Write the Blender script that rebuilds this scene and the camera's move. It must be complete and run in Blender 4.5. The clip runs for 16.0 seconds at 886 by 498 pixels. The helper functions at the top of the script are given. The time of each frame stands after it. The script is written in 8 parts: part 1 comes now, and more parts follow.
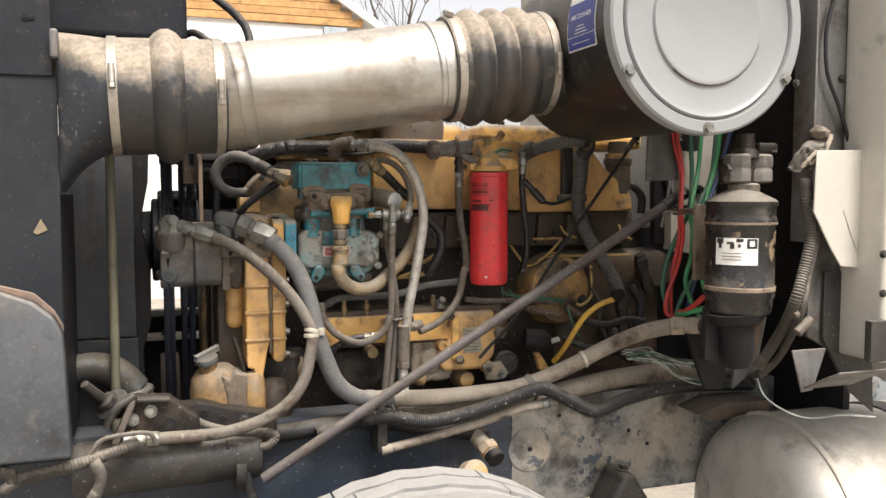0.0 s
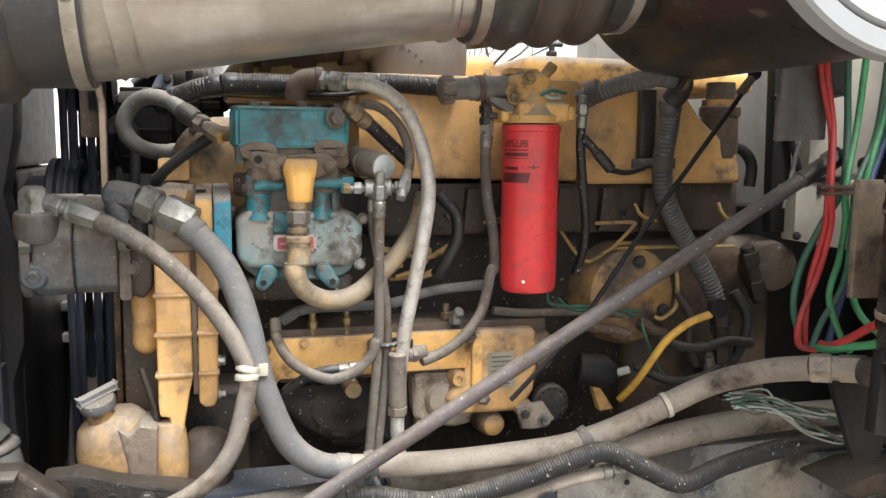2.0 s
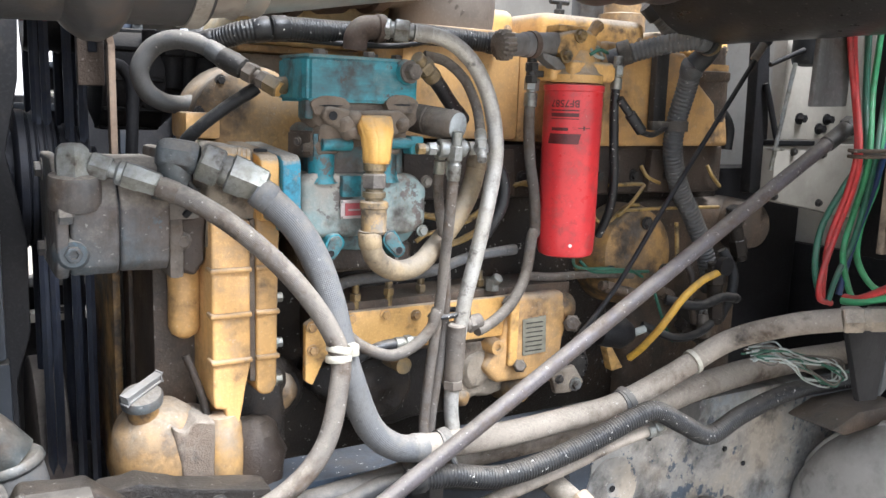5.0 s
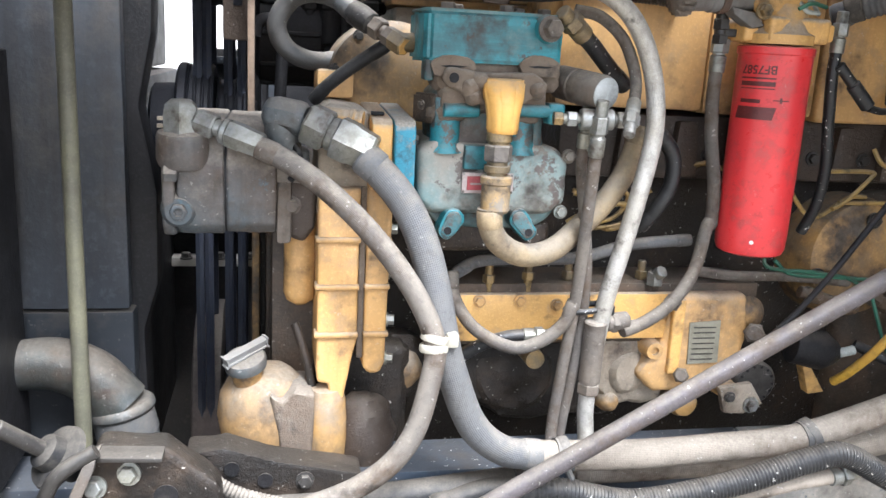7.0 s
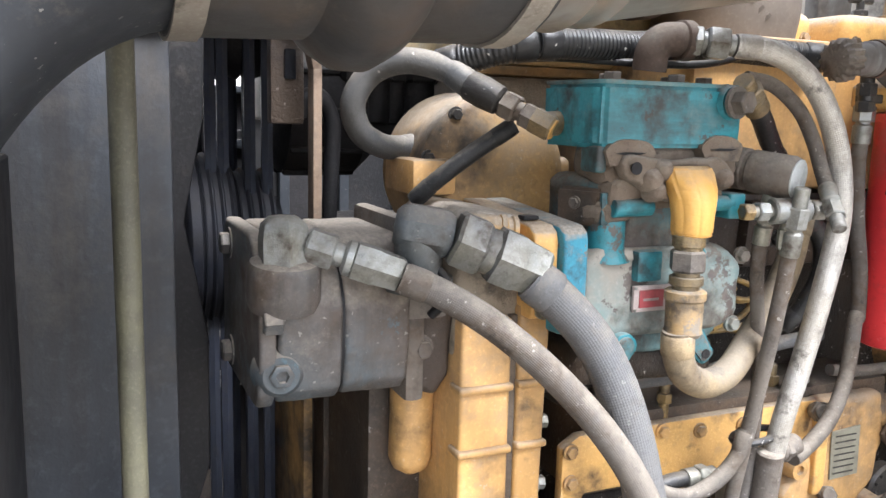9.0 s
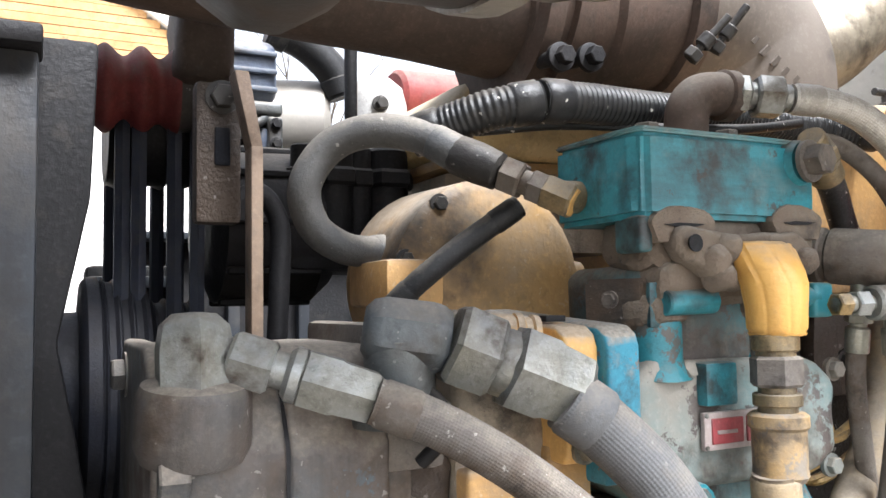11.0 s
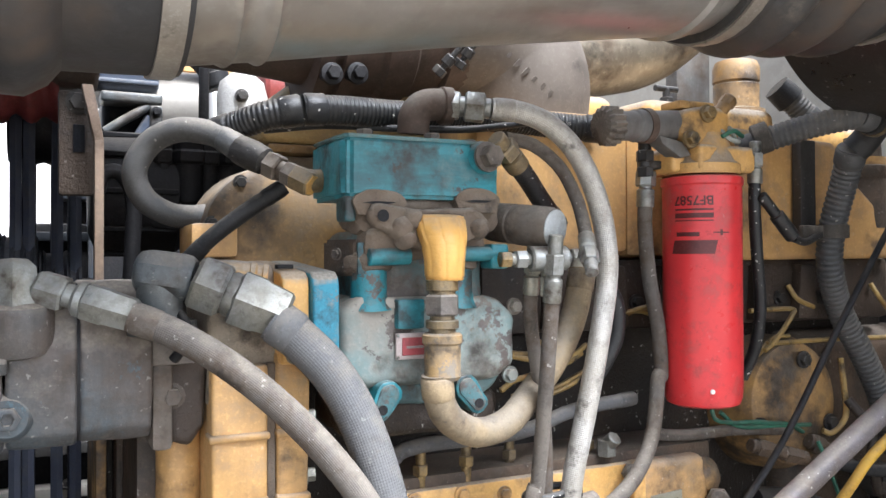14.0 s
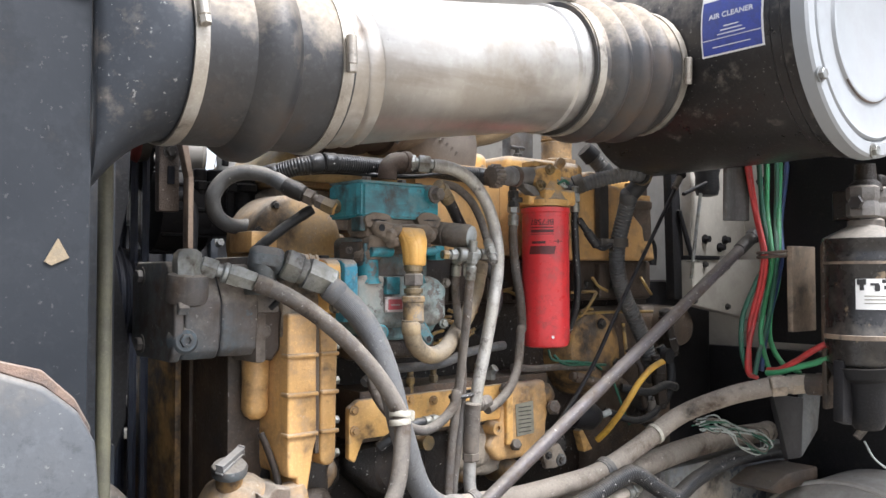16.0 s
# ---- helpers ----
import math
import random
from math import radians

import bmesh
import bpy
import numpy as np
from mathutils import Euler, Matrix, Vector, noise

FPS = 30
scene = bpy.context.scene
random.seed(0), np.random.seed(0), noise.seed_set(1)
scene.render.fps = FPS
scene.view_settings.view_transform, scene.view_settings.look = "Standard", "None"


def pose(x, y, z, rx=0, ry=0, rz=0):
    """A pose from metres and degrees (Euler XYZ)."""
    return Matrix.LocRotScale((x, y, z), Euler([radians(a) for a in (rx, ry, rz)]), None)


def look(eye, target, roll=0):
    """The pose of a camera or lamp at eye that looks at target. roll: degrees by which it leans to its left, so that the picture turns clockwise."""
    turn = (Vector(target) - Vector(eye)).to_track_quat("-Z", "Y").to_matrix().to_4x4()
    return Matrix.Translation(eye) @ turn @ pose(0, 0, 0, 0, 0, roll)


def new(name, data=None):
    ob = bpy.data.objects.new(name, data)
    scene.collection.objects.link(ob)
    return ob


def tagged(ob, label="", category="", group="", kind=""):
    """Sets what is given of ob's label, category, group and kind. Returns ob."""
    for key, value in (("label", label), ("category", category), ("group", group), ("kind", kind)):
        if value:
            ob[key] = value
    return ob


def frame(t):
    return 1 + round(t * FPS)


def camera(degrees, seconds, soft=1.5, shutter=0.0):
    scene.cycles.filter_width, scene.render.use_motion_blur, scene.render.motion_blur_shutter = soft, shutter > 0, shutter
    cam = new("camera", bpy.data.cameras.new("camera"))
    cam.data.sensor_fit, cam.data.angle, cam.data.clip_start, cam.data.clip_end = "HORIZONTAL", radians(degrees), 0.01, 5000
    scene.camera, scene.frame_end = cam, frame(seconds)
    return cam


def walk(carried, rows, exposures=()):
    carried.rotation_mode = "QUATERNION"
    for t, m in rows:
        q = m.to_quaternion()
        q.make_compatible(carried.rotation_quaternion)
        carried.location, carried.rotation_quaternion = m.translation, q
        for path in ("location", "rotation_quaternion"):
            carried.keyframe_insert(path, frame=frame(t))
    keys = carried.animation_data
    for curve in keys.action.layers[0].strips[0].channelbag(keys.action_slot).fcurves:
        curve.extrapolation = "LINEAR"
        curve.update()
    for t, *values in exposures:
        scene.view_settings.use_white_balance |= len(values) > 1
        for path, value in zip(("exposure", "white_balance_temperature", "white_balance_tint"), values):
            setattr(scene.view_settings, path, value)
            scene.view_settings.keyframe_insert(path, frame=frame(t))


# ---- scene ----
cam = camera(56.0, 16.0)
METRES, EYE, TILT, LEAN, TURN = 3.3, 1.6, -4.0, 0.0, -19.0
ROWS = [
    (0.0, 0.0, 0.0, 0.0, 0.0, 0.0, -0.0),
    (0.5, 0.032, 0.0394, 0.011, 2.57, -0.37, -0.21),
    (1.0, 0.045, 0.0832, 0.0123, 5.62, -1.65, -0.74),
    (1.5, 0.0291, 0.1457, 0.0183, 6.32, -2.66, -1.05),
    (2.0, 0.0158, 0.1998, 0.0174, 3.42, -3.15, -0.9),
    (2.5, -0.0342, 0.2129, 0.0081, -2.85, -2.66, -0.59),
    (3.0, -0.1002, 0.2135, 0.0113, -10.42, -3.53, -0.19),
    (3.2, -0.1125, 0.2138, 0.0113, -12.7, -4.05, -0.43),
    (5.3, -0.1054, 0.234, 0.0184, -10.75, -6.0, -1.23),
    (5.5, -0.099, 0.2386, 0.0208, -8.09, -6.17, -1.51),
    (6.0, -0.0783, 0.2487, 0.0241, -2.78, -7.02, -1.7),
    (6.5, -0.0577, 0.259, 0.0234, 2.25, -8.35, -2.26),
    (7.0, -0.051, 0.2657, 0.0224, 7.45, -9.2, -3.55),
    (7.5, -0.0671, 0.2796, 0.0205, 9.32, -10.08, -4.04),
    (8.0, -0.1123, 0.2992, 0.0241, 4.84, -9.6, -3.16),
    (8.5, -0.144, 0.3191, 0.0285, -1.2, -7.97, -2.22),
    (9.0, -0.1554, 0.3391, 0.0326, -4.71, -5.16, -1.1),
    (9.2, -0.1567, 0.3488, 0.0299, -5.34, -4.07, -1.06),
    (11.3, -0.144, 0.4091, 0.0135, -7.36, 8.24, 1.33),
    (11.5, -0.1346, 0.4107, 0.0145, -7.95, 7.51, 1.02),
    (12.0, -0.1086, 0.4134, 0.0168, -9.38, 6.52, 1.42),
    (12.5, -0.0873, 0.4017, 0.0189, -9.43, 6.12, 1.6),
    (13.0, -0.0679, 0.3795, 0.0146, -7.79, 5.58, 1.01),
    (13.5, -0.0764, 0.3508, 0.0087, -5.73, 5.09, 0.48),
    (14.0, -0.0958, 0.3258, 0.0065, -6.51, 4.7, 0.66),
    (14.5, -0.0953, 0.3051, 0.0038, -9.71, 3.7, 0.27),
    (15.0, -0.0955, 0.2611, -0.0012, -11.03, 3.85, 0.04),
    (15.5, -0.1273, 0.2098, -0.007, -13.12, 4.85, 0.37),
    (16.0, -0.1968, 0.1717, -0.0157, -20.11, 5.66, 1.46),
]
walk(cam, [(t, pose(0, 0, EYE, TILT, LEAN, TURN) @ pose(METRES * x, METRES * y, METRES * z, 90 + pitch, roll, yaw)) for t, x, y, z, yaw, pitch, roll in ROWS],
     [(0.0, 0.95, 6900, 12), (1.5, 1.3, 6600, 11), (3.0, 1.73, 6150, 11), (6.0, 1.91, 5800, 10), (9.0, 2.05, 6050, 12),
      (11.5, 1.97, 6100, 11), (12.5, 1.9, 6150, 11), (13.5, 1.87, 6000, 11), (14.5, 1.8, 5800, 11), (15.5, 1.81, 5800, 11), (16.0, 1.49, 6000, 12)])

# ---- light ----
world = bpy.data.worlds.new("sky")
scene.world = world
world.use_nodes = True
_n, _l = world.node_tree.nodes, world.node_tree.links
_sky = _n.new("ShaderNodeTexSky")
_sky.sky_type, _sky.sun_disc = "NISHITA", False
_sky.sun_elevation, _sky.sun_rotation = radians(57), radians(163)
_sky.air_density, _sky.dust_density, _sky.ozone_density = 1.0, 3.0, 1.0
_pale = _n.new("ShaderNodeHueSaturation")
_pale.inputs["Saturation"].default_value = 0.25
_l.new(_sky.outputs[0], _pale.inputs["Color"])
_l.new(_pale.outputs[0], _n["Background"].inputs["Color"])
_n["Background"].inputs["Strength"].default_value = 0.125
_sun = bpy.data.lights.new("sun", "SUN")
_sun.energy, _sun.angle, _sun.color = 2.9, radians(24), (1.0, 0.985, 0.96)
_az, _el = radians(163), radians(57)
_dir = Vector((math.sin(_az) * math.cos(_el), math.cos(_az) * math.cos(_el), math.sin(_el)))
new("sun", _sun).matrix_world = look(_dir * 30, (0, 0, 0))


# ---- materials ----
def mat(name, base, base2=None, dust=0.0, grime=0.0, rough=0.6, metal=0.0, scale=30.0, bump=0.2,
        chip=None, chip_amt=0.0, dust_col=(0.42, 0.37, 0.305), grime_col=(0.016, 0.013, 0.011), streak=0.0,
        film=-0.15, fleck=0.0, soil=0.0, braid=0, scuff=0.25, mottle=0.4, spec=0.5, lengthwise=False, cover=0.95):
    """A worn surface: two tones, chipped spots, brown soil and black grease in patches, and dust that lies on what faces up."""
    m = bpy.data.materials.new(name)
    m.use_nodes = True
    n, l = m.node_tree.nodes, m.node_tree.links
    bsdf = n["Principled BSDF"]
    geo = n.new("ShaderNodeNewGeometry")
    info = n.new("ShaderNodeObjectInfo")
    shift = n.new("ShaderNodeVectorMath")
    shift.operation = "ADD"
    l.new(geo.outputs["Position"], shift.inputs[0])
    l.new(info.outputs["Random"], shift.inputs[1])
    pos = shift.outputs[0]

    def noisy(s, detail=4.0, w=0.5, vec=pos, warp=0.0):
        t = n.new("ShaderNodeTexNoise")
        t.inputs["Scale"].default_value, t.inputs["Detail"].default_value = s, detail
        t.inputs["Roughness"].default_value, t.inputs["Distortion"].default_value = w, warp
        l.new(vec, t.inputs["Vector"])
        return t.outputs["Fac"]

    def ramp(f, a, b, lo=0.0, hi=1.0):
        r = n.new("ShaderNodeMapRange")
        r.inputs["From Min"].default_value, r.inputs["From Max"].default_value = a, b
        r.inputs["To Min"].default_value, r.inputs["To Max"].default_value = lo, hi
        r.clamp = True
        l.new(f, r.inputs["Value"])
        return r.outputs["Result"]

    def mix(f, a, b, kind="RGBA"):
        x = n.new("ShaderNodeMix")
        x.data_type = kind
        ks = (0, 6, 7) if kind == "RGBA" else (0, 2, 3)
        for v, k in zip((f, a, b), ks):
            if isinstance(v, (int, float)):
                x.inputs[k].default_value = v
            elif isinstance(v, tuple):
                x.inputs[k].default_value = (*v, 1)
            else:
                l.new(v, x.inputs[k])
        return x.outputs[2 if kind == "RGBA" else 0]

    def calc(op, a, b):
        x = n.new("ShaderNodeMath")
        x.operation = op
        for v, k in ((a, 0), (b, 1)):
            if isinstance(v, (int, float)):
                x.inputs[k].default_value = v
            else:
                l.new(v, x.inputs[k])
        return x.outputs[0]

    def times(a, b):
        return calc("MULTIPLY", a, b)

    big, mid, fine = noisy(scale * 0.4, 5, 0.6), noisy(scale * 1.6, 9, 0.68), noisy(scale * 12, 4, 0.65)
    col = mix(ramp(big, 0.40, 0.60), base, base2 or tuple(c * 0.72 for c in base))
    col = mix(times(ramp(mid, 0.50, 0.60), mottle), col, tuple(c * 0.45 for c in base))
    col = mix(times(ramp(fine, 0.52, 0.68), scuff), col, tuple(min(c * 1.6 + 0.03, 0.9) for c in base))
    if dust >= 0.3 and mottle > 0.3:
        col = mix(times(ramp(noisy(scale * 5, 7, 0.72), 0.575, 0.65), 0.32), col, tuple(c * 0.22 for c in base))
    rgh = ramp(mid, 0.0, 1.0, max(rough - 0.15, 0.05), min(rough + 0.2, 1))
    if streak:
        mp = n.new("ShaderNodeMapping")
        mp.inputs["Scale"].default_value = (0.12, 1, 1) if lengthwise else (1, 1, 0.08)
        l.new(pos, mp.inputs["Vector"])
        col = mix(times(ramp(noisy(scale * 1.5, 5, 0.65, mp.outputs[0]), 0.5, 0.66), streak), col, grime_col)
    if chip:
        col = mix(times(ramp(noisy(scale * 1.3, 9, 0.72), 0.62 - 0.25 * chip_amt, 0.645 - 0.25 * chip_amt), 0.9), col, chip)
    if soil:
        f = times(times(ramp(noisy(scale * 0.45, 6, 0.6), 0.56 - 0.24 * soil, 0.68 - 0.22 * soil), ramp(noisy(scale * 2.6, 5, 0.6), 0.28, 0.66)), 0.9)
        col = mix(f, col, (0.075, 0.051, 0.034))
        rgh = mix(f, rgh, 0.85, "FLOAT")
    if grime:
        f = times(ramp(noisy(scale * 0.9, 7, 0.66, warp=0.1), 0.64 - 0.28 * grime, 0.78 - 0.25 * grime), 0.9)
        col = mix(f, col, grime_col)
        rgh = mix(f, rgh, 0.42, "FLOAT")
    if dust:
        sep = n.new("ShaderNodeSeparateXYZ")
        l.new(geo.outputs["Normal"], sep.inputs[0])
        up = ramp(sep.outputs["Z"], film, cover)
        v = calc("ADD", up, times(calc("SUBTRACT", mid, 0.5), 2.2))
        f = times(ramp(v, 0.15, 0.95), dust)
        col = mix(f, col, mix(ramp(fine, 0.35, 0.65), dust_col, tuple(c * 0.62 for c in dust_col)))
        rgh = mix(f, rgh, 0.95, "FLOAT")
    if fleck:
        col = mix(times(ramp(noisy(max(scale * 4.5, 150), 3, 0.55), 0.675, 0.70), fleck), col, (0.6, 0.575, 0.53))
    b = n.new("ShaderNodeBump")
    b.inputs["Strength"].default_value, b.inputs["Distance"].default_value = bump, 0.004
    l.new(calc("ADD", fine, mid), b.inputs["Height"])
    top = b
    if braid:
        uv = n.new("ShaderNodeUVMap")
        cut = n.new("ShaderNodeSeparateXYZ")
        l.new(uv.outputs[0], cut.inputs[0])
        k = 2 * math.pi * braid
        s = times(calc("SINE", times(calc("ADD", cut.outputs[0], cut.outputs[1]), k), 0), calc("SINE", times(calc("SUBTRACT", cut.outputs[0], cut.outputs[1]), k), 0))
        col = mix(times(ramp(s, 0.25, -0.6), 0.14), col, tuple(c * 0.3 for c in base))
        b3 = n.new("ShaderNodeBump")
        b3.inputs["Strength"].default_value, b3.inputs["Distance"].default_value = 0.25, 0.0010
        l.new(s, b3.inputs["Height"])
        l.new(top.outputs[0], b3.inputs["Normal"])
        top = b3
    tone = n.new("ShaderNodeHueSaturation")
    l.new(ramp(info.outputs["Random"], 0, 1, 0.88, 1.1), tone.inputs["Value"])
    l.new(col, tone.inputs["Color"])
    l.new(tone.outputs[0], bsdf.inputs["Base Color"])
    l.new(rgh, bsdf.inputs["Roughness"])
    bsdf.inputs["Metallic"].default_value = metal
    bsdf.inputs["Specular IOR Level"].default_value = spec
    l.new(top.outputs[0], bsdf.inputs["Normal"])
    return m


M_YELLOW = mat("yellow_paint", (0.56, 0.325, 0.115), (0.47, 0.285, 0.12), dust=0.55, grime=0.1, rough=0.42, scale=18, fleck=0.2, soil=0.25, film=-0.1, streak=0.2, grime_col=(0.05, 0.034, 0.022), mottle=0.25)
M_YELLOW_CLEAN = mat("yellow_paint_bright", (0.63, 0.365, 0.115), (0.55, 0.32, 0.105), dust=0.8, grime=0.1, rough=0.4, scale=24, film=0.15, cover=0.55, soil=0.22, mottle=0.2)
M_YELLOW_SOILED = mat("yellow_paint_soiled", (0.44, 0.255, 0.085), (0.25, 0.17, 0.085), dust=0.6, grime=0.4, rough=0.5, scale=11, fleck=0.15, soil=0.65, film=-0.1, cover=0.7)
M_YELLOW_ELBOW = mat("yellow_paint_muddy", (0.66, 0.37, 0.095), (0.60, 0.335, 0.09), dust=0.5, grime=0.0, rough=0.4, scale=22, soil=0.22, film=0.25, mottle=0.15, scuff=0.1)
M_YELLOW_DIRTY = mat("yellow_paint_oily", (0.40, 0.23, 0.075), (0.17, 0.105, 0.05), dust=0.35, grime=0.62, rough=0.5, scale=18, soil=0.7)
M_TEAL = mat("teal_paint", (0.024, 0.165, 0.196), (0.036, 0.235, 0.28), dust=0.45, grime=0.56, rough=0.36, scale=17, chip=(0.045, 0.036, 0.032), chip_amt=0.11, film=0.3, soil=0.22, streak=0.5, lengthwise=True, mottle=0.3)
M_TEAL_DUSTY = mat("teal_paint_dusty", (0.235, 0.218, 0.186), (0.10, 0.235, 0.255), dust=0.6, grime=0.42, rough=0.6, scale=16, chip=(0.07, 0.054, 0.05), chip_amt=0.2, soil=0.45, mottle=0.25)
M_TEAL_WORN = mat("teal_paint_worn_off", (0.075, 0.064, 0.056), (0.030, 0.15, 0.175), dust=0.5, grime=0.5, rough=0.5, scale=40, chip=(0.07, 0.058, 0.052), chip_amt=0.35, soil=0.5)
M_BLUE = mat("blue_paint", (0.030, 0.23, 0.33), (0.045, 0.20, 0.27), dust=0.95, grime=0.34, cover=0.5, rough=0.45, film=0.2, chip=(0.16, 0.13, 0.11), chip_amt=0.1)
M_PEEL = mat("peeling_yellow_paint", (0.36, 0.225, 0.08), (0.22, 0.175, 0.12), dust=0.25, grime=0.4, rough=0.6, scale=30, chip=(0.19, 0.165, 0.135), chip_amt=0.35, soil=0.3)
M_SCRAPE = mat("scraped_primer", (0.20, 0.135, 0.10), (0.07, 0.062, 0.058), dust=0.3, grime=0.2, rough=0.8, scale=30, bump=0.4)
M_NAVY = mat("dusty_navy", (0.035, 0.05, 0.085), (0.10, 0.115, 0.14), dust=0.35, rough=0.4, grime=0.45, scale=18)
M_RED = mat("red_paint", (0.56, 0.034, 0.036), (0.49, 0.032, 0.037), dust=0.3, grime=0.0, rough=0.3, scale=20, bump=0.05, scuff=0.05, film=-0.1, fleck=0.08)
# Oily iron, blackened further so its colour holds the shade of deep gaps.
M_BLOCK = mat("oily_shaded_iron", (0.012, 0.0100, 0.0085), (0.028, 0.021, 0.015), dust=0.08, grime=0.5, rough=0.42, scale=20, bump=0.5, film=0.3, fleck=0.4, soil=0.15, spec=0.3)
# Dark brown iron; the shade of recessed parts is put into its colour.
M_DARK_BROWN = mat("dark_brown_iron", (0.034, 0.023, 0.016), (0.055, 0.036, 0.023), dust=0.15, grime=0.5, rough=0.55, scale=18, bump=0.5, film=0.3, fleck=0.2)
M_LINE = mat("golden_fuel_line", (0.42, 0.275, 0.085), (0.30, 0.20, 0.075), dust=0.3, grime=0.3, rough=0.4, metal=0.3, scale=40)
M_BROWN = mat("brown_iron", (0.098, 0.063, 0.038), (0.045, 0.033, 0.023), dust=0.22, grime=0.45, rough=0.5, scale=20, bump=0.4, fleck=0.3, film=0.1)
M_RUST = mat("rusty_iron", (0.085, 0.055, 0.040), (0.06, 0.042, 0.032), dust=0.35, grime=0.2, rough=0.7, scale=22, bump=0.12)
M_TURBO = mat("smooth_cast_elbow", (0.135, 0.112, 0.092), (0.10, 0.082, 0.068), dust=0.4, grime=0.15, rough=0.6, scale=16, bump=0.08, mottle=0.2)
M_CAST = mat("dusty_cast_iron", (0.10, 0.088, 0.078), (0.15, 0.125, 0.10), dust=0.55, grime=0.4, rough=0.55, scale=26, bump=0.25, fleck=0.15, soil=0.4, film=0.0)
M_CAST_PALE = mat("dust_caked_iron", (0.27, 0.225, 0.172), (0.34, 0.28, 0.21), dust=0.75, grime=0.3, rough=0.7, scale=20, bump=0.5, film=-0.2, soil=0.35, fleck=0.2)
M_DIRT = mat("caked_dirt", (0.125, 0.094, 0.069), (0.18, 0.142, 0.106), dust=0.5, grime=0.3, rough=0.9, scale=34, bump=0.6)
M_PUMP = mat("pump_iron", (0.098, 0.081, 0.070), (0.060, 0.078, 0.090), dust=0.75, grime=0.2, rough=0.45, scale=20, bump=0.2, streak=0.55, dust_col=(0.40, 0.345, 0.28), film=-0.05, soil=0.45, fleck=0.25, chip=(0.075, 0.125, 0.155), chip_amt=0.02)
M_ZINC = mat("zinc_fitting", (0.27, 0.28, 0.275), (0.28, 0.272, 0.225), dust=0.38, grime=0.2, rough=0.34, metal=0.65, scale=36, film=0.25, soil=0.2)
M_BRASS = mat("brass", (0.31, 0.215, 0.095), (0.18, 0.145, 0.095), dust=0.5, grime=0.45, rough=0.4, metal=0.6, scale=50)
M_HOSE = mat("dusty_hose", (0.098, 0.088, 0.079), (0.145, 0.126, 0.106), dust=0.5, grime=0.25, rough=0.75, scale=34, bump=0.25, fleck=0.3, film=0.0, soil=0.45, braid=22, spec=0.3)
M_HOSE_GREY = mat("grey_braid_hose", (0.098, 0.100, 0.104), (0.135, 0.131, 0.126), dust=0.5, grime=0.15, rough=0.7, scale=34, bump=0.15, braid=24, film=0.1, fleck=0.15)
M_HOSE_TAN = mat("tan_hose", (0.28, 0.21, 0.12), (0.22, 0.175, 0.115), dust=0.45, grime=0.25, rough=0.7, scale=34, soil=0.45)
M_HOSE_CAKED = mat("dust_caked_hose", (0.23, 0.195, 0.16), (0.30, 0.26, 0.215), dust=0.6, grime=0.2, rough=0.85, scale=22, bump=0.25, fleck=0.4, film=-0.3, soil=0.3, braid=26, spec=0.25)
M_BRAID = mat("steel_braid_hose", (0.44, 0.425, 0.395), (0.37, 0.345, 0.30), dust=0.35, rough=0.4, metal=0.4, scale=50, grime=0.2, braid=17)
M_RUBBER = mat("black_rubber", (0.014, 0.014, 0.015), (0.022, 0.022, 0.022), dust=0.28, rough=0.5, scale=30, bump=0.15, film=0.3, spec=0.3)
M_RUBBER_DUSTY = mat("dusty_black_rubber", (0.020, 0.020, 0.021), (0.034, 0.033, 0.032), dust=0.85, rough=0.42, scale=9, bump=0.1, film=-0.05, cover=0.5, soil=0.2, dust_col=(0.40, 0.335, 0.26))
M_COWL = mat("dusty_dark_moulding", (0.020, 0.0235, 0.029), (0.030, 0.033, 0.038), dust=0.85, rough=0.45, scale=7, bump=0.06, film=0.0, cover=0.42, fleck=0.2, spec=0.3, dust_col=(0.40, 0.335, 0.26), mottle=0.2)
M_CONDUIT = mat("black_conduit", (0.013, 0.013, 0.014), (0.02, 0.02, 0.02), dust=0.22, rough=0.38, scale=26, film=0.35, fleck=0.9, spec=0.4)
M_CORR = mat("grey_black_loom", (0.060, 0.062, 0.064), (0.095, 0.093, 0.090), dust=0.45, rough=0.5, scale=30, film=0.0, fleck=0.4, spec=0.4)
M_LOOM = mat("dusty_loom", (0.065, 0.056, 0.046), (0.04, 0.036, 0.032), dust=0.55, rough=0.8, scale=40)
M_PIPE = mat("aluminised_pipe", (0.45, 0.435, 0.405), (0.31, 0.28, 0.24), dust=0.55, rough=0.30, metal=0.75, scale=9, bump=0.05, film=0.2, streak=0.45, lengthwise=True, grime_col=(0.13, 0.10, 0.075), soil=0.2, dust_col=(0.55, 0.50, 0.43), scuff=0.08, mottle=0.15)
M_STEEL = mat("stainless_band", (0.38, 0.355, 0.31), (0.29, 0.26, 0.22), dust=0.55, rough=0.35, metal=0.6, scale=30, grime=0.2, bump=0.05, mottle=0.15)
M_LID = mat("grey_enamel", (0.285, 0.298, 0.306), (0.265, 0.272, 0.276), dust=0.12, rough=0.38, scale=6, bump=0.03, scuff=0.04, mottle=0.06)
M_CAN = mat("black_enamel", (0.016, 0.0150, 0.0148), (0.027, 0.0242, 0.0225), dust=0.65, rough=0.3, scale=14, bump=0.1, film=-0.1, fleck=0.25)
M_PANEL = mat("dark_grey_panel", (0.015, 0.0178, 0.022), (0.026, 0.029, 0.034), dust=0.22, grime=0.1, rough=0.5, scale=6, bump=0.06, scuff=0.12, fleck=0.06, film=0.0, spec=0.2)
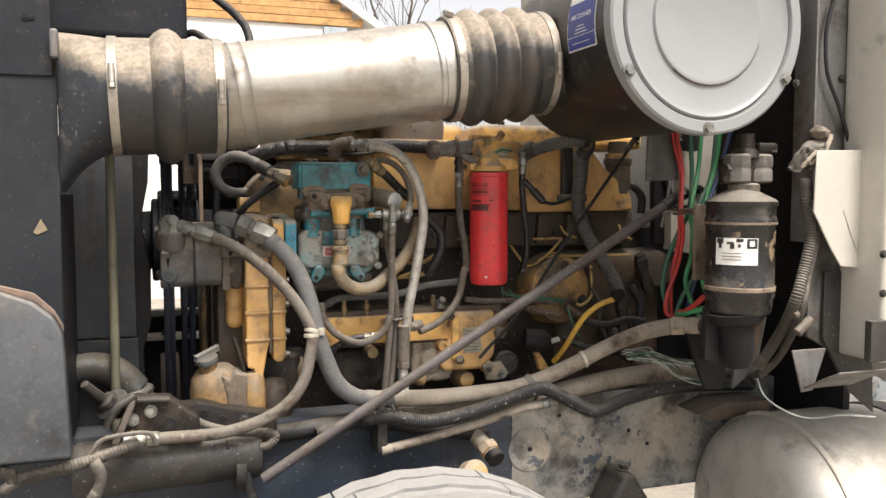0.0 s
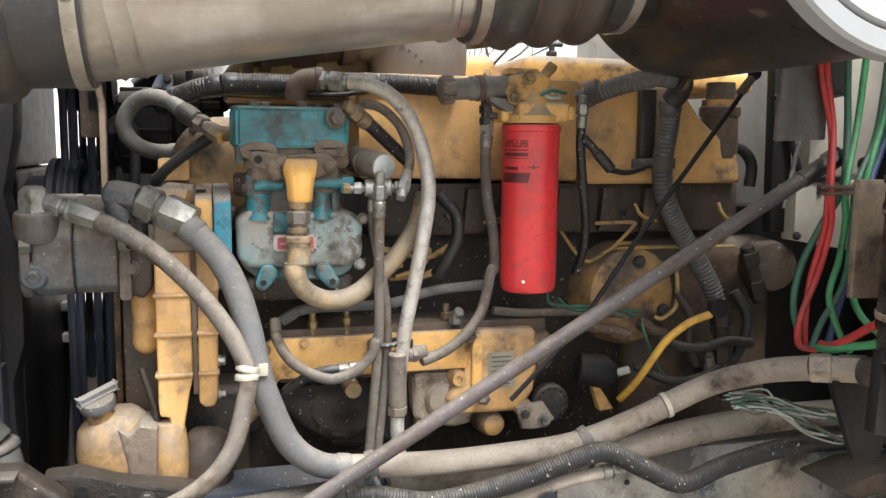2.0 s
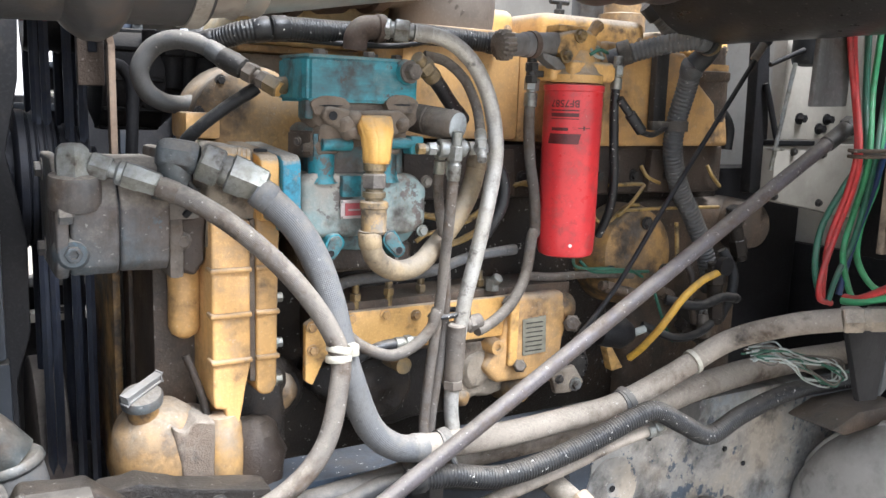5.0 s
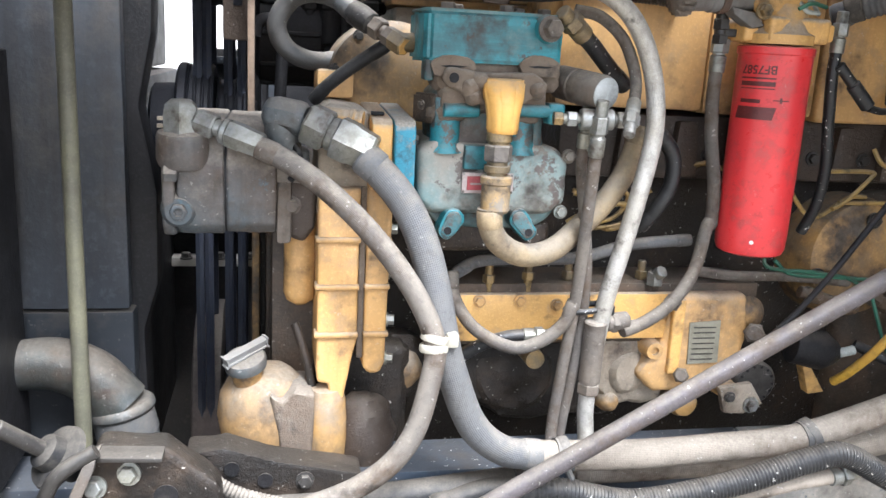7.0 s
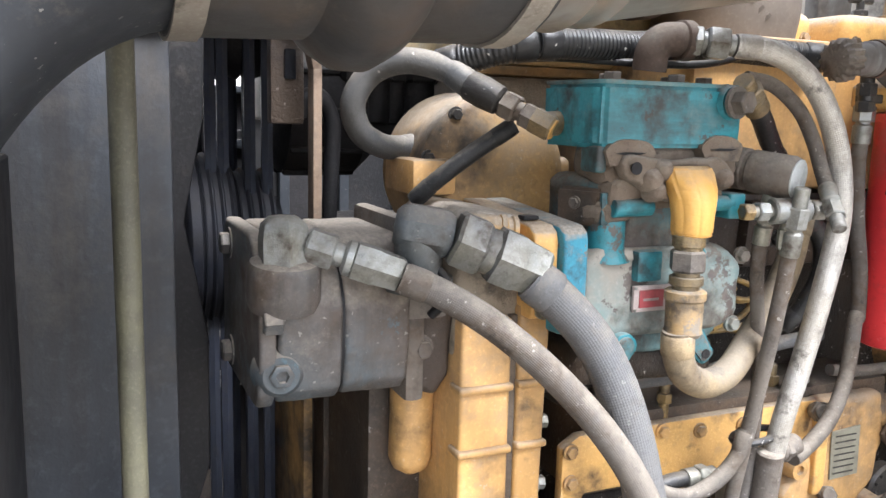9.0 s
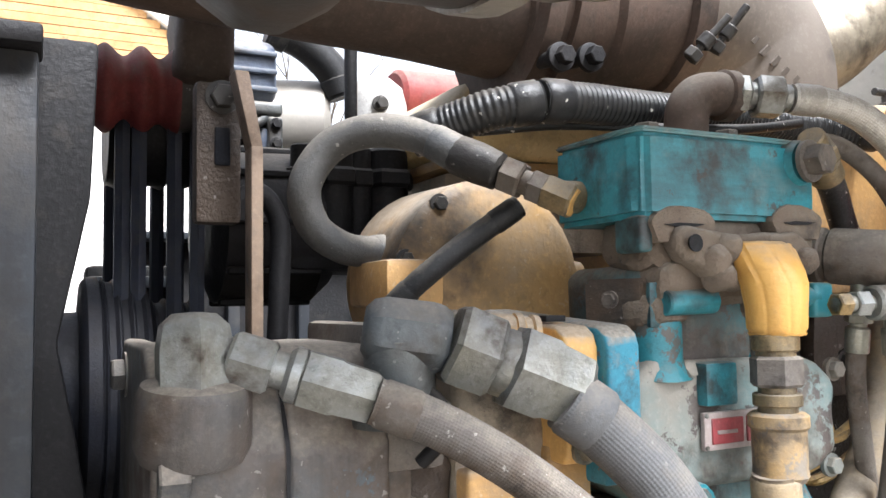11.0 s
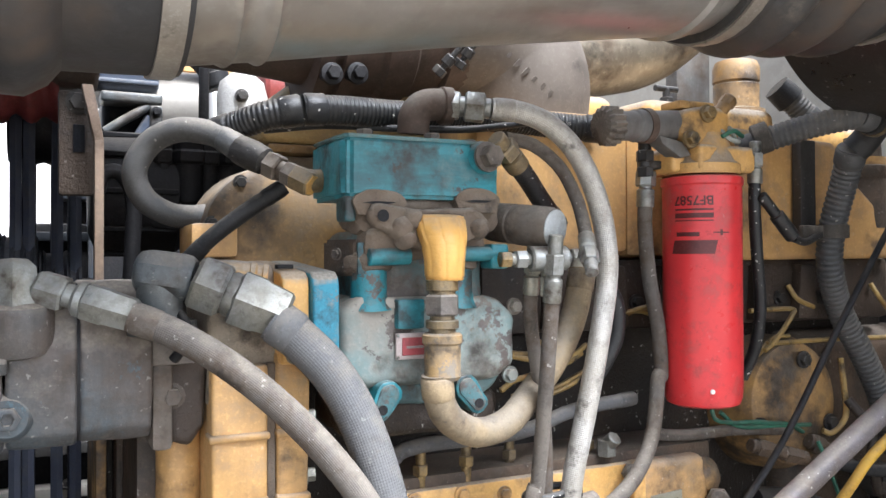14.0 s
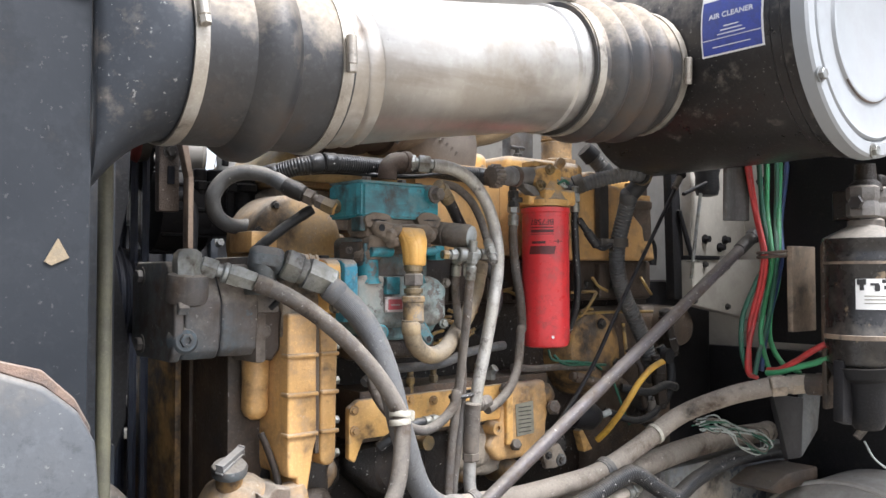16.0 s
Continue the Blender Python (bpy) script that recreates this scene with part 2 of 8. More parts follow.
M_RAD = mat("radiator_steel", (0.034, 0.039, 0.047), (0.018, 0.022, 0.028), dust=0.2, grime=0.2, rough=0.42, scale=8, streak=0.7, spec=0.4)
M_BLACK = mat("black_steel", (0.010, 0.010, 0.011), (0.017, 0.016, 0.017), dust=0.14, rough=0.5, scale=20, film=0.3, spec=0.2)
M_DARKSTEEL = mat("greasy_steel", (0.021, 0.0195, 0.0185), (0.040, 0.036, 0.032), dust=0.26, grime=0.45, rough=0.42, scale=24, bump=0.2, fleck=0.25, film=0.15)
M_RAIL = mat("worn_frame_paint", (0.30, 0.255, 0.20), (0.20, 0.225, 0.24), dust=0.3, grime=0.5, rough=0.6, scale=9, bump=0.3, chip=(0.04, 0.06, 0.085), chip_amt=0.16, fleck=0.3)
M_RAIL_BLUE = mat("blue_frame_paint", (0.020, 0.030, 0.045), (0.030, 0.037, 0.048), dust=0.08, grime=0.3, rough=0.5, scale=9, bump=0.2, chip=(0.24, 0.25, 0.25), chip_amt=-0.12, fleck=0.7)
M_ROD = mat("worn_rod", (0.092, 0.080, 0.083), (0.062, 0.053, 0.053), dust=0.45, rough=0.45, metal=0.3, scale=34, film=0.3, fleck=0.4, soil=0.35)
M_ROD_GREEN = mat("olive_rod", (0.145, 0.138, 0.09), (0.10, 0.096, 0.07), dust=0.2, rough=0.5, scale=30)
M_WHEEL = mat("rust_belt_pulley", (0.042, 0.032, 0.029), (0.055, 0.042, 0.037), dust=0.3, rough=0.7, scale=30)
M_FAN = mat("dark_fan_paint", (0.007, 0.0085, 0.013), (0.012, 0.013, 0.018), dust=0.03, rough=0.55, scale=30, film=-0.3, spec=0.15)
M_BELT = mat("rubber_belt", (0.022, 0.026, 0.040), (0.032, 0.037, 0.050), dust=0.12, rough=0.45, scale=60, spec=0.35)
M_CREAM = mat("cream_panel", (0.40, 0.375, 0.325), (0.34, 0.315, 0.27), dust=0.25, grime=0.14, rough=0.55, scale=7, bump=0.06, mottle=0.15, scuff=0.1)
M_SHIELD = mat("white_shield", (0.53, 0.50, 0.445), (0.47, 0.445, 0.395), dust=0.25, grime=0.05, rough=0.5, scale=5, bump=0.05, mottle=0.06, scuff=0.08)
M_GREYSHEET = mat("grey_sheet", (0.19, 0.19, 0.187), (0.13, 0.127, 0.12), dust=0.4, grime=0.25, rough=0.5, metal=0.2, scale=10, bump=0.08, streak=0.4, soil=0.35, mottle=0.2)
M_ALU = mat("tank_aluminium", (0.56, 0.54, 0.50), (0.46, 0.43, 0.385), dust=0.5, grime=0.1, rough=0.4, metal=0.4, scale=8, bump=0.06, mottle=0.15, scuff=0.1)
M_TYRE = mat("dusty_tyre", (0.20, 0.197, 0.195), (0.27, 0.262, 0.255), dust=0.6, rough=0.9, scale=40, bump=0.4, dust_col=(0.5, 0.48, 0.45), mottle=0.2)
M_DRYER = mat("dryer_black", (0.013, 0.012, 0.012), (0.022, 0.02, 0.018), dust=0.5, rough=0.24, scale=11, chip=(0.22, 0.165, 0.105), chip_amt=0.1, film=0.1, cover=0.6, bump=0.1)
M_DRYER_TAN = mat("dusty_band", (0.27, 0.205, 0.145), (0.14, 0.105, 0.075), dust=0.4, rough=0.6, scale=24, grime=0.35)
M_ELBOW = mat("blue_grey_steel", (0.085, 0.095, 0.10), (0.13, 0.135, 0.13), dust=0.45, grime=0.35, rough=0.4, scale=18, film=0.2, metal=0.3, soil=0.25, fleck=0.2)
M_ELBOW_OLD = mat("stained_steel_elbow", (0.062, 0.068, 0.068), (0.043, 0.048, 0.043), dust=0.4, grime=0.3, rough=0.36, scale=16, metal=0.35, soil=0.3, fleck=0.15, film=0.2)
# Dusty yellow paint, paled so the colour carries strong skylight.
M_COVER = mat("dusty_yellow_skylit", (0.66, 0.50, 0.26), (0.60, 0.43, 0.19), dust=0.7, grime=0.05, rough=0.45, scale=20, film=0.0, cover=0.6, dust_col=(0.62, 0.55, 0.44))
M_FILLER = mat("yellow_paint_dust_caked", (0.36, 0.215, 0.085), (0.22, 0.155, 0.09), dust=0.6, grime=0.35, rough=0.6, scale=14, fleck=0.15, soil=0.55, film=0.0, cover=0.8, dust_col=(0.34, 0.29, 0.225))
M_DUSTGREY = mat("dusty_grey_casting", (0.115, 0.105, 0.095), (0.15, 0.138, 0.122), dust=0.6, grime=0.3, rough=0.55, scale=22, soil=0.35, film=0.1)
# Scuffed panel paint, lightened to stand for the sky it reflects.
M_BULGE = mat("scuffed_skylit_panel", (0.042, 0.047, 0.054), (0.085, 0.088, 0.092), dust=0.4, grime=0.1, rough=0.36, scale=7, bump=0.08, scuff=0.3, fleck=0.1, film=0.1)
M_TEAL_SPOT = mat("teal_paint_brown_spots", (0.022, 0.150, 0.178), (0.032, 0.205, 0.245), dust=0.4, grime=0.45, rough=0.42, scale=34, chip=(0.085, 0.062, 0.048), chip_amt=0.42, film=0.3, soil=0.45)
M_LABEL = mat("white_label", (0.74, 0.73, 0.70), (0.70, 0.69, 0.66), dust=0.1, rough=0.5, bump=0.02, mottle=0.1)
M_INK = mat("black_ink", (0.02, 0.018, 0.018), rough=0.5, bump=0.02)
M_INK_RED = mat("dark_ink_on_red", (0.10, 0.015, 0.015), rough=0.4, bump=0.02)
M_LBLUE = mat("blue_label", (0.04, 0.06, 0.28), (0.045, 0.065, 0.25), dust=0.1, rough=0.4, bump=0.02)
M_LWHITE = mat("label_print", (0.62, 0.63, 0.68), rough=0.5, bump=0.02, mottle=0.1)
M_TAG = mat("red_tag", (0.30, 0.055, 0.06), (0.25, 0.05, 0.055), dust=0.2, rough=0.5)
M_TAG_PALE = mat("tag_pale_print", (0.36, 0.30, 0.28), dust=0.2, rough=0.5, mottle=0.2)
M_PLATE = mat("data_plate", (0.22, 0.21, 0.16), (0.16, 0.15, 0.11), dust=0.3, rough=0.5)
M_WIRE_RED = mat("red_wire", (0.42, 0.03, 0.028), dust=0.15, rough=0.45, bump=0.03)
M_WIRE_GREEN = mat("green_wire", (0.05, 0.27, 0.11), dust=0.15, rough=0.45, bump=0.03)
M_WIRE_NAVY = mat("navy_wire", (0.025, 0.055, 0.16), dust=0.15, rough=0.5, bump=0.03)
M_WIRE_DKGREEN = mat("dark_green_wire", (0.025, 0.12, 0.075), dust=0.2, rough=0.5, bump=0.03)
M_WIRE_PALE = mat("pale_wire", (0.42, 0.45, 0.42), dust=0.2, rough=0.5, bump=0.03)
M_YHOSE = mat("yellow_tube", (0.62, 0.36, 0.04), (0.55, 0.31, 0.05), dust=0.2, rough=0.5)
M_TIE = mat("pale_tie", (0.38, 0.355, 0.29), (0.30, 0.28, 0.225), dust=0.3, rough=0.5, bump=0.03)
M_REDHOSE = mat("red_silicone", (0.22, 0.035, 0.03), (0.16, 0.03, 0.028), dust=0.35, rough=0.6)
M_STRAP = mat("rusty_strap", (0.165, 0.115, 0.078), (0.10, 0.07, 0.052), dust=0.25, grime=0.2, rough=0.7, scale=40, soil=0.4)
M_WHITE = mat("white_casting", (0.46, 0.45, 0.43), (0.40, 0.385, 0.36), dust=0.3, rough=0.45)
M_GROUND = mat("dry_dirt", (0.30, 0.265, 0.215), (0.24, 0.21, 0.17), dust=0.0, rough=0.9, scale=3, bump=0.6)
M_WOOD = mat("varnished_siding", (0.48, 0.27, 0.10), (0.40, 0.215, 0.075), rough=0.6, scale=6, grime=0.15)
M_WALLW = mat("white_plaster", (0.78, 0.77, 0.74), (0.72, 0.71, 0.68), rough=0.8, scale=3, mottle=0.1)
M_ROOF = mat("grey_metal_sheet", (0.30, 0.33, 0.36), (0.26, 0.29, 0.32), rough=0.6, scale=4)
M_BARK = mat("bark", (0.10, 0.08, 0.06), (0.07, 0.055, 0.045), rough=0.9, scale=20)


# ---- shapes ----
WORLD = {}


def thing(name, label, category, at, group="", kind=""):
    ob = new(name)
    ob.empty_display_size = 0.02
    ob.location = at
    WORLD[ob] = Vector(at)
    return tagged(ob, label, category, group, kind)


def part(name, bm, material, parent=None, label="", smooth=40):
    """One bmesh as one mesh object, its origin in its middle, under a thing or a part."""
    vs = [v.co for v in bm.verts]
    c = Vector([(min(v[i] for v in vs) + max(v[i] for v in vs)) / 2 for i in range(3)])
    bmesh.ops.translate(bm, verts=bm.verts, vec=-c)
    bmesh.ops.recalc_face_normals(bm, faces=bm.faces)
    cosine = math.cos(radians(smooth))
    for f in bm.faces:
        f.smooth = True
    for e in bm.edges:
        if len(e.link_faces) == 2:
            e.smooth = e.link_faces[0].normal.dot(e.link_faces[1].normal) > cosine
    me = bpy.data.meshes.new(name)
    bm.to_mesh(me)
    bm.free()
    me.materials.append(material)
    ob = new(name, me)
    WORLD[ob] = c
    ob.location = c
    if parent:
        ob.parent = parent
        ob.location = c - WORLD[parent]
    if label:
        ob["label"] = label
    return ob


def join(*bms):
    out = bms[0]
    for b in bms[1:]:
        me = bpy.data.meshes.new("tmp")
        b.to_mesh(me)
        out.from_mesh(me)
        bpy.data.meshes.remove(me)
        b.free()
    return out


def box(x0, x1, y0, y1, z0, z1, bevel=0.003, seg=2):
    bm = bmesh.new()
    bmesh.ops.create_cube(bm, size=1)
    for v in bm.verts:
        v.co = ((x0 + x1) / 2 + v.co.x * (x1 - x0), (y0 + y1) / 2 + v.co.y * (y1 - y0), (z0 + z1) / 2 + v.co.z * (z1 - z0))
    if bevel:
        b = min(bevel, 0.45 * min(abs(x1 - x0), abs(y1 - y0), abs(z1 - z0)))
        bmesh.ops.bevel(bm, geom=bm.edges[:], offset=b, segments=seg, affect="EDGES", profile=0.6)
    return bm


def prism(poly, y0, y1, bevel=0.003, seg=2):
    """A plate or casting: an outline in x and z, from depth y0 to y1."""
    bm = bmesh.new()
    vs = [bm.verts.new((x, y0, z)) for x, z in poly]
    f = bm.faces.new(vs)
    r = bmesh.ops.extrude_face_region(bm, geom=[f])
    for g in r["geom"]:
        if isinstance(g, bmesh.types.BMVert):
            g.co.y = y1
    bmesh.ops.recalc_face_normals(bm, faces=bm.faces)
    if bevel:
        bmesh.ops.bevel(bm, geom=bm.edges[:], offset=bevel, segments=seg, affect="EDGES", profile=0.6, clamp_overlap=True)
    return bm


def prism_x(poly, x0, x1, bevel=0.003, seg=2):
    """The same, an outline in y and z, from x0 to x1."""
    bm = prism([(a, b) for a, b in poly], x0, x1, bevel, seg)
    for v in bm.verts:
        v.co = (v.co.y, v.co.x, v.co.z)
    return bm


def lathe(p, axis, profile, seg=32, flat=False):
    """A turned body from p along axis; profile: (distance, radius) pairs."""
    p, a = Vector(p), Vector(axis).normalized()
    q = a.to_track_quat("Z", "Y")
    bm = bmesh.new()
    rings = []
    for d, r in profile:
        if r < 1e-6:
            rings.append([bm.verts.new(p + a * d)])
        else:
            rings.append([bm.verts.new(p + q @ Vector((r * math.cos(2 * math.pi * (i + 0.5 * flat) / seg), r * math.sin(2 * math.pi * (i + 0.5 * flat) / seg), d))) for i in range(seg)])
    for A, B in zip(rings, rings[1:]):
        for i in range(seg):
            j = (i + 1) % seg
            if len(A) == 1 and len(B) > 1:
                bm.faces.new((A[0], B[i], B[j]))
            elif len(B) == 1 and len(A) > 1:
                bm.faces.new((A[i], A[j], B[0]))
            elif len(A) > 1:
                bm.faces.new((A[i], A[j], B[j], B[i]))
    for R in (rings[0], rings[-1]):
        if len(R) > 1:
            bm.faces.new(R)
    return bm


def rod(p0, p1, r, seg=20, r1=None):
    d = Vector(p1) - Vector(p0)
    L, r1 = d.length, r1 or r
    b = min(0.15 * r, 0.1 * L)
    return lathe(p0, d, [(0, r - b), (b, r), (L - b, r1), (L, r1 - b)], seg)


def hexa(p0, p1, r):
    d = Vector(p1) - Vector(p0)
    L = d.length
    b = 0.12 * r
    return lathe(p0, d, [(0, r - b), (b, r), (L - b, r), (L, r - b)], 6)


def smooth_line(pts, sub=8):
    """A Catmull-Rom line through the points."""
    pts = [Vector(p) for p in pts]
    ext = [pts[0] * 2 - pts[1], *pts, pts[-1] * 2 - pts[-2]]
    out = []
    for a, b, c, d in zip(ext, ext[1:], ext[2:], ext[3:]):
        for i in range(sub):
            t = i / sub
            out.append(0.5 * (2 * b + (c - a) * t + (2 * a - 5 * b + 4 * c - d) * t * t + (3 * b - a - 3 * c + d) * t ** 3))
    out.append(pts[-1])
    return out


def sweep(line, radius, seg=14, closed=False):
    """A round tube along a line; radius: a number or a function of the way along it."""
    bm = bmesh.new()
    uv = bm.loops.layers.uv.new("UVMap")
    n = len(line)
    way, last = 0.0, None
    up, rings, turns = None, [], []
    for i, p in enumerate(line):
        if closed:
            t = (line[(i + 1) % n] - line[i - 1]).normalized()
        else:
            t = (line[min(i + 1, n - 1)] - line[max(i - 1, 0)]).normalized()
        up = (t.orthogonal() if up is None else up - t * up.dot(t)).normalized()
        side = t.cross(up)
        way += (p - last).length if last is not None else 0
        last = p
        r = radius(way) if callable(radius) else radius
        turns.append(way / (2 * math.pi * r))
        rings.append([bm.verts.new(p + (up * math.cos(2 * math.pi * k / seg) + side * math.sin(2 * math.pi * k / seg)) * r) for k in range(seg)])
    pairs = list(zip(rings, rings[1:])) + ([(rings[-1], rings[0])] if closed else [])
    for i, (A, B) in enumerate(pairs):
        for k in range(seg):
            f = bm.faces.new((A[k], A[(k + 1) % seg], B[(k + 1) % seg], B[k]))
            for loop, u, v in zip(f.loops, (k, k + 1, k + 1, k), (i, i, i + 1, i + 1)):
                loop[uv].uv = (u / seg, turns[v % n])
    if not closed:
        bm.faces.new(rings[0])
        bm.faces.new(rings[-1])
    return bm


def tube(pts, r, seg=14, sub=8):
    return sweep(smooth_line(pts, sub), r, seg)


def resample(line, step):
    out, left = [line[0]], step
    for a, b in zip(line, line[1:]):
        d = (b - a).length
        while left <= d:
            out.append(a + (b - a) * (left / d))
            left += step
        left -= d
    return out


def corrugated(pts, r, pitch=0.006, depth=0.0016, seg=16):
    line = resample(smooth_line(pts, 10), pitch / 6)
    return sweep(line, lambda w: r - depth * (0.5 - 0.5 * math.cos(2 * math.pi * w / pitch)), seg)


def loft(rings):
    """A casting through eight-sided sections: (z, x, y, half width, half depth)."""
    bm = bmesh.new()
    rows = []
    for z, x, y, u, v in rings:
        k = 0.42
        rows.append([bm.verts.new((x + a * u, y + b * v, z)) for a, b in ((-1, -k), (-k, -1), (k, -1), (1, -k), (1, k), (k, 1), (-k, 1), (-1, k))])
    for A, B in zip(rows, rows[1:]):
        for i in range(8):
            bm.faces.new((A[i], A[(i + 1) % 8], B[(i + 1) % 8], B[i]))
    bm.faces.new(rows[0])
    bm.faces.new(rows[-1])
    bmesh.ops.recalc_face_normals(bm, faces=bm.faces)
    bmesh.ops.bevel(bm, geom=[e for e in bm.edges if e.calc_face_angle(0) > 0.35], offset=0.0026, segments=3, affect="EDGES")
    return bm


def roughen(bm, amp=0.003, freq=60.0, cuts=3):
    """Lumps and pits of a dirt-caked casting."""
    bmesh.ops.subdivide_edges(bm, edges=[e for e in bm.edges if e.calc_length() > 0.012], cuts=cuts, use_grid_fill=True)
    bm.normal_update()
    for v in bm.verts:
        v.co += v.normal * amp * (noise.noise(v.co * freq) + 0.5 * noise.noise(v.co * freq * 2.3))
    return bm


def bolt(parent, p, axis, r=0.008, h=0.007, material=None, washer=True, name="bolt"):
    a = Vector(axis).normalized()
    bm = hexa(Vector(p), Vector(p) + a * h, r)
    if washer:
        bm = join(bm, lathe(Vector(p) - a * 0.002, a, [(0, r * 1.35), (0.0035, r * 1.35)], 18))
    return part(name, bm, material or M_DARKSTEEL, parent)


def clamp_ring(parent, p, axis, r, width=0.014, material=None, screw=(0, -1, 0), name="hose_clamp"):
    """A worm-drive band round a hose, with its screw housing on the side that screw names."""
    a = Vector(axis).normalized()
    w = width / 2
    band = lathe(Vector(p) - a * w, a, [(0, r), (0, r + 0.0025), (2 * w, r + 0.0025), (2 * w, r)], 36)
    s = Vector(screw)
    s = (s - a * s.dot(a)).normalized()
    t = a.cross(s)
    c = Vector(p) + s * (r + 0.007)
    ring = part(name, band, material or M_STEEL, parent)
    part("clamp_screw", join(rod(c - t * 0.02, c + t * 0.016, 0.0065, 12), hexa(c + t * 0.016, c + t * 0.026, 0.0065)), material or M_STEEL, ring)
    return ring


def fitting(parent, p, way, r, material=None, length=0.05, name="crimp_fitting"):
    """A crimped sleeve and hex nut at a hose's end; way points out of the hose."""
    a, p = Vector(way).normalized(), Vector(p)
    L = length
    bm = lathe(p - a * 0.35 * L, a, [(0, r * 1.12), (0.02 * L, r * 1.2), (0.45 * L, r * 1.2), (0.5 * L, r * 0.9), (0.6 * L, r * 0.9)], 20)
    bm = join(bm, hexa(p + a * 0.2 * L, p + a * 0.62 * L, r * 1.38), rod(p + a * 0.55 * L, p + a * L, r * 0.95, 16))
    return part(name, bm, material or M_ZINC, parent)


def hose(name, label, category, pts, r, material, start=None, end=None, group="", ribbed=0.0, fit=None, seg=14):
    """A hose as one thing: its tube, and a fitting at either end where a length is given."""
    line = smooth_line(pts, 8)
    low = min(line, key=lambda v: v.z)
    h = thing(name, label, category, low, group)
    bm = corrugated(pts, r, ribbed, min(0.23 * ribbed, 0.15 * r)) if ribbed else sweep(line, r, seg)
    part("tube", bm, material, h)
    for at, way, bare in ((line[0], line[0] - line[2], not start), (line[-1], line[-1] - line[-3], not end)):
        if bare and r >= 0.008:
            way = way.normalized()
            part("end_cuff", lathe(at - way * 0.024, way, [(0, r * 0.98), (0.002, r * 1.07), (0.020, r * 1.07), (0.022, r * 0.98)], 20), material, h)
    if start:
        fitting(h, line[0], line[0] - line[2], r, fit, start)
    if end:
        fitting(h, line[-1], line[-1] - line[-3], r, fit, end)
    return h


def text_mesh(word, size, bold=0.0):
    cu = bpy.data.curves.new("word", "FONT")
    cu.body, cu.size, cu.align_x, cu.align_y, cu.extrude, cu.offset = word, size, "CENTER", "CENTER", 0.0002, bold
    ob = bpy.data.objects.new("word", cu)
    scene.collection.objects.link(ob)
    dg = bpy.context.evaluated_depsgraph_get()
    me = bpy.data.meshes.new_from_object(ob.evaluated_get(dg))
    bm = bmesh.new()
    bm.from_mesh(me)
    bpy.data.objects.remove(ob)
    bpy.data.curves.remove(cu)
    bpy.data.meshes.remove(me)
    return bm


# ---- surroundings ----
def ground():
    bm = bmesh.new()
    bmesh.ops.create_grid(bm, x_segments=60, y_segments=60, size=1)
    for v in bm.verts:
        v.co = Vector((math.copysign(abs(v.co.x) ** 3 * 400, v.co.x), math.copysign(abs(v.co.y) ** 3 * 400, v.co.y), 0))
        v.co.z = 0.04 * noise.noise(v.co * 0.4) if v.co.length < 30 else 0
    return tagged(part("ground", bm, M_GROUND), "dry pale dirt yard around the truck", "ground", kind="structure")


ground()

Y_HOUSE = 13.0


def house():
    x0, x1 = -4.2, 2.762
    zt = 4.148
    h = thing("house", "low house with white walls and varnished wooden gable", "house", (x0, Y_HOUSE, 0), kind="structure")
    part("wall", box(x0, x1, Y_HOUSE, Y_HOUSE + 5, -0.1, zt, 0.02), M_WALLW, h)
    part("post", box(x1 - 0.25, x1 + 0.12, Y_HOUSE - 0.06, Y_HOUSE + 0.2, -0.1, zt - 0.02, 0.01), M_ROOF, h, "blue-grey metal corner sheet")
    top = zt + 2.6
    xm = (x0 + x1) / 2
    rise = (x1 + 0.45 - xm)
    step = 0.115
    z = zt + 0.005
    k = 0
    while z < top - 0.12:
        half = rise * (top - z - step) / (top - zt)
        part("board", box(xm - half - 0.1, xm + half + 0.1, Y_HOUSE - 0.05 - 0.006 * (k % 2), Y_HOUSE + 0.02, z, z + step - 0.006, 0.004, 1), M_WOOD, h)
        z += step
        k += 1
    for s in (-1, 1):
        bm = prism([(xm, top + 0.12), (xm, top - 0.02), (xm + s * (rise + 0.35), zt - 0.16), (xm + s * (rise + 0.35), zt - 0.02)], Y_HOUSE - 0.14, Y_HOUSE + 5.2, 0.005, 1)
        part("roof", bm, M_WALLW if s > 0 else M_ROOF, h)


house()


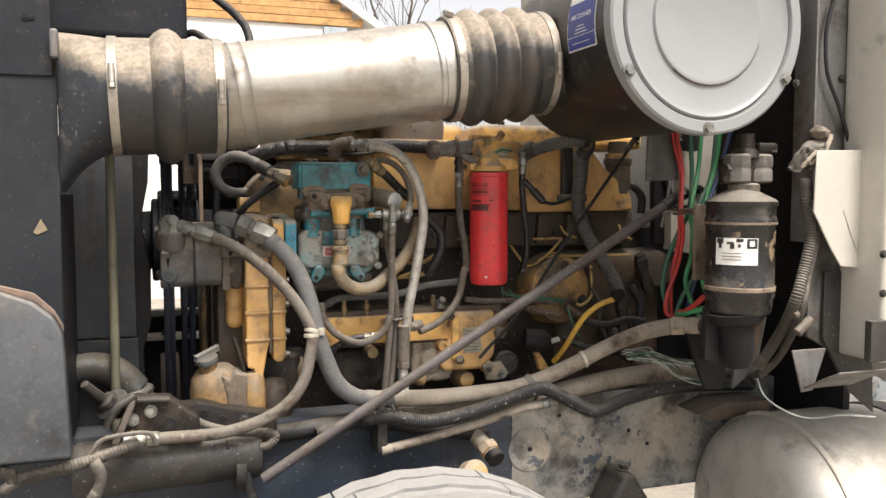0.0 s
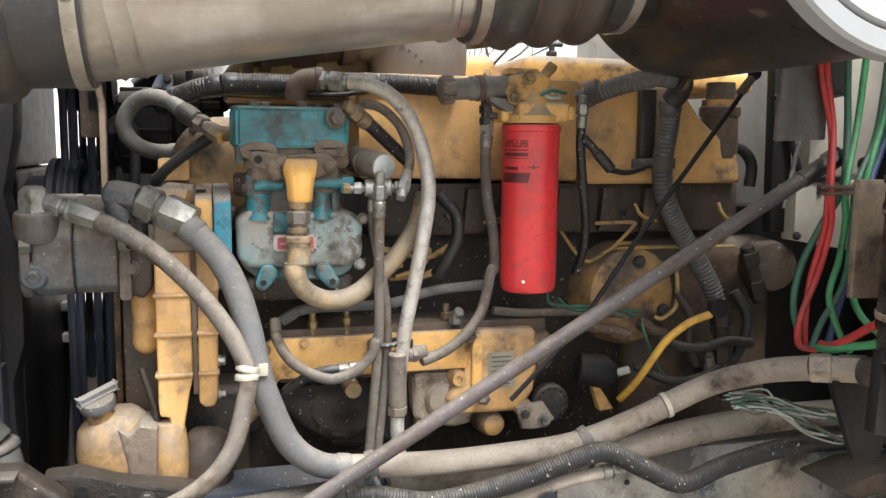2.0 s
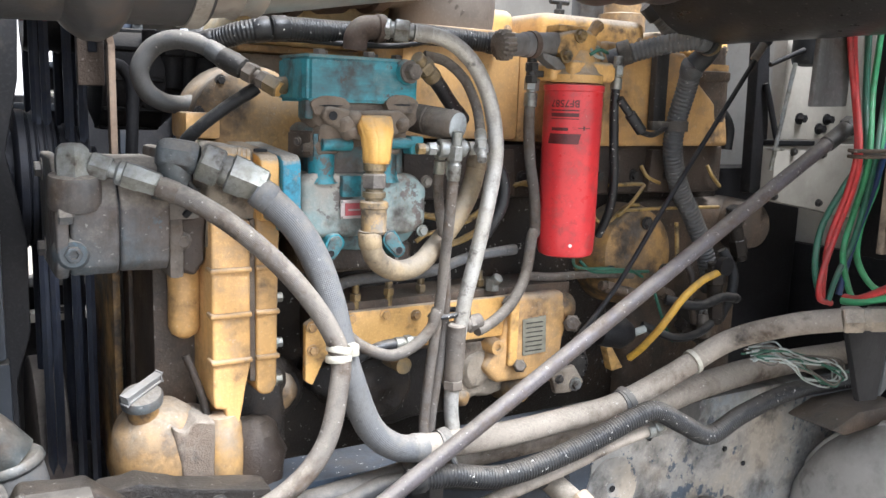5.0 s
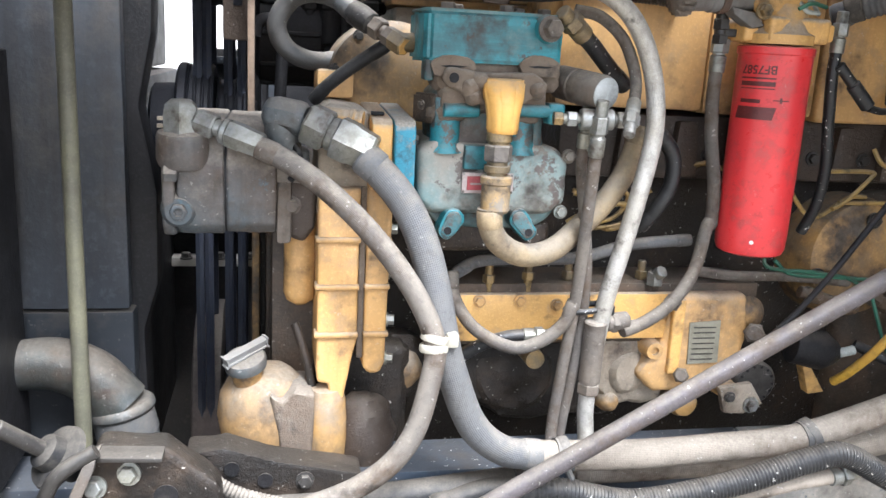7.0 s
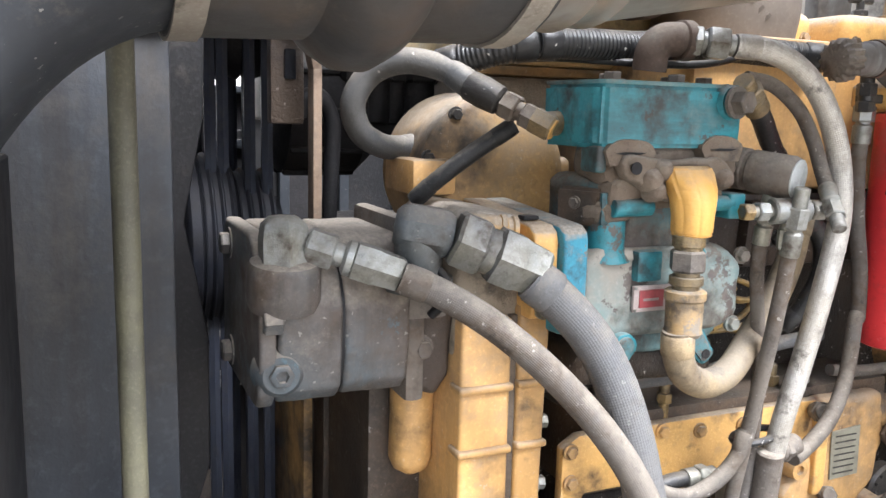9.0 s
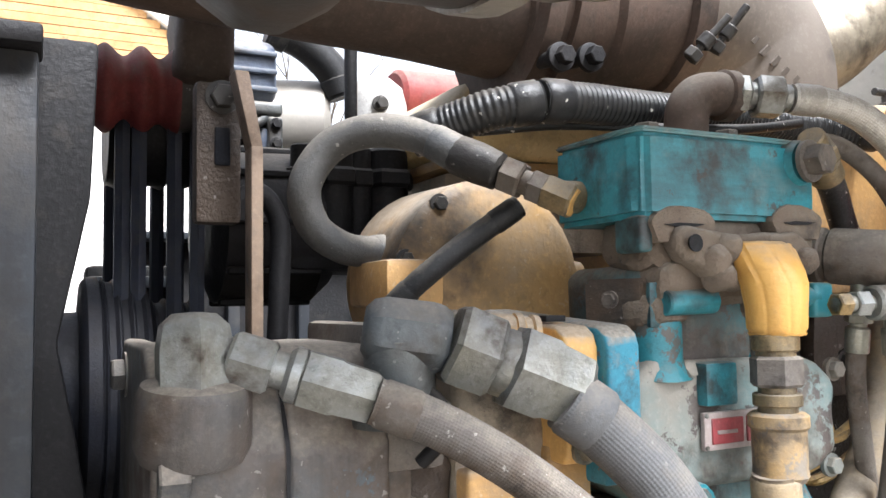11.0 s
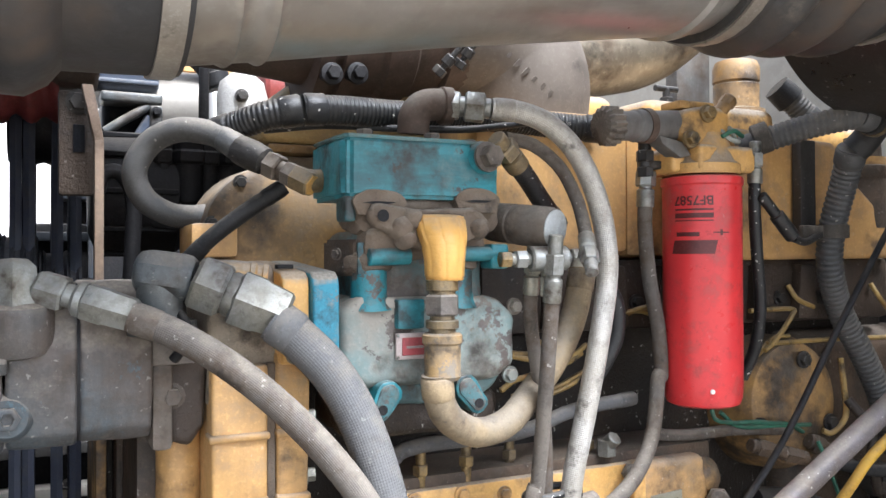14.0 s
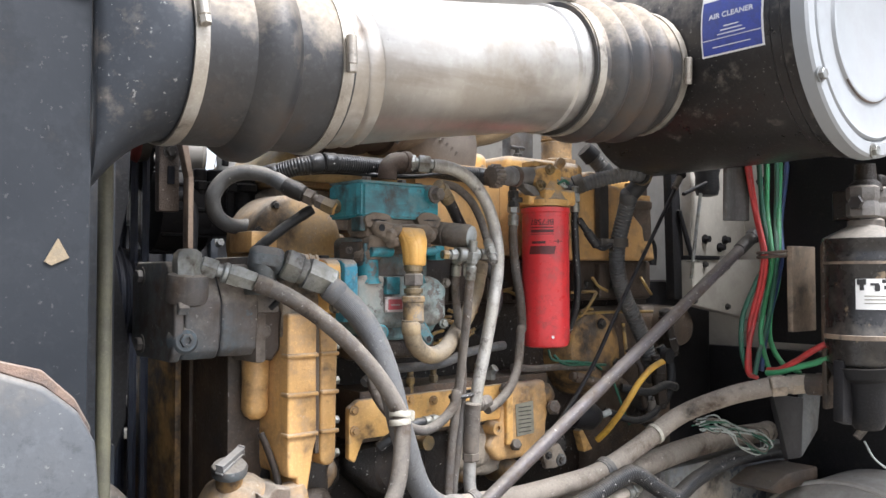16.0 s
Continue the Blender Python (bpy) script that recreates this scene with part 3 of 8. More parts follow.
def bare_tree(x, y, height, seed):
    rnd = random.Random(seed)
    t = thing("bare_tree", "leafless tree with thin dark twigs behind the truck", "tree", (x, y, 0), "bare trees")
    part("trunk", tube([(x, y, -0.1), (x + 0.05, y, height * 0.25), (x - 0.04, y, height * 0.5)], lambda w: 0.13 - 0.06 * w / (height * 0.5), 10), M_BARK, t)
    limbs = None

    def grow(p, d, length, r, depth):
        nonlocal limbs
        q = [p]
        for i in range(3):
            d = (d + Vector((rnd.uniform(-0.25, 0.25), rnd.uniform(-0.25, 0.25), rnd.uniform(-0.05, 0.2)))).normalized()
            q.append(q[-1] + d * length / 3)
        bm = sweep(smooth_line(q, 2), lambda w: max(r * (1 - 0.6 * w / length), 0.004), 5)
        limbs = bm if limbs is None else join(limbs, bm)
        if depth:
            for i in range(3):
                e = (d + Vector((rnd.uniform(-0.9, 0.9), rnd.uniform(-0.9, 0.9), rnd.uniform(-0.1, 0.7)))).normalized()
                grow(q[rnd.choice((1, 2, 3))], e, length * rnd.uniform(0.55, 0.8), r * 0.5, depth - 1)
    for i in range(5):
        a = i * 1.26 + rnd.uniform(-0.3, 0.3)
        grow(Vector((x, y, height * (0.3 + 0.05 * i))), Vector((math.cos(a), math.sin(a), 0.9)).normalized(), height * 0.3, 0.05, 3)
    part("crown", limbs, M_BARK, t)


bare_tree(4.687, 17.0, 7.0, 3)
bare_tree(7.184, 22.0, 6.5, 5)

# ---- truck body ----
def front_panel():
    """The dark sheet beside the radiator, its upper piece, turned-back edge, duct and holes."""
    t = thing("radiator_guard", "dark grey chipped sheet panel beside the radiator", "body panel", (-0.45, 1.68, 0.95))
    xe0, xe1 = -0.164, -0.161
    zt, zb = 1.807, 1.100
    zm = 1.370
    part("lower_sheet", prism([(-0.9, zb), (xe1, zb), (xe1 - 0.004, zm), (xe0, zt), (-0.9, zt)], 1.66, 1.668, 0.002, 1), M_PANEL, t)
    part("upper_sheet", prism([(-0.9, zt - 0.003), (xe0 - 0.004, zt - 0.003), (xe0 - 0.01, 2.35), (-0.9, 2.35)], 1.655, 1.667, 0.002, 1), M_PANEL, t)
    part("return_flange", box(xe1 - 0.012, xe1 - 0.004, 1.668, 1.93, zb + 0.01, 1.593, 0.002, 1), M_BLACK, t)
    # the bent-out lower sheet with its slanting, scraped upper edge
    edge = [(-0.9, 1.62), (-0.40, 1.472), (-0.265, 1.421), (-0.212, 1.400), (-0.180, 1.372), (-0.164, 1.340)]
    bm = prism([*edge, (-0.154, 1.118), (-0.9, 1.118)], 1.640, 1.659, 0.007, 3)
    for v in bm.verts:
        if v.co.y < 1.652:
            v.co.y -= 0.030 * min(1.0, max(0.0, (1.40 - v.co.z) / 0.2)) + 0.004 * noise.noise(v.co * 14)
    # paler than the sheet above: sky reflection put into the paint
    part("dented_bulge", bm, M_BULGE, t, "scuffed grey bulge, paler with painted sky reflection")
    band = [(x, z + 0.012 + 0.007 * noise.noise(Vector((x * 40, 0, 0)))) for x, z in edge]
    part("scraped_band", prism([*edge, *reversed(band)], 1.652, 1.6615, 0.0015, 1), M_SCRAPE, t, "paint scraped to rusty primer")
    for p in ((-0.210, 1.654, 1.906), (-0.175, 1.655, 1.131), (-0.258, 1.655, 1.128)):
        part("rivet_hole", lathe(Vector(p), (0, -1, 0), [(0, 0.006), (0.002, 0.006), (0.002, 0.0045), (0.0, 0.0045)], 14), M_BLACK, t)
    part("edge_tab", box(-0.171, -0.157, 1.630, 1.654, 1.834, 1.886, 0.006, 3), M_GREYSHEET, t, "grey rounded tab")
    part("slot", box(-0.216, -0.196, 1.652, 1.656, 1.902, 1.910, 0.001), M_BLACK, t)
    part("paint_flake", prism([(-0.210, 1.525), (-0.197, 1.549), (-0.186, 1.529), (-0.203, 1.521)], 1.6575, 1.6598, 0, 1), M_HOSE_TAN, t)


front_panel()


def intake_duct():
    """The moulded duct that takes air from the front panel into the intake hose."""
    a = Vector((-0.076, 1.710, 1.777))
    t = thing("intake_duct", "dark moulded intake duct out of the front panel", "duct", a)
    r = 0.106
    x0 = -0.158
    # from the round spigot it widens to a tall flattened mouth at the panel's edge
    rows, bm = [], bmesh.new()
    x1 = a.x + 0.02
    for k in range(15):
        s = k / 14
        x = x1 + (x0 - 0.004 - x1) * s
        w = max(0.0, (s - 0.12) / 0.88)
        front, back = 1.71 - r + (1.648 - 1.71 + r) * w ** 2, 1.71 + r
        low = a.z - r * 1.0 - (a.z - r - 1.596) * (0.25 * w + 0.75 * w ** 2.2)
        high = a.z + r * (1 + 0.08 * w)
        cy, cz, ry, rz = (front + back) / 2, (low + high) / 2, (back - front) / 2, (high - low) / 2
        e = 1.0 - 0.45 * w
        row = []
        for q in range(56):
            an = 2 * math.pi * q / 56
            cc, ss = math.cos(an), math.sin(an)
            row.append(bm.verts.new((x, cy + ry * math.copysign(abs(cc) ** e, cc), cz + rz * math.copysign(abs(ss) ** e, ss))))
        rows.append(row)
    for A, B in zip(rows, rows[1:]):
        for q in range(56):
            bm.faces.new((A[q], A[(q + 1) % 56], B[(q + 1) % 56], B[q]))
    bm.faces.new(rows[-1])
    part("cowl", bm, M_COWL, t, smooth=60)
    part("spigot", lathe((x1 + 0.002, 1.71, a.z), (-1, 0, 0), [(0, r * 0.94), (0, r * 0.99), (0.006, r * 0.99), (0.006, r * 0.94)], 48), M_PANEL, t)


intake_duct()


def intake_pipe():
    a, b = Vector((0.131, 1.710, 1.784)), Vector((0.577, 1.710, 1.856))
    d = (b - a).normalized()
    L = (b - a).length
    r = 0.102
    t = thing("intake_pipe", "dull aluminised steel intake pipe with dust on top", "pipe", a.lerp(b, 0.5) - Vector((0, 0, r)))
    part("pipe", lathe(a - d * 0.03, d, [(0, r - 0.003), (0, r), (0.045, r), (0.05, r + 0.003), (0.055, r), (0.07, r), (0.075, r + 0.003), (0.08, r), (L * 0.5, r - 0.002), (L + 0.0, r), (L + 0.004, r + 0.004), (L + 0.012, r + 0.004), (L + 0.016, r), (L + 0.06, r), (L + 0.06, r - 0.004)], 64), M_PIPE, t)
    part("seam", box(a.x + 0.06, b.x - 0.03, 1.706, 1.712, a.z + r - 0.003, a.z + r + 0.001, 0.001), M_PIPE, t)
    # front rubber sleeve with its hump
    s = Vector((-0.076, 1.710, 1.777))
    f = thing("front_sleeve", "dusty black rubber sleeve with a raised hump", "hose", s - Vector((0, 0, 0.11)))
    e = (a - s)
    W = e.length
    e.normalize()
    R = r + 0.008
    hump = [(0, R), (W * 0.36, R), (W * 0.40, R + 0.009), (W * 0.46, R + 0.017), (W * 0.53, R + 0.018), (W * 0.60, R + 0.010), (W * 0.64, R), (W, R), (W, R - 0.006), (0, R - 0.006)]
    part("sleeve", lathe(s, e, hump, 56), M_RUBBER_DUSTY, f)
    clamp_ring(f, s + e * 0.008, e, R, 0.016, screw=(0, -1, 0.25))
    clamp_ring(f, a - e * 0.012, e, R, 0.016, screw=(0, -1, 0.0))
    # rear bellows to the air cleaner
    c = b + d * 0.012
    q = Vector((0.819, 1.700, 1.881))
    g = thing("bellows_hose", "black rubber bellows between pipe and air cleaner", "hose", c - Vector((0, 0, 0.11)))
    w = q - c
    W = w.length
    prof = [(0, R - 0.006), (0, R), (W * 0.12, R)]
    for k in range(3):
        m = W * (0.24 + 0.23 * k)
        for i in range(11):
            u = -1 + i / 5
            prof.append((m + u * W * 0.105, R + 0.014 * math.cos(u * math.pi / 2)))
    prof += [(W * 0.84, R), (W, R), (W, R - 0.006)]
    part("bellows", lathe(c, w, prof, 56), M_RUBBER_DUSTY, g)
    clamp_ring(g, c + w * 0.05, w, R, 0.016, screw=(0.0, -0.3, 1))
    clamp_ring(g, c + w * 0.95, w, R, 0.016, screw=(0, -1, -0.1))
    return q


Q_AC = intake_pipe()


def air_cleaner():
    """The big canister: its lid faces out, the body runs in over the engine."""
    cx, cz, yf = 1.015, 1.926, 1.372
    R = 0.2175
    g = R / 0.19
    t = thing("air_cleaner", "large black air cleaner canister with grey lid", "air cleaner", (cx, 1.6, cz - R))
    part("canister", lathe((cx, yf + 0.012, cz), (0, 1, 0), [(0, R - 0.012), (0.0, R - 0.004), (0.03, R - 0.004), (0.034, R - 0.008), (0.05, R - 0.008), (0.054, R - 0.012), (0.465, R - 0.012), (0.48, R - 0.03)], 72), M_CAN, t)
    p = [(0.006, 0.0), (0.004, 0.098), (0.002, 0.102), (0.003, 0.106), (0.008, 0.109), (0.007, 0.150), (0.003, 0.157), (0.001, 0.160), (0.004, 0.1625), (0.010, 0.1635), (0.010, 0.1655), (0.004, 0.1665), (0.0, 0.169), (0.0, 0.186), (0.004, 0.19), (0.026, 0.191), (0.026, 0.184)]
    lid = part("lid", lathe((cx, yf, cz), (0, 1, 0), [(d - 0.003, r * g) for d, r in p], 72), M_LID, t, "grey enamelled lid with rust-stained rim")
    part("rust_ring", sweep([Vector((cx + 0.1065 * g * math.cos(k), yf + 0.0025, cz + 0.1065 * g * math.sin(k))) for k in [math.pi * (1.28 + 0.62 * i / 24) for i in range(25)]], 0.0022, 6), M_RUST, lid)
    for k in range(6):
        an = radians(-90 + 60 * k)
        bolt(lid, (cx + 0.206 * math.cos(an), yf - 0.003, cz + 0.206 * math.sin(an)), (0, -1, 0), 0.0095, 0.009, M_ZINC)
    # inlet neck towards the bellows
    part("inlet_neck", lathe(Q_AC - Vector((0.02, 0, 0)), (1, 0.05, 0), [(0, 0.098), (0.16, 0.098)], 48), M_CAN, t)
    # data sticker on the flank, bent to the drum
    def wrap(u, v, lift=0.0015):
        # u along the drum's length, v round it
        an = v
        rr = R - 0.012 + lift
        return Vector((cx - rr * math.cos(an), u, cz + rr * math.sin(an)))
    def patch(u0, u1, v0, v1, lift, material, name, parent, label=""):
        bm = bmesh.new()
        g = [[bm.verts.new(wrap(u0 + (u1 - u0) * i / 6, v0 + (v1 - v0) * j / 6, lift)) for j in range(7)] for i in range(7)]
        h = [[bm.verts.new(wrap(u0 + (u1 - u0) * i / 6, v0 + (v1 - v0) * j / 6, lift - 0.001)) for j in range(7)] for i in range(7)]
        for A in (g, h):
            for i in range(6):
                for j in range(6):
                    bm.faces.new((A[i][j], A[i + 1][j], A[i + 1][j + 1], A[i][j + 1]))
        return part(name, bm, material, parent, label)
    st = patch(1.447, 1.562, -0.215, 0.55, 0.0015, M_LABEL, "sticker", t, "white and blue paper sticker")
    patch(1.450, 1.559, -0.20, 0.245, 0.0022, M_LBLUE, "blue_field", st)
    patch(1.450, 1.559, -0.085, -0.078, 0.0028, M_LWHITE, "print_line", st)
    for k in range(3):
        patch(1.522 - 0.015 * k, 1.528 - 0.015 * k, 0.33, 0.46, 0.0022, M_INK, "print_bar", st)
    for k in range(3):
        patch(1.478 + 0.006 * k, 1.530 - 0.006 * k, -0.055 + 0.03 * k, -0.045 + 0.03 * k, 0.0028, M_LWHITE, "print_bar", st)
    patch(1.470, 1.540, -0.15, -0.142, 0.0028, M_LWHITE, "print_bar", st)
    bm = text_mesh("AIR CLEANER", 0.0135, 0.0002)
    for v in bm.verts:
        v.co = wrap(1.505 - v.co.x, 0.105 + v.co.y / R, 0.0026 + v.co.z)
    part("print_word", bm, M_LWHITE, st)


air_cleaner()


def radiator():
    xr = -0.046
    zb = 0.85
    t = thing("radiator", "dark steel radiator side with black fan shroud", "radiator", (-0.3, 2.0, zb))
    zs = 1.278
    part("side_plate", box(-0.8, xr, 1.95, 1.975, zs, 1.70, 0.004), M_RAD, t)
    part("lower_tank", box(-0.8, xr + 0.004, 1.952, 2.02, zb, zs - 0.004, 0.006), M_PANEL, t)
    part("top_tank", box(-0.8, 0.073, 1.90, 2.15, 1.917, 1.917 + 0.5, 0.02, 3), M_PANEL, t)
    part("top_flange", box(-0.8, xr + 0.002, 1.935, 1.98, 1.70, 1.712, 0.003), M_BLACK, t)
    part("core", box(-0.8, -0.17, 1.98, 2.9, zb, 1.72, 0.01), M_BLACK, t)
    part("fan_shroud", box(-0.17, -0.08, 2.3, 2.9, zb, 1.55, 0.01), M_BLACK, t)
    part("fan_shroud", box(-0.17, -0.105, 2.3, 2.9, 1.555, 1.76, 0.01), M_BLACK, t)
    # the shroud's edge, cut in a curve
    pts = [(xr - 0.03, zb), (xr + 0.018, zb), (xr + 0.012, 1.24), (xr + 0.030, 1.30), (xr + 0.032, 1.42), (xr + 0.022, 1.48), (xr + 0.012, 1.53), (xr + 0.03, 1.62), (xr + 0.034, 1.72), (xr - 0.03, 1.72)]
    part("shroud", prism(pts, 1.985, 2.05, 0.005), M_BLACK, t)
    rr = thing("support_rod", "thin olive painted radiator support rod", "rod", (-0.087, 1.860, 1.182))
    part("rod", rod((-0.088, 1.860, 1.090), (-0.088, 1.860, 1.696), 0.0095), M_ROD_GREEN, rr)
    part("foot_clip", box(-0.097, -0.079, 1.856, 1.951, 1.094, 1.106, 0.002), M_BLACK, rr)


radiator()


def elbow_duct():
    """The bent steel coolant pipe low beside the radiator, with its hose stub."""
    pts = [(-0.180, 1.910, 1.220), (-0.128, 1.910, 1.222), (-0.086, 1.908, 1.205), (-0.053, 1.906, 1.166), (-0.042, 1.906, 1.112)]
    t = thing("coolant_elbow", "dull grey steel coolant elbow with rolled lip", "pipe", pts[-1])
    part("elbow", sweep(smooth_line(pts[:4], 10), lambda w: 0.030 + 0.042 * w, 32), M_ELBOW_OLD, t)
    a, b = Vector(pts[3]), Vector(pts[4])
    part("lip", lathe(a, b - a, [(-0.006, 0.036), (-0.002, 0.040), (0.004, 0.041), (0.008, 0.038)], 36), M_ELBOW_OLD, t)
    part("hose_stub", lathe(a + (b - a) * 0.12, b - a, [(0, 0.037), (0.03, 0.038), (0.032, 0.036), (0.10, 0.037), (0.10, 0.03)], 32), M_CORR, t, "dark rubber hose stub")


elbow_duct()


def fan_drive():
    """Fan clutch, belts and the pulleys at the engine's front."""
    t = thing("fan_drive", "black fan drive with ribbed pulleys and belts", "fan drive", (0.02, 2.3, 0.86))
    ax = Vector((1, 0, 0))
    hub = Vector((-0.015, 2.25, 1.475))
    prof = [(-0.036, 0.02), (-0.036, 0.066), (-0.032, 0.072), (0.002, 0.074), (0.004, 0.100), (0.008, 0.105), (0.018, 0.105), (0.02, 0.101)]
    for k in range(3):
        d = 0.022 + 0.011 * k
        prof += [(d, 0.104), (d + 0.002, 0.1005), (d + 0.007, 0.1005), (d + 0.010, 0.104)]
    prof += [(0.058, 0.10), (0.060, 0.05), (0.12, 0.05), (0.12, 0.0)]
    part("fan_clutch", lathe(hub, ax, prof, 72), M_FAN, t)
    prof = [(0, 0.03), (0, 0.082)]
    for k in range(3):
        d = 0.002 + 0.013 * k
        prof += [(d, 0.085), (d + 0.003, 0.081), (d + 0.009, 0.081), (d + 0.012, 0.085)]
    prof += [(0.043, 0.084), (0.044, 0.03)]
    part("fan_pulley", lathe(hub + ax * 0.062, ax, prof, 72), M_FAN, t)
    for k in range(6):
        an = math.pi + 0.42 - 0.15 * k
        c = hub + Vector((-0.022, 0.0745 * math.cos(an), 0.0745 * math.sin(an)))
        part("print_bar", box(c.x, c.x + 0.010, c.y - 0.001, c.y + 0.002, c.z - 0.003, c.z + 0.003, 0.0005, 1), M_CAST_PALE, t)
    low = Vector((0.002, 2.36, 0.990))
    part("crank_pulley", lathe(low, ax, [(0, 0.03), (0, 0.165), (0.003, 0.169), (0.046, 0.169), (0.049, 0.165), (0.049, 0.12), (0.035, 0.11), (0.035, 0.0)], 64), M_WHEEL, t, "brown rust-dusted crank pulley rim")
    # belts run upright to a small pulley at the top
    for x in (0.020, 0.034, 0.064, 0.084):
        loop = []
        for i in range(11):
            loop.append(Vector((x, 2.26 + 0.06 * math.cos(math.pi * i / 10), 1.72 + 0.06 * math.sin(math.pi * i / 10))))
        for i in range(11):
            loop.append(Vector((x, 2.26 - 0.06 * math.cos(math.pi * i / 10), 0.98 - 0.06 * math.sin(math.pi * i / 10))))
        part("belt", sweep(loop, 0.0072, 6, True), M_BELT, t)
    for z in (1.72, 0.98):
        part("belt_pulley", lathe((0.010, 2.26, z), ax, [(0, 0.02), (0, 0.052), (0.01, 0.056), (0.018, 0.05), (0.026, 0.056), (0.04, 0.052), (0.05, 0.056), (0.056, 0.05), (0.064, 0.056), (0.082, 0.05), (0.09, 0.056), (0.09, 0.02)], 36), M_BLACK, t)


fan_drive()


def cross_bars():
    """The crossmember far behind the belts, with its bolts; sunlight is put into the lower bar's white."""
    t = thing("crossmember", "steel crossmember with rusty bolts, lower bar whitened as if sunlit", "frame member", (0, 2.75, 1.2))
    # the lower bar's white stands for sunlight falling on the far side
    for z, m in ((1.222, M_GREYSHEET), (1.147, M_SHIELD)):
        part("bar", box(-0.25, 0.35, 2.70, 2.74, z - 0.010, z + 0.010, 0.003), m, t)
    for k in range(4):
        bolt(t, (-0.05 + 0.07 * k, 2.70, 1.157), (0, 0, 1), 0.01, 0.012, M_DARKSTEEL)
    # black sheet added to close the gap beneath the bars
    part("web", box(-0.7, 0.35, 2.745, 2.76, 1.144 - 0.75, 1.222, 0.003), M_BLACK, t)


cross_bars()


def shroud_block():
    t = thing("shroud_bracket", "black bracket behind the fan belts", "bracket", (0.050, 2.450, 1.502))
    part("bracket", box(0.004, 0.109, 2.45, 2.52, 1.394, 1.601, 0.008), M_BLACK, t)
    part("lip", box(0.005, 0.109, 2.435, 2.449, 1.575, 1.588, 0.003), M_PANEL, t)


shroud_block()


def far_side():
    """Dark body side and machinery beyond the engine."""
    t = thing("far_fender", "dark inner fender at the engine's far side", "body panel", (0.8, 2.85, 0.6))
    part("inner_panel", box(0.07, 1.6, 2.85, 2.88, 0.6, 1.66, 0.005), M_BLACK, t)
    part("top_flange", box(0.07, 1.6, 2.80, 2.90, 1.66, 1.672, 0.003), M_PANEL, t)
    for k in range(4):
        part("rib", box(0.12 + 0.12 * k, 0.14 + 0.12 * k, 2.83, 2.852, 0.9, 1.62, 0.004), M_PANEL, t)
    for k in range(5):
        bolt(t, (0.10 + 0.13 * k, 2.80, 1.60), (0, -1, 0), 0.010, 0.01, M_ZINC)


far_side()


def frame_rail():
    y = 1.845
    zt = 1.090
    zb = zt - 0.27
    t = thing("frame_rail", "blue-painted dusty frame rail with bare patches", "frame rail", (0.5, y, zb))
    prof = [(y, zb), (y + 0.09, zb), (y + 0.09, zb + 0.01), (y + 0.01, zb + 0.01), (y + 0.01, zt - 0.01), (y + 0.09, zt - 0.01), (y + 0.09, zt), (y, zt)]
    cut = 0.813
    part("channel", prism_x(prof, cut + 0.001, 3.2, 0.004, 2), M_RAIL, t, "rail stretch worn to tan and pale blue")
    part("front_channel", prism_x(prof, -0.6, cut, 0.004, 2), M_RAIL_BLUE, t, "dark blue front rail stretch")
    c = Vector((0.862, 1.843, 0.962))
    part("round_boss", lathe(c + Vector((0, 0.003, 0)), (0, -1, 0), [(0, 0.058), (0.004, 0.056), (0.005, 0.05), (0.003, 0.012), (0.0, 0.008), (-0.004, 0.0)], 40), M_RAIL, t, "dusty round boss with a hole")
    part("hole", lathe(c + Vector((0, 0.0, 0)), (0, -1, 0), [(0, 0.006), (0.0015, 0.006)], 16), M_BLACK, t)
    for p in ((1.197, 1.843, 0.943), (0.942, 1.843, 1.040), (1.141, 1.843, 0.983)):
        part("hole", lathe(Vector(p), (0, -1, 0), [(0, 0.005), (0.002, 0.005)], 14), M_BLACK, t)
    # the drain cock on the rail
    a = Vector((0.709, 1.790, 1.021))
    d = thing("drain_plug", "brass-collared steel drain plug on the rail", "plug", (0.722, 1.740, 0.994))
    e = Vector((0.722, 1.735, 0.991))
    part("stem", rod(a + Vector((0, 0.06, 0.0)), e, 0.019), M_CAST_PALE, d, "pale dusty sleeve")
    part("collar", hexa(a.lerp(e, 0.40), a.lerp(e, 0.78), 0.0240), M_YELLOW_SOILED, d, "yellow-painted collar")
    part("cap", rod(a.lerp(e, 0.85), e + (e - a) * 0.2, 0.021), M_BLACK, d)
    bk = thing("spring_hanger", "black cast bracket on the frame rail", "bracket", (1.085, 1.780, 0.850))
    part("bracket", prism([(1.021, 0.814), (1.071, 0.906), (1.100, 0.903), (1.168, 0.796)], 1.74, 1.843, 0.018, 4), M_DARKSTEEL, bk)
    bolt(bk, (1.086, 1.780, 0.910), (0, -0.3, 1), 0.012, 0.014, M_DARKSTEEL)
    yb = thing("shock_mount", "yellow painted shock absorber mount end", "shock absorber", (0.671, 1.720, 0.947))
    part("eye", lathe((0.671, 1.720, 0.960), (0.2, -1, 0.3), [(-0.03, 0.02), (-0.03, 0.03), (0.0, 0.033), (0.012, 0.024), (0.016, 0.0)], 24), M_YELLOW_CLEAN, yb)


frame_rail()


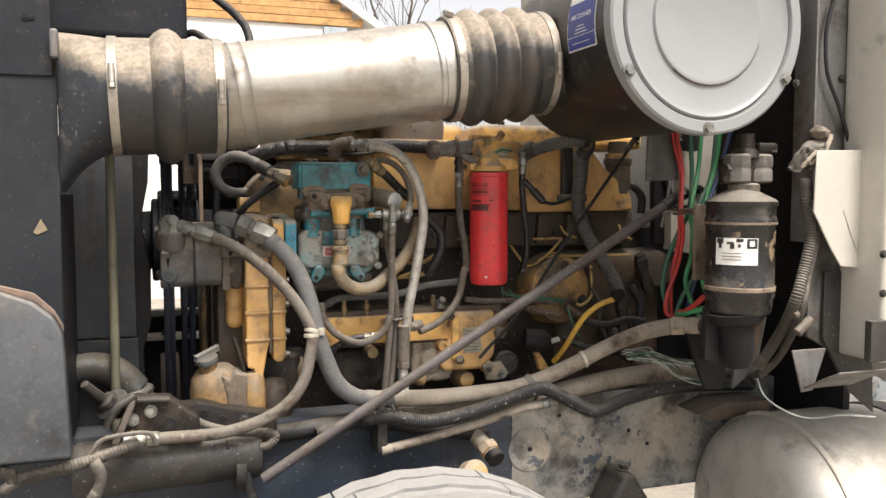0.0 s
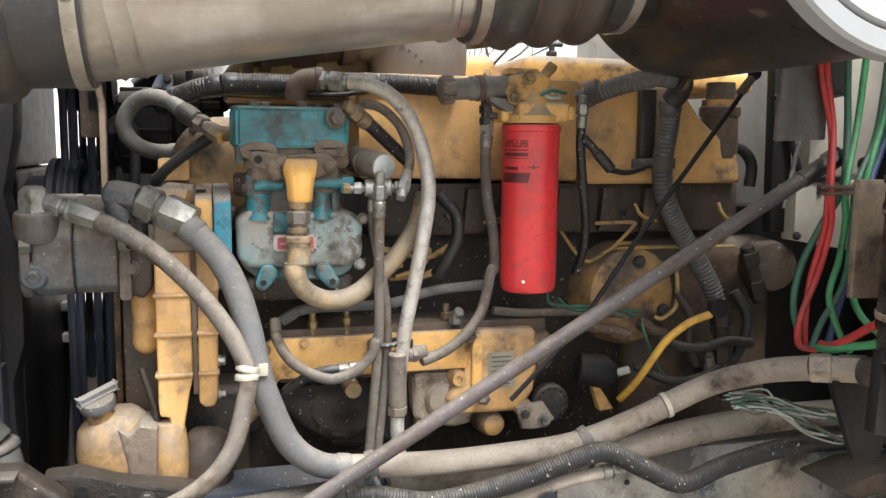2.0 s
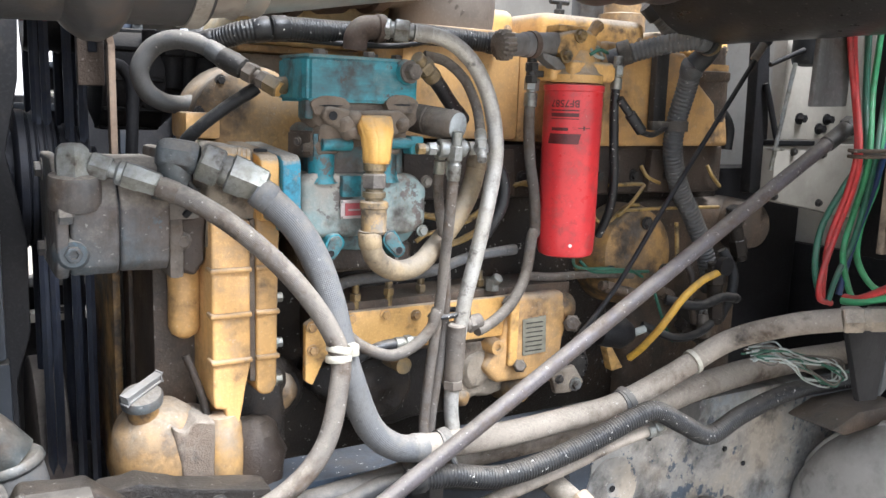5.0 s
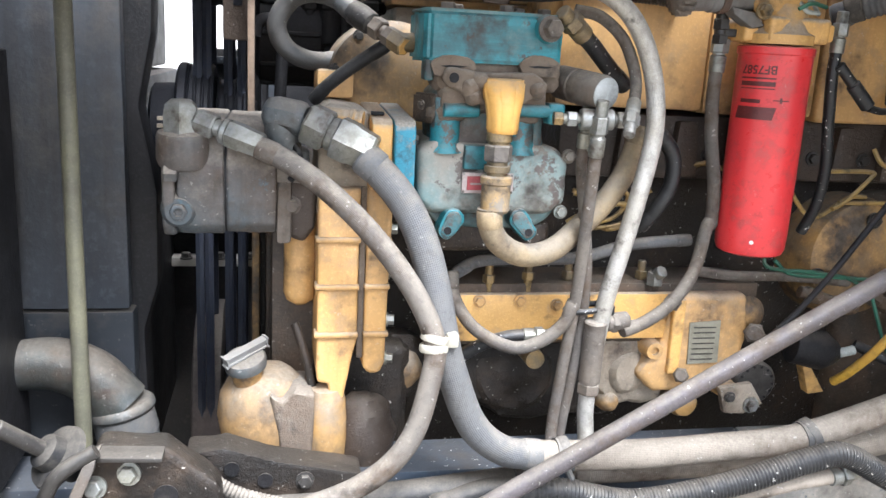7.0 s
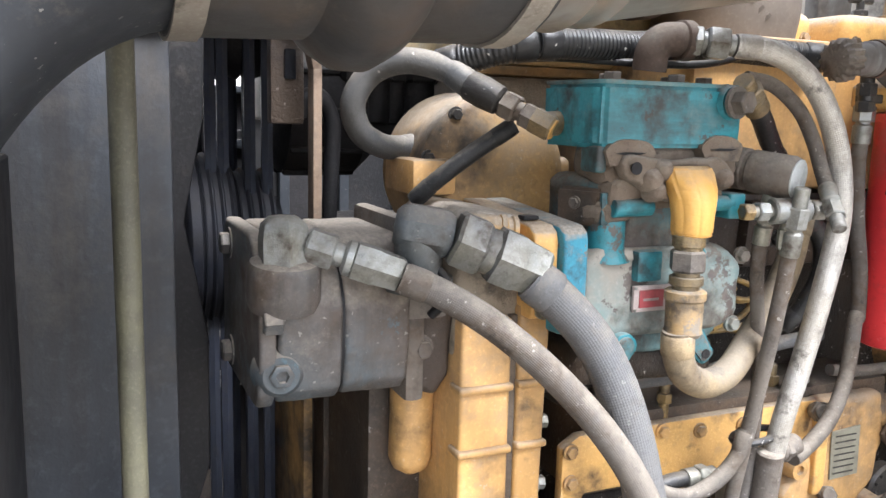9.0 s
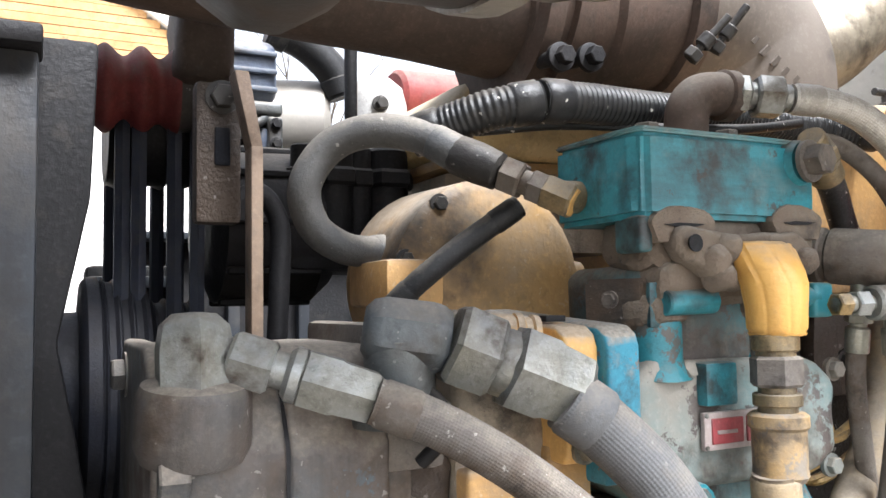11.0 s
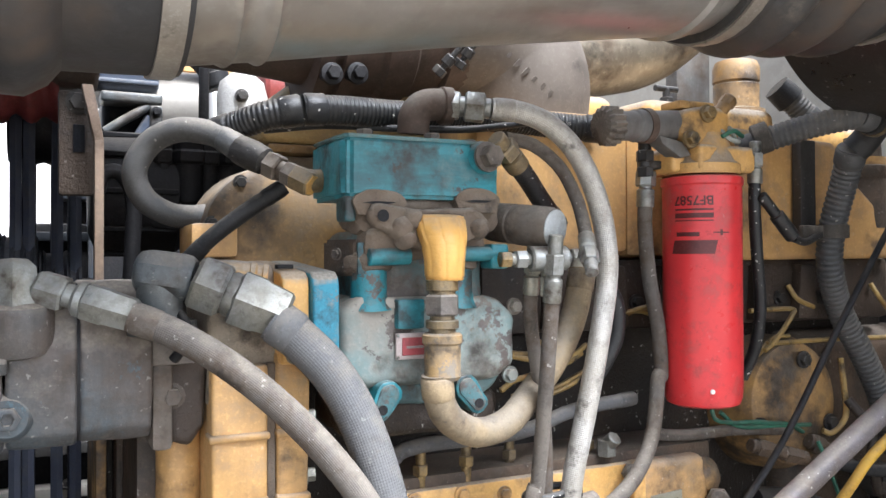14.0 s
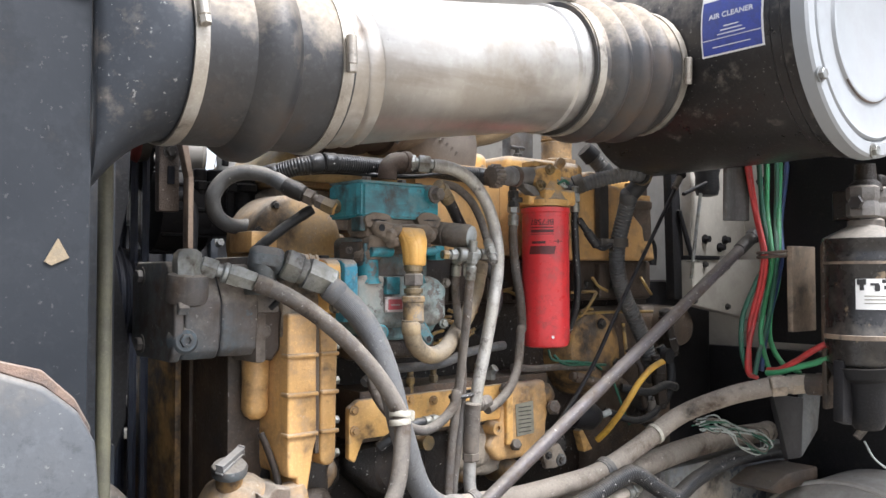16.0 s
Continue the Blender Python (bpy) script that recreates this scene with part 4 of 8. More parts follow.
def tyre():
    """The front wheel's tyre, seen at the top of its tread."""
    R, W = 0.52, 0.27
    y0 = 1.36
    apex = Vector((0.491, 1.600, 1.024))
    c = Vector((apex.x, y0, apex.z - R))
    t = thing("truck_wheel", "grey dusty truck wheel with worn block tread", "wheel", (c.x, y0, c.z - R))
    prof = [(0.0, 0.30), (-0.01, 0.34), (-0.018, 0.42), (-0.012, 0.48), (0.002, 0.505), (0.015, 0.514), (0.03, 0.518), (W / 2, 0.521), (W - 0.03, 0.518), (W - 0.015, 0.514), (W, 0.505), (W + 0.01, 0.48), (W + 0.015, 0.42), (W, 0.30)]
    part("tyre", lathe(c, (0, 1, 0), [(d, r * R / 0.52 - 0.008) for d, r in prof], 96), M_TYRE, t)
    rim = lathe(c, (0, 1, 0), [(0.03, 0.0), (0.03, 0.2), (0.0, 0.27), (0.0, 0.295), (0.02, 0.295)], 48)
    part("rim", rim, M_GREYSHEET, t)
    N = 72
    for j, (u0, u1) in enumerate(((0.004, 0.052), (0.062, 0.112), (0.158, 0.208), (0.218, 0.266))):
        bm = bmesh.new()
        for k in range(N):
            a0, a1 = 2 * math.pi * (k + 0.2 * (j % 2)) / N, 2 * math.pi * (k + (0.90 if (k + j) % 5 == 0 else 1.0) + 0.2 * (j % 2)) / N
            wave = 0.005 * (-1) ** k
            vs = []
            for r in (R - 0.012, R):
                for u in (u0, u1):
                    for an, side in ((a0, -1), (a1, 1)):
                        vs.append(bm.verts.new(c + Vector((r * math.sin(an), u + side * wave, r * math.cos(an)))))
            for q in ((0, 1, 3, 2), (4, 5, 7, 6), (0, 1, 5, 4), (2, 3, 7, 6), (0, 2, 6, 4), (1, 3, 7, 5)):
                bm.faces.new([vs[i] for i in q])
        part("tread_ring", bm, M_TYRE, t)
    ax = thing("front_axle", "dark forged front axle beam under the frame", "axle", (c.x, 2.1, 0.36))
    part("beam", box(c.x - 0.06, c.x + 0.06, 1.64, 3.6, c.z - 0.08, c.z + 0.06, 0.02), M_DARKSTEEL, ax)
    part("hub", lathe((c.x, 1.38, c.z), (0, 1, 0), [(0, 0.1), (0.02, 0.12), (0.27, 0.12)], 32), M_DARKSTEEL, ax)


tyre()


def fuel_tank():
    a = Vector((1.343, 1.620, 1.028))
    cx = a.x
    R = 0.27
    cz = 1.058 - R
    t = thing("fuel_tank", "dusty aluminium cylindrical fuel tank under the cab", "fuel tank", (cx + 0.5, 1.62, cz - R))
    part("shell", lathe((cx - 0.02, 1.60, cz), (1, 0, 0), [(0, 0.0), (-0.004, 0.1), (0.004, 0.2), (0.018, 0.235), (0.04, 0.258), (0.07, 0.268), (0.075, R), (1.4, R), (1.42, 0.2)], 72), M_ALU, t)
    part("end_seam", lathe((cx + 0.05, 1.60, cz), (1, 0, 0), [(0, R - 0.004), (0.0, R + 0.003), (0.004, R + 0.006), (0.012, R + 0.006), (0.016, R + 0.002)], 72), M_ALU, t)
    part("strap", lathe((cx + 0.35, 1.60, cz), (1, 0, 0), [(0, R), (0, R + 0.004), (0.06, R + 0.004), (0.06, R)], 64), M_BLACK, t)


fuel_tank()


def cowl():
    """The cab's front corner: firewall, side sheet with its bolts, white shield, angle bracket."""
    f = thing("firewall", "cream painted firewall at the back of the engine", "firewall", (1.62, 2.3, 1.0), kind="structure")
    part("sheet", box(1.62, 1.66, 1.56, 3.6, 1.14, 2.6, 0.006), M_CREAM, f)
    part("upright", prism([(1.277, 1.790), (1.305, 1.792), (1.326, 1.586), (1.331, 1.452), (1.287, 1.453)], 1.96, 1.985, 0.004), M_BLACK, f, "black folded upright")
    part("brace", tube([(1.301, 1.955, 1.670), (1.318, 1.950, 1.617), (1.336, 1.945, 1.559)], 0.006, 10), M_BLACK, f)
    part("upper_panel", prism([(1.373, 1.816), (1.728, 1.850), (1.735, 1.566), (1.372, 1.560)], 1.97, 2.0, 0.003), M_CREAM, f)
    part("ledge", box(1.316, 1.429, 1.925, 1.965, 1.550, 1.560, 0.002), M_BLACK, f)
    box_front = part("junction_box", prism([(1.316, 1.549), (1.668, 1.554), (1.672, 1.381), (1.318, 1.440)], 1.93, 1.968, 0.003), M_CREAM, f, "cream sheet-metal box with bolts")
    for p in ((1.431, 1.968, 1.604), (1.521, 1.968, 1.604), (1.497, 1.968, 1.584)):
        bolt(f, p, (0, -1, 0), 0.009, 0.014, M_BLACK)
    for p in ((1.463, 1.928, 1.532), (1.369, 1.928, 1.538), (1.322, 1.928, 1.449), (1.465, 1.928, 1.432)):
        bolt(box_front, p, (0, -1, 0), 0.006, 0.007, M_DARKSTEEL)
    part("hanging_plate", prism([(1.090, 1.758), (1.174, 1.767), (1.172, 1.625), (1.085, 1.622)], 1.69, 1.70, 0.003), M_GREYSHEET, f)
    part("post", box(1.352, 1.452, 2.60, 2.64, 1.15, 2.3, 0.006), M_GREYSHEET, f, "grey upright post")
    lk = thing("shift_linkage", "thin steel linkage with black rubber boot", "linkage", (1.270, 1.900, 1.507))
    part("rod", tube([(1.311, 1.900, 1.708), (1.295, 1.900, 1.635), (1.277, 1.900, 1.548), (1.268, 1.900, 1.504)], 0.0042, 10), M_ZINC, lk)
    part("boot", lathe((1.369, 1.920, 1.705), (0, 0, 1), [(0, 0.010), (0.004, 0.026), (0.02, 0.03), (0.05, 0.028), (0.075, 0.034), (0.08, 0.01)], 24), M_RUBBER, lk)
    part("pin", rod((1.226, 1.890, 1.700), (1.319, 1.890, 1.733), 0.0048), M_BLACK, lk)
    part("plate", box(1.260, 1.291, 1.89, 1.91, 1.542, 1.547, 0.001), M_ZINC, lk)
    sc = thing("shadow_hose", "curved black hose behind the head", "hose", (1.277, 2.020, 1.537))
    part("tube", tube([(1.218, 2.020, 1.622), (1.257, 2.020, 1.609), (1.281, 2.020, 1.580), (1.279, 2.020, 1.537)], 0.011, 14), M_RUBBER, sc)
    for y, z in ((2.08, 1.70), (2.15, 1.82), (1.92, 1.76)):
        bolt(f, (1.62, y, z), (-1, 0, 0), 0.010, 0.012, M_BLACK)
    # solid black sheet standing in for the darkness of an opening
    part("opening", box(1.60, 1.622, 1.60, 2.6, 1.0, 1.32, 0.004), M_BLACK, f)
    s = thing("cab_side", "grey cab side sheet with rows of bolts", "body panel", (1.45, 1.35, 1.0))
    x0 = 1.295
    zlow = 1.242
    part("side_sheet", prism([(x0, zlow + 0.05), (x0 + 0.30, zlow - 0.1), (x0 + 0.30, 2.4), (x0, 2.4)], 1.400, 1.408, 0.002, 1), M_GREYSHEET, s)
    part("edge_flange", box(x0 - 0.006, x0 + 0.0, 1.39, 1.45, zlow + 0.25, 2.4, 0.002), M_GREYSHEET, s)
    part("inner_sheet", box(x0 + 0.02, x0 + 0.028, 1.41, 1.74, zlow + 0.12, 2.4, 0.002), M_BLACK, s)
    part("cab_edge", box(1.372, 1.372 + 0.4, 1.28, 1.40, 1.252, 2.4, 0.012, 3), M_SHIELD, s, "pale painted cab edge with rivets")
    part("latch_plate", box(1.327, 1.371, 1.262, 1.279, 1.261, 1.343, 0.002), M_DARKSTEEL, s)
    for p in ((1.364, 1.397, 1.834), (1.429, 1.397, 1.889), (1.435, 1.397, 1.985), (1.427, 1.397, 1.798), (1.420, 1.397, 1.714), (1.249, 1.400, 1.820), (1.368, 1.279, 1.474), (1.371, 1.279, 1.395)):
        bolt(s, p, (0, -1, 0), 0.006, 0.006, M_DARKSTEEL)
    part("lower_cowl", prism([(1.329, 1.431), (1.452, 1.427), (1.474, 1.116), (1.401, 1.172), (1.328, 1.287)], 1.388, 1.396, 0.002, 1), M_DARKSTEEL, s, "oil-stained lower cowl sheet")
    w = thing("white_shield", "white painted bent heat shield with clipped corners", "shield", (1.332, 1.340, 1.442))
    y = 1.345
    pts = [(1.258, 1.681), (1.417, 1.684), (1.429, 1.444), (1.392, 1.438), (1.327, 1.445), (1.299, 1.483), (1.253, 1.558)]
    part("sheet", prism(pts, y, y + 0.004, 0.0015, 1), M_SHIELD, w)
    part("crease", tube([(1.328, 1.345, 1.561), (1.353, 1.344, 1.505), (1.372, 1.344, 1.467), (1.383, 1.345, 1.444)], 0.0016, 8), M_SHIELD, w)
    bolt(w, (1.386, 1.345, 1.451), (0, -1, 0), 0.0035, 0.003, M_ROD)
    b = thing("angle_bracket", "bare steel angle bracket on the cab corner", "bracket", (1.296, 1.360, 1.185))
    part("upright_leg", prism([(1.238, 1.270), (1.326, 1.270), (1.294, 1.183), (1.265, 1.180)], 1.375, 1.381, 0.0015, 1), M_GREYSHEET, b)
    part("flat_leg", prism_x([(1.28, 1.237), (1.375, 1.187), (1.375, 1.187 + 0.005), (1.28, 1.237 + 0.005)], 1.267, 1.395, 0.0015, 1), M_GREYSHEET, b)


cowl()


def steering_box():
    """Dark castings low at the front: steering box, linkage and the plunger."""
    t = thing("steering_gear", "greasy cast steering gear on the frame end", "steering gear", (-0.1, 1.8, 0.9))
    part("cylinder", lathe((-0.169, 1.800, 1.034), (1, 0, 0.02), [(0, 0.05), (0.01, 0.056), (0.36, 0.056), (0.37, 0.05)], 40), M_DARKSTEEL, t)
    part("end_cap", lathe((0.147, 1.800, 1.015), (1, 0, 0), [(0, 0.058), (0.02, 0.058), (0.03, 0.03)], 32), M_DARKSTEEL, t)
    l = thing("linkage_bracket", "oily stamped bracket with two bolts", "bracket", (0.016, 1.740, 1.109))
    pts = [(-0.086, 1.119), (-0.052, 1.190), (0.018, 1.185), (0.072, 1.139), (0.084, 1.090)]
    part("plate", roughen(prism(pts, 1.745, 1.79, 0.008, 3), 0.002, 50), M_BLOCK, l)
    part("fold_flange", prism([(-0.092, 1.108), (-0.058, 1.186), (-0.046, 1.192), (-0.048, 1.180), (-0.080, 1.104)], 1.712, 1.752, 0.002, 2), M_CAST, l, "bent dusty flange")
    part("top_flange", prism([(-0.052, 1.190), (0.018, 1.186), (0.018, 1.181), (-0.050, 1.184)], 1.722, 1.752, 0.002, 2), M_DARKSTEEL, l)
    part("hole", lathe((0.018, 1.746, 1.130), (0, -1, 0), [(0, 0.013), (0.0015, 0.013), (0.0015, 0.010), (0.0005, 0.0)], 20), M_BLACK, l)
    for p in ((-0.054, 1.744, 1.145), (-0.019, 1.744, 1.159)):
        bolt(l, p, (-0.2, -1, 0.2), 0.0095, 0.010, M_ZINC)
    hn = thing("frame_horn", "oily black frame horn with bolt holes", "frame member", (0.117, 1.790, 1.111))
    horn = [(0.034, 1.153), (0.078, 1.158), (0.130, 1.140), (0.237, 1.118), (0.239, 1.053), (0.033, 1.067)]
    part("plate", roughen(prism(horn, 1.795, 1.84, 0.006), 0.002, 40), M_BLOCK, hn)
    for p in ((0.085, 1.795, 1.132), (0.123, 1.795, 1.116)):
        part("hole", lathe(Vector(p), (0, -1, 0), [(0, 0.009), (0.0025, 0.009), (0.0025, 0.007), (0.001, 0.0)], 18), M_BLACK, hn)
    for p in ((0.056, 1.795, 1.130), (0.169, 1.795, 1.113)):
        bolt(hn, p, (0, -1, 0.1), 0.008, 0.008, M_DARKSTEEL)
    pl = thing("plunger", "steel plunger rod with cupped rubber boot", "plunger", (-0.094, 1.740, 1.153))
    a, b = Vector((-0.139, 1.720, 1.229)), Vector((-0.097, 1.750, 1.183))
    part("stem", rod(a, b, 0.0085), M_DARKSTEEL, pl)
    part("boot", lathe(a.lerp(b, 0.8), b - a, [(0, 0.01), (0.004, 0.018), (0.016, 0.020), (0.02, 0.034), (0.026, 0.036), (0.030, 0.02), (0.05, 0.018)], 28), M_RUBBER, pl)
    arm = thing("link_arm", "flat steel link arm beside the plunger", "lever", (-0.099, 1.720, 1.142))
    part("arm", tube([(-0.101, 1.720, 1.141), (-0.082, 1.715, 1.176), (-0.046, 1.720, 1.199)], 0.008, 10), M_DARKSTEEL, arm)


steering_box()


# ---- engine ----
def block():
    t = thing("engine_block", "oil-stained yellow diesel engine block", "engine", (0.7, 2.2, 0.9))
    z0 = 0.92
    # near-black: oil, plus the bay's deep shade put into the colour
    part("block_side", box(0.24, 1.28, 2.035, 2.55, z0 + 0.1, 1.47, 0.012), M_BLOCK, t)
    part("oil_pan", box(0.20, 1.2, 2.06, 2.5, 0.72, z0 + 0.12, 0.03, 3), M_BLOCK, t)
    # side gallery cover: ledge, long plate, bolts
    zt, zb = 1.300, 1.233
    x0, x1 = 0.334, 0.716
    part("gallery_ledge", box(x0 + 0.03, 0.828, 1.945, 2.04, zb - 0.01, zt + 0.012, 0.006), M_BROWN, t)
    cov = part("gallery_cover", prism([(x0, zt - 0.012), (x0 + 0.02, zt), (x1, zt), (x1, zb), (x0 + 0.03, zb - 0.0), (x0 + 0.012, zb - 0.038), (x0, zb - 0.03)], 1.932, 1.946, 0.004), M_YELLOW_CLEAN, t, "bright yellow cover plate")
    for p in ((0.404, 1.931, 1.291), (0.461, 1.931, 1.291), (0.514, 1.931, 1.285), (0.576, 1.931, 1.284), (0.345, 1.931, 1.249), (0.343, 1.931, 1.284), (0.697, 1.931, 1.249)):
        bolt(cov, p, (0, -1, 0), 0.0065, 0.006, M_YELLOW)
    # fuel pump housing at the cover's end
    hx0, hx1 = 0.688, 0.799
    hz0 = 1.153
    part("fuel_pump_housing", roughen(prism([(hx0, zt), (hx1, zt), (hx1 + 0.01, zt - 0.05), (hx1, hz0 + 0.03), (hx1 - 0.03, hz0), (hx0 - 0.02, hz0), (hx0 - 0.05, hz0 + 0.03), (hx0 - 0.01, zb)], 1.925, 2.03, 0.01, 3), 0.002, 50), M_YELLOW, t)
    for p, q, rr in (((0.684, 1.926, 1.289), (0.670, 1.900, 1.297), 0.010), ((0.822, 1.930, 1.239), (0.805, 1.905, 1.248), 0.012), ((0.711, 1.926, 1.178), (0.699, 1.905, 1.187), 0.009)):
        part("housing_stud", join(rod(p, q, rr), hexa(Vector(p).lerp(Vector(q), 0.4), Vector(p).lerp(Vector(q), 0.8), rr * 1.3)), M_CAST, t)
    part("housing_rib", box(hx0 - 0.004, hx0 + 0.014, 1.917, 1.93, hz0 + 0.03, zt - 0.004, 0.004, 3), M_YELLOW_CLEAN, t)
    part("pump_nose", lathe((0.815, 1.940, 1.266), (0.1, -1, 0.1), [(-0.04, 0.03), (0, 0.026), (0.012, 0.014), (0.014, 0.0)], 24), M_YELLOW_DIRTY, t)
    pl = part("data_plate", prism([(0.713, 1.259), (0.761, 1.262), (0.764, 1.198), (0.716, 1.196)], 1.9225, 1.9245, 0.0005, 1), M_PLATE, t, "small grey-green data plate")
    za, zb2 = 1.252, 1.204
    for k in range(7):
        z = za + (zb2 - za) * k / 6
        part("print_bar", box(0.720, 0.754, 1.9215, 1.9223, z - 0.0008, z + 0.0008, 0), M_DARKSTEEL, pl)
    for p in ((0.663, 1.920, 1.218), (0.785, 1.900, 1.156)):
        part("lug", join(lathe(Vector(p) + Vector((0, 0.05, 0)), (0, -1, 0), [(0, 0.017), (0.045, 0.013), (0.05, 0.012), (0.05, 0.006), (0.045, 0.006)], 20)), M_YELLOW, t)
    part("lug", lathe((0.479, 1.900, 1.217), (0, 1, 0), [(0, 0.006), (0.0, 0.013), (0.05, 0.014)], 16), M_BRASS, t)
    # lower crankcase castings under the cover, their near-black colour holding the recess shade
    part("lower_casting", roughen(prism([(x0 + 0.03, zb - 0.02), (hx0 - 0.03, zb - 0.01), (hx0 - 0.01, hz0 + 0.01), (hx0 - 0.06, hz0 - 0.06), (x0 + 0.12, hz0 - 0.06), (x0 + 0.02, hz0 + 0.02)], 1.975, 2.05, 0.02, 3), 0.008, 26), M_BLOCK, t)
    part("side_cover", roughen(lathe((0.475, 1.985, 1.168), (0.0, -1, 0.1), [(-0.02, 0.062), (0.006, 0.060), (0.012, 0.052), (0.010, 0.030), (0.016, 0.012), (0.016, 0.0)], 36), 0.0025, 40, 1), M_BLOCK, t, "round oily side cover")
    part("dirty_housing", roughen(prism([(0.585, 1.230), (0.700, 1.226), (0.712, 1.160), (0.690, 1.128), (0.62, 1.120), (0.590, 1.150)], 1.945, 2.03, 0.016, 3), 0.007, 38), M_CAST_PALE, t, "housing caked with pale dirt")
    part("housing_hump", roughen(lathe((0.640, 1.955, 1.176), (0.1, -1, 0.1), [(-0.04, 0.040), (0.0, 0.036), (0.016, 0.026), (0.022, 0.0)], 24), 0.006, 45, 1), M_CAST_PALE, t)
    for p, r, m in (((0.735, 1.955, 1.122), 0.022, M_YELLOW_SOILED), ((0.612, 1.950, 1.132), 0.016, M_YELLOW_SOILED), ((0.690, 1.945, 1.196), 0.012, M_CAST)):
        part("boss", roughen(lathe(p, (0, -1, 0.1), [(-0.06, r * 1.1), (0, r), (0.010, r * 0.8), (0.014, r * 0.3), (0.014, 0)], 24), 0.002, 50, 1), m, t)
    # fittings standing on the ledge
    for p in ((0.420, 1.950, 1.324), (0.476, 1.950, 1.328), (0.537, 1.960, 1.327), (0.650, 1.965, 1.326)):
        q = Vector(p)
        part("nipple", join(hexa(q - Vector((0, 0, 0.012)), q, 0.009), rod(q - Vector((0, 0, 0.03)), q + Vector((0, 0, 0.014)), 0.006, 12)), M_BRASS, t)
    q = Vector((0.660, 1.940, 1.322))
    part("cap_nut", join(hexa(q - Vector((0, 0, 0.012)), q + Vector((0, 0, 0.008)), 0.012), rod(q, q + Vector((0.004, -0.012, 0.012)), 0.009, 14)), M_ZINC, t)


block()


def head():
    """Cylinder head and the three-lobed valve cover."""
    zb, zt = 1.550, 1.726
    x0, x1 = 0.618, 1.214
    t = thing("cylinder_head", "yellow cylinder head with dusty valve covers", "cylinder head", (x0, 2.2, zb))
    xa, xb = 0.714, 0.891
    part("head_front", prism([(x0 - 0.12, zb + 0.004), (xa, zb + 0.004), (xa, zt), (x0 - 0.12, zt)], 1.965, 2.3, 0.008), M_YELLOW, t)
    part("head_middle", prism([(xa + 0.004, zb), (xb, zb), (xb, zt), (xa + 0.004, zt)], 1.972, 2.3, 0.008), M_YELLOW, t)
    xs = 1.092
    part("head_rear", prism([(xb + 0.004, zb - 0.006), (x1 + 0.01, zb - 0.004), (x1, zb + 0.05), (xs + 0.04, 1.663), (xs, zt - 0.01), (xb + 0.004, zt)], 1.968, 2.3, 0.01, 3), M_YELLOW, t)
    for xa2, xb2, zc in ((0.645, 0.765, 1.772), (0.821, 1.072, 1.776), (1.093, 1.306, 1.762)):
        part("valve_cover", box(xa2, xb2, 2.055, 2.28, zt - 0.01, zc, 0.022, 4), M_YELLOW_CLEAN, t)
        for xx in (xa2 + 0.018, xb2 - 0.018):
            bolt(t, (xx, 2.055, zt + 0.012), (0, -1, 0.2), 0.006, 0.006, M_YELLOW_DIRTY)
    part("cover_stud", join(rod((0.887, 2.094, 1.770), (0.887, 2.094, 1.800), 0.0055), hexa((0.887, 2.094, 1.778), (0.887, 2.094, 1.787), 0.011), rod((0.866, 2.094, 1.800), (0.908, 2.094, 1.800), 0.0048)), M_DARKSTEEL, t, "dark stud with wing nut")
    # manifold band under the head with its ports, the recess shade put into its brown
    part("water_band", box(x0 - 0.1, x1 + 0.02, 1.99, 2.3, 1.455, zb - 0.004, 0.008), M_DARK_BROWN, t)
    for k in range(6):
        x = x0 - 0.02 + 0.085 * k
        part("port_rib", prism([(x, 1.46), (x + 0.04, 1.46), (x + 0.034, zb - 0.012), (x + 0.006, zb - 0.012)], 1.974, 1.996, 0.004), M_DARK_BROWN, t)
        bolt(t, (x + 0.062, 1.989, 1.49), (0, -1, 0), 0.008, 0.008, M_DARKSTEEL)
    # rear housings low behind the filter
    rr = thing("flywheel_housing", "brown oil-soaked housing behind the filter", "housing", (1.1, 2.05, 1.1))
    part("shell", lathe((1.006, 1.990, 1.341), (0.05, -1, 0.05), [(-0.1, 0.10), (0.0, 0.095), (0.02, 0.085), (0.03, 0.05), (0.03, 0.0)], 40), M_YELLOW_DIRTY, rr)
    part("side", box(1.02, 1.34, 2.0, 2.4, 1.0, 1.44, 0.04, 3), M_BROWN, rr)
    part("round_cap", lathe((1.297, 1.970, 1.387), (-0.1, -1, 0.05), [(-0.06, 0.055), (0, 0.05), (0.02, 0.045), (0.026, 0.02), (0.026, 0.0)], 28), M_BROWN, rr)
    for p in ((1.013, 1.958, 1.404), (0.934, 1.962, 1.317), (1.065, 1.958, 1.312)):
        bolt(rr, p, (0, -1, 0), 0.009, 0.008, M_DARKSTEEL)
    part("rear_web", box(1.2, 1.58, 2.05, 2.12, 0.9, 1.5, 0.02), M_BLACK, rr)
    # pump cog and its yellow arm
    g = thing("lever_hub", "toothed steel hub with yellow lever arm", "lever", (0.806, 1.920, 1.112))
    c = Vector((0.837, 1.930, 1.159))
    teeth = lathe(c + Vector((0, 0.02, 0)), (0, -1, 0), [(0, 0.028), (0, 0.034), (0.014, 0.034), (0.018, 0.03), (0.018, 0.0)], 40)
    part("hub", teeth, M_DARKSTEEL, g)
    for k in range(14):
        an = 2 * math.pi * k / 14
        part("pin_hole", lathe(c + Vector((0.027 * math.cos(an), 0.0018, 0.027 * math.sin(an))), (0, -1, 0), [(0, 0.0022), (0.001, 0.0022)], 8), M_BLACK, g)
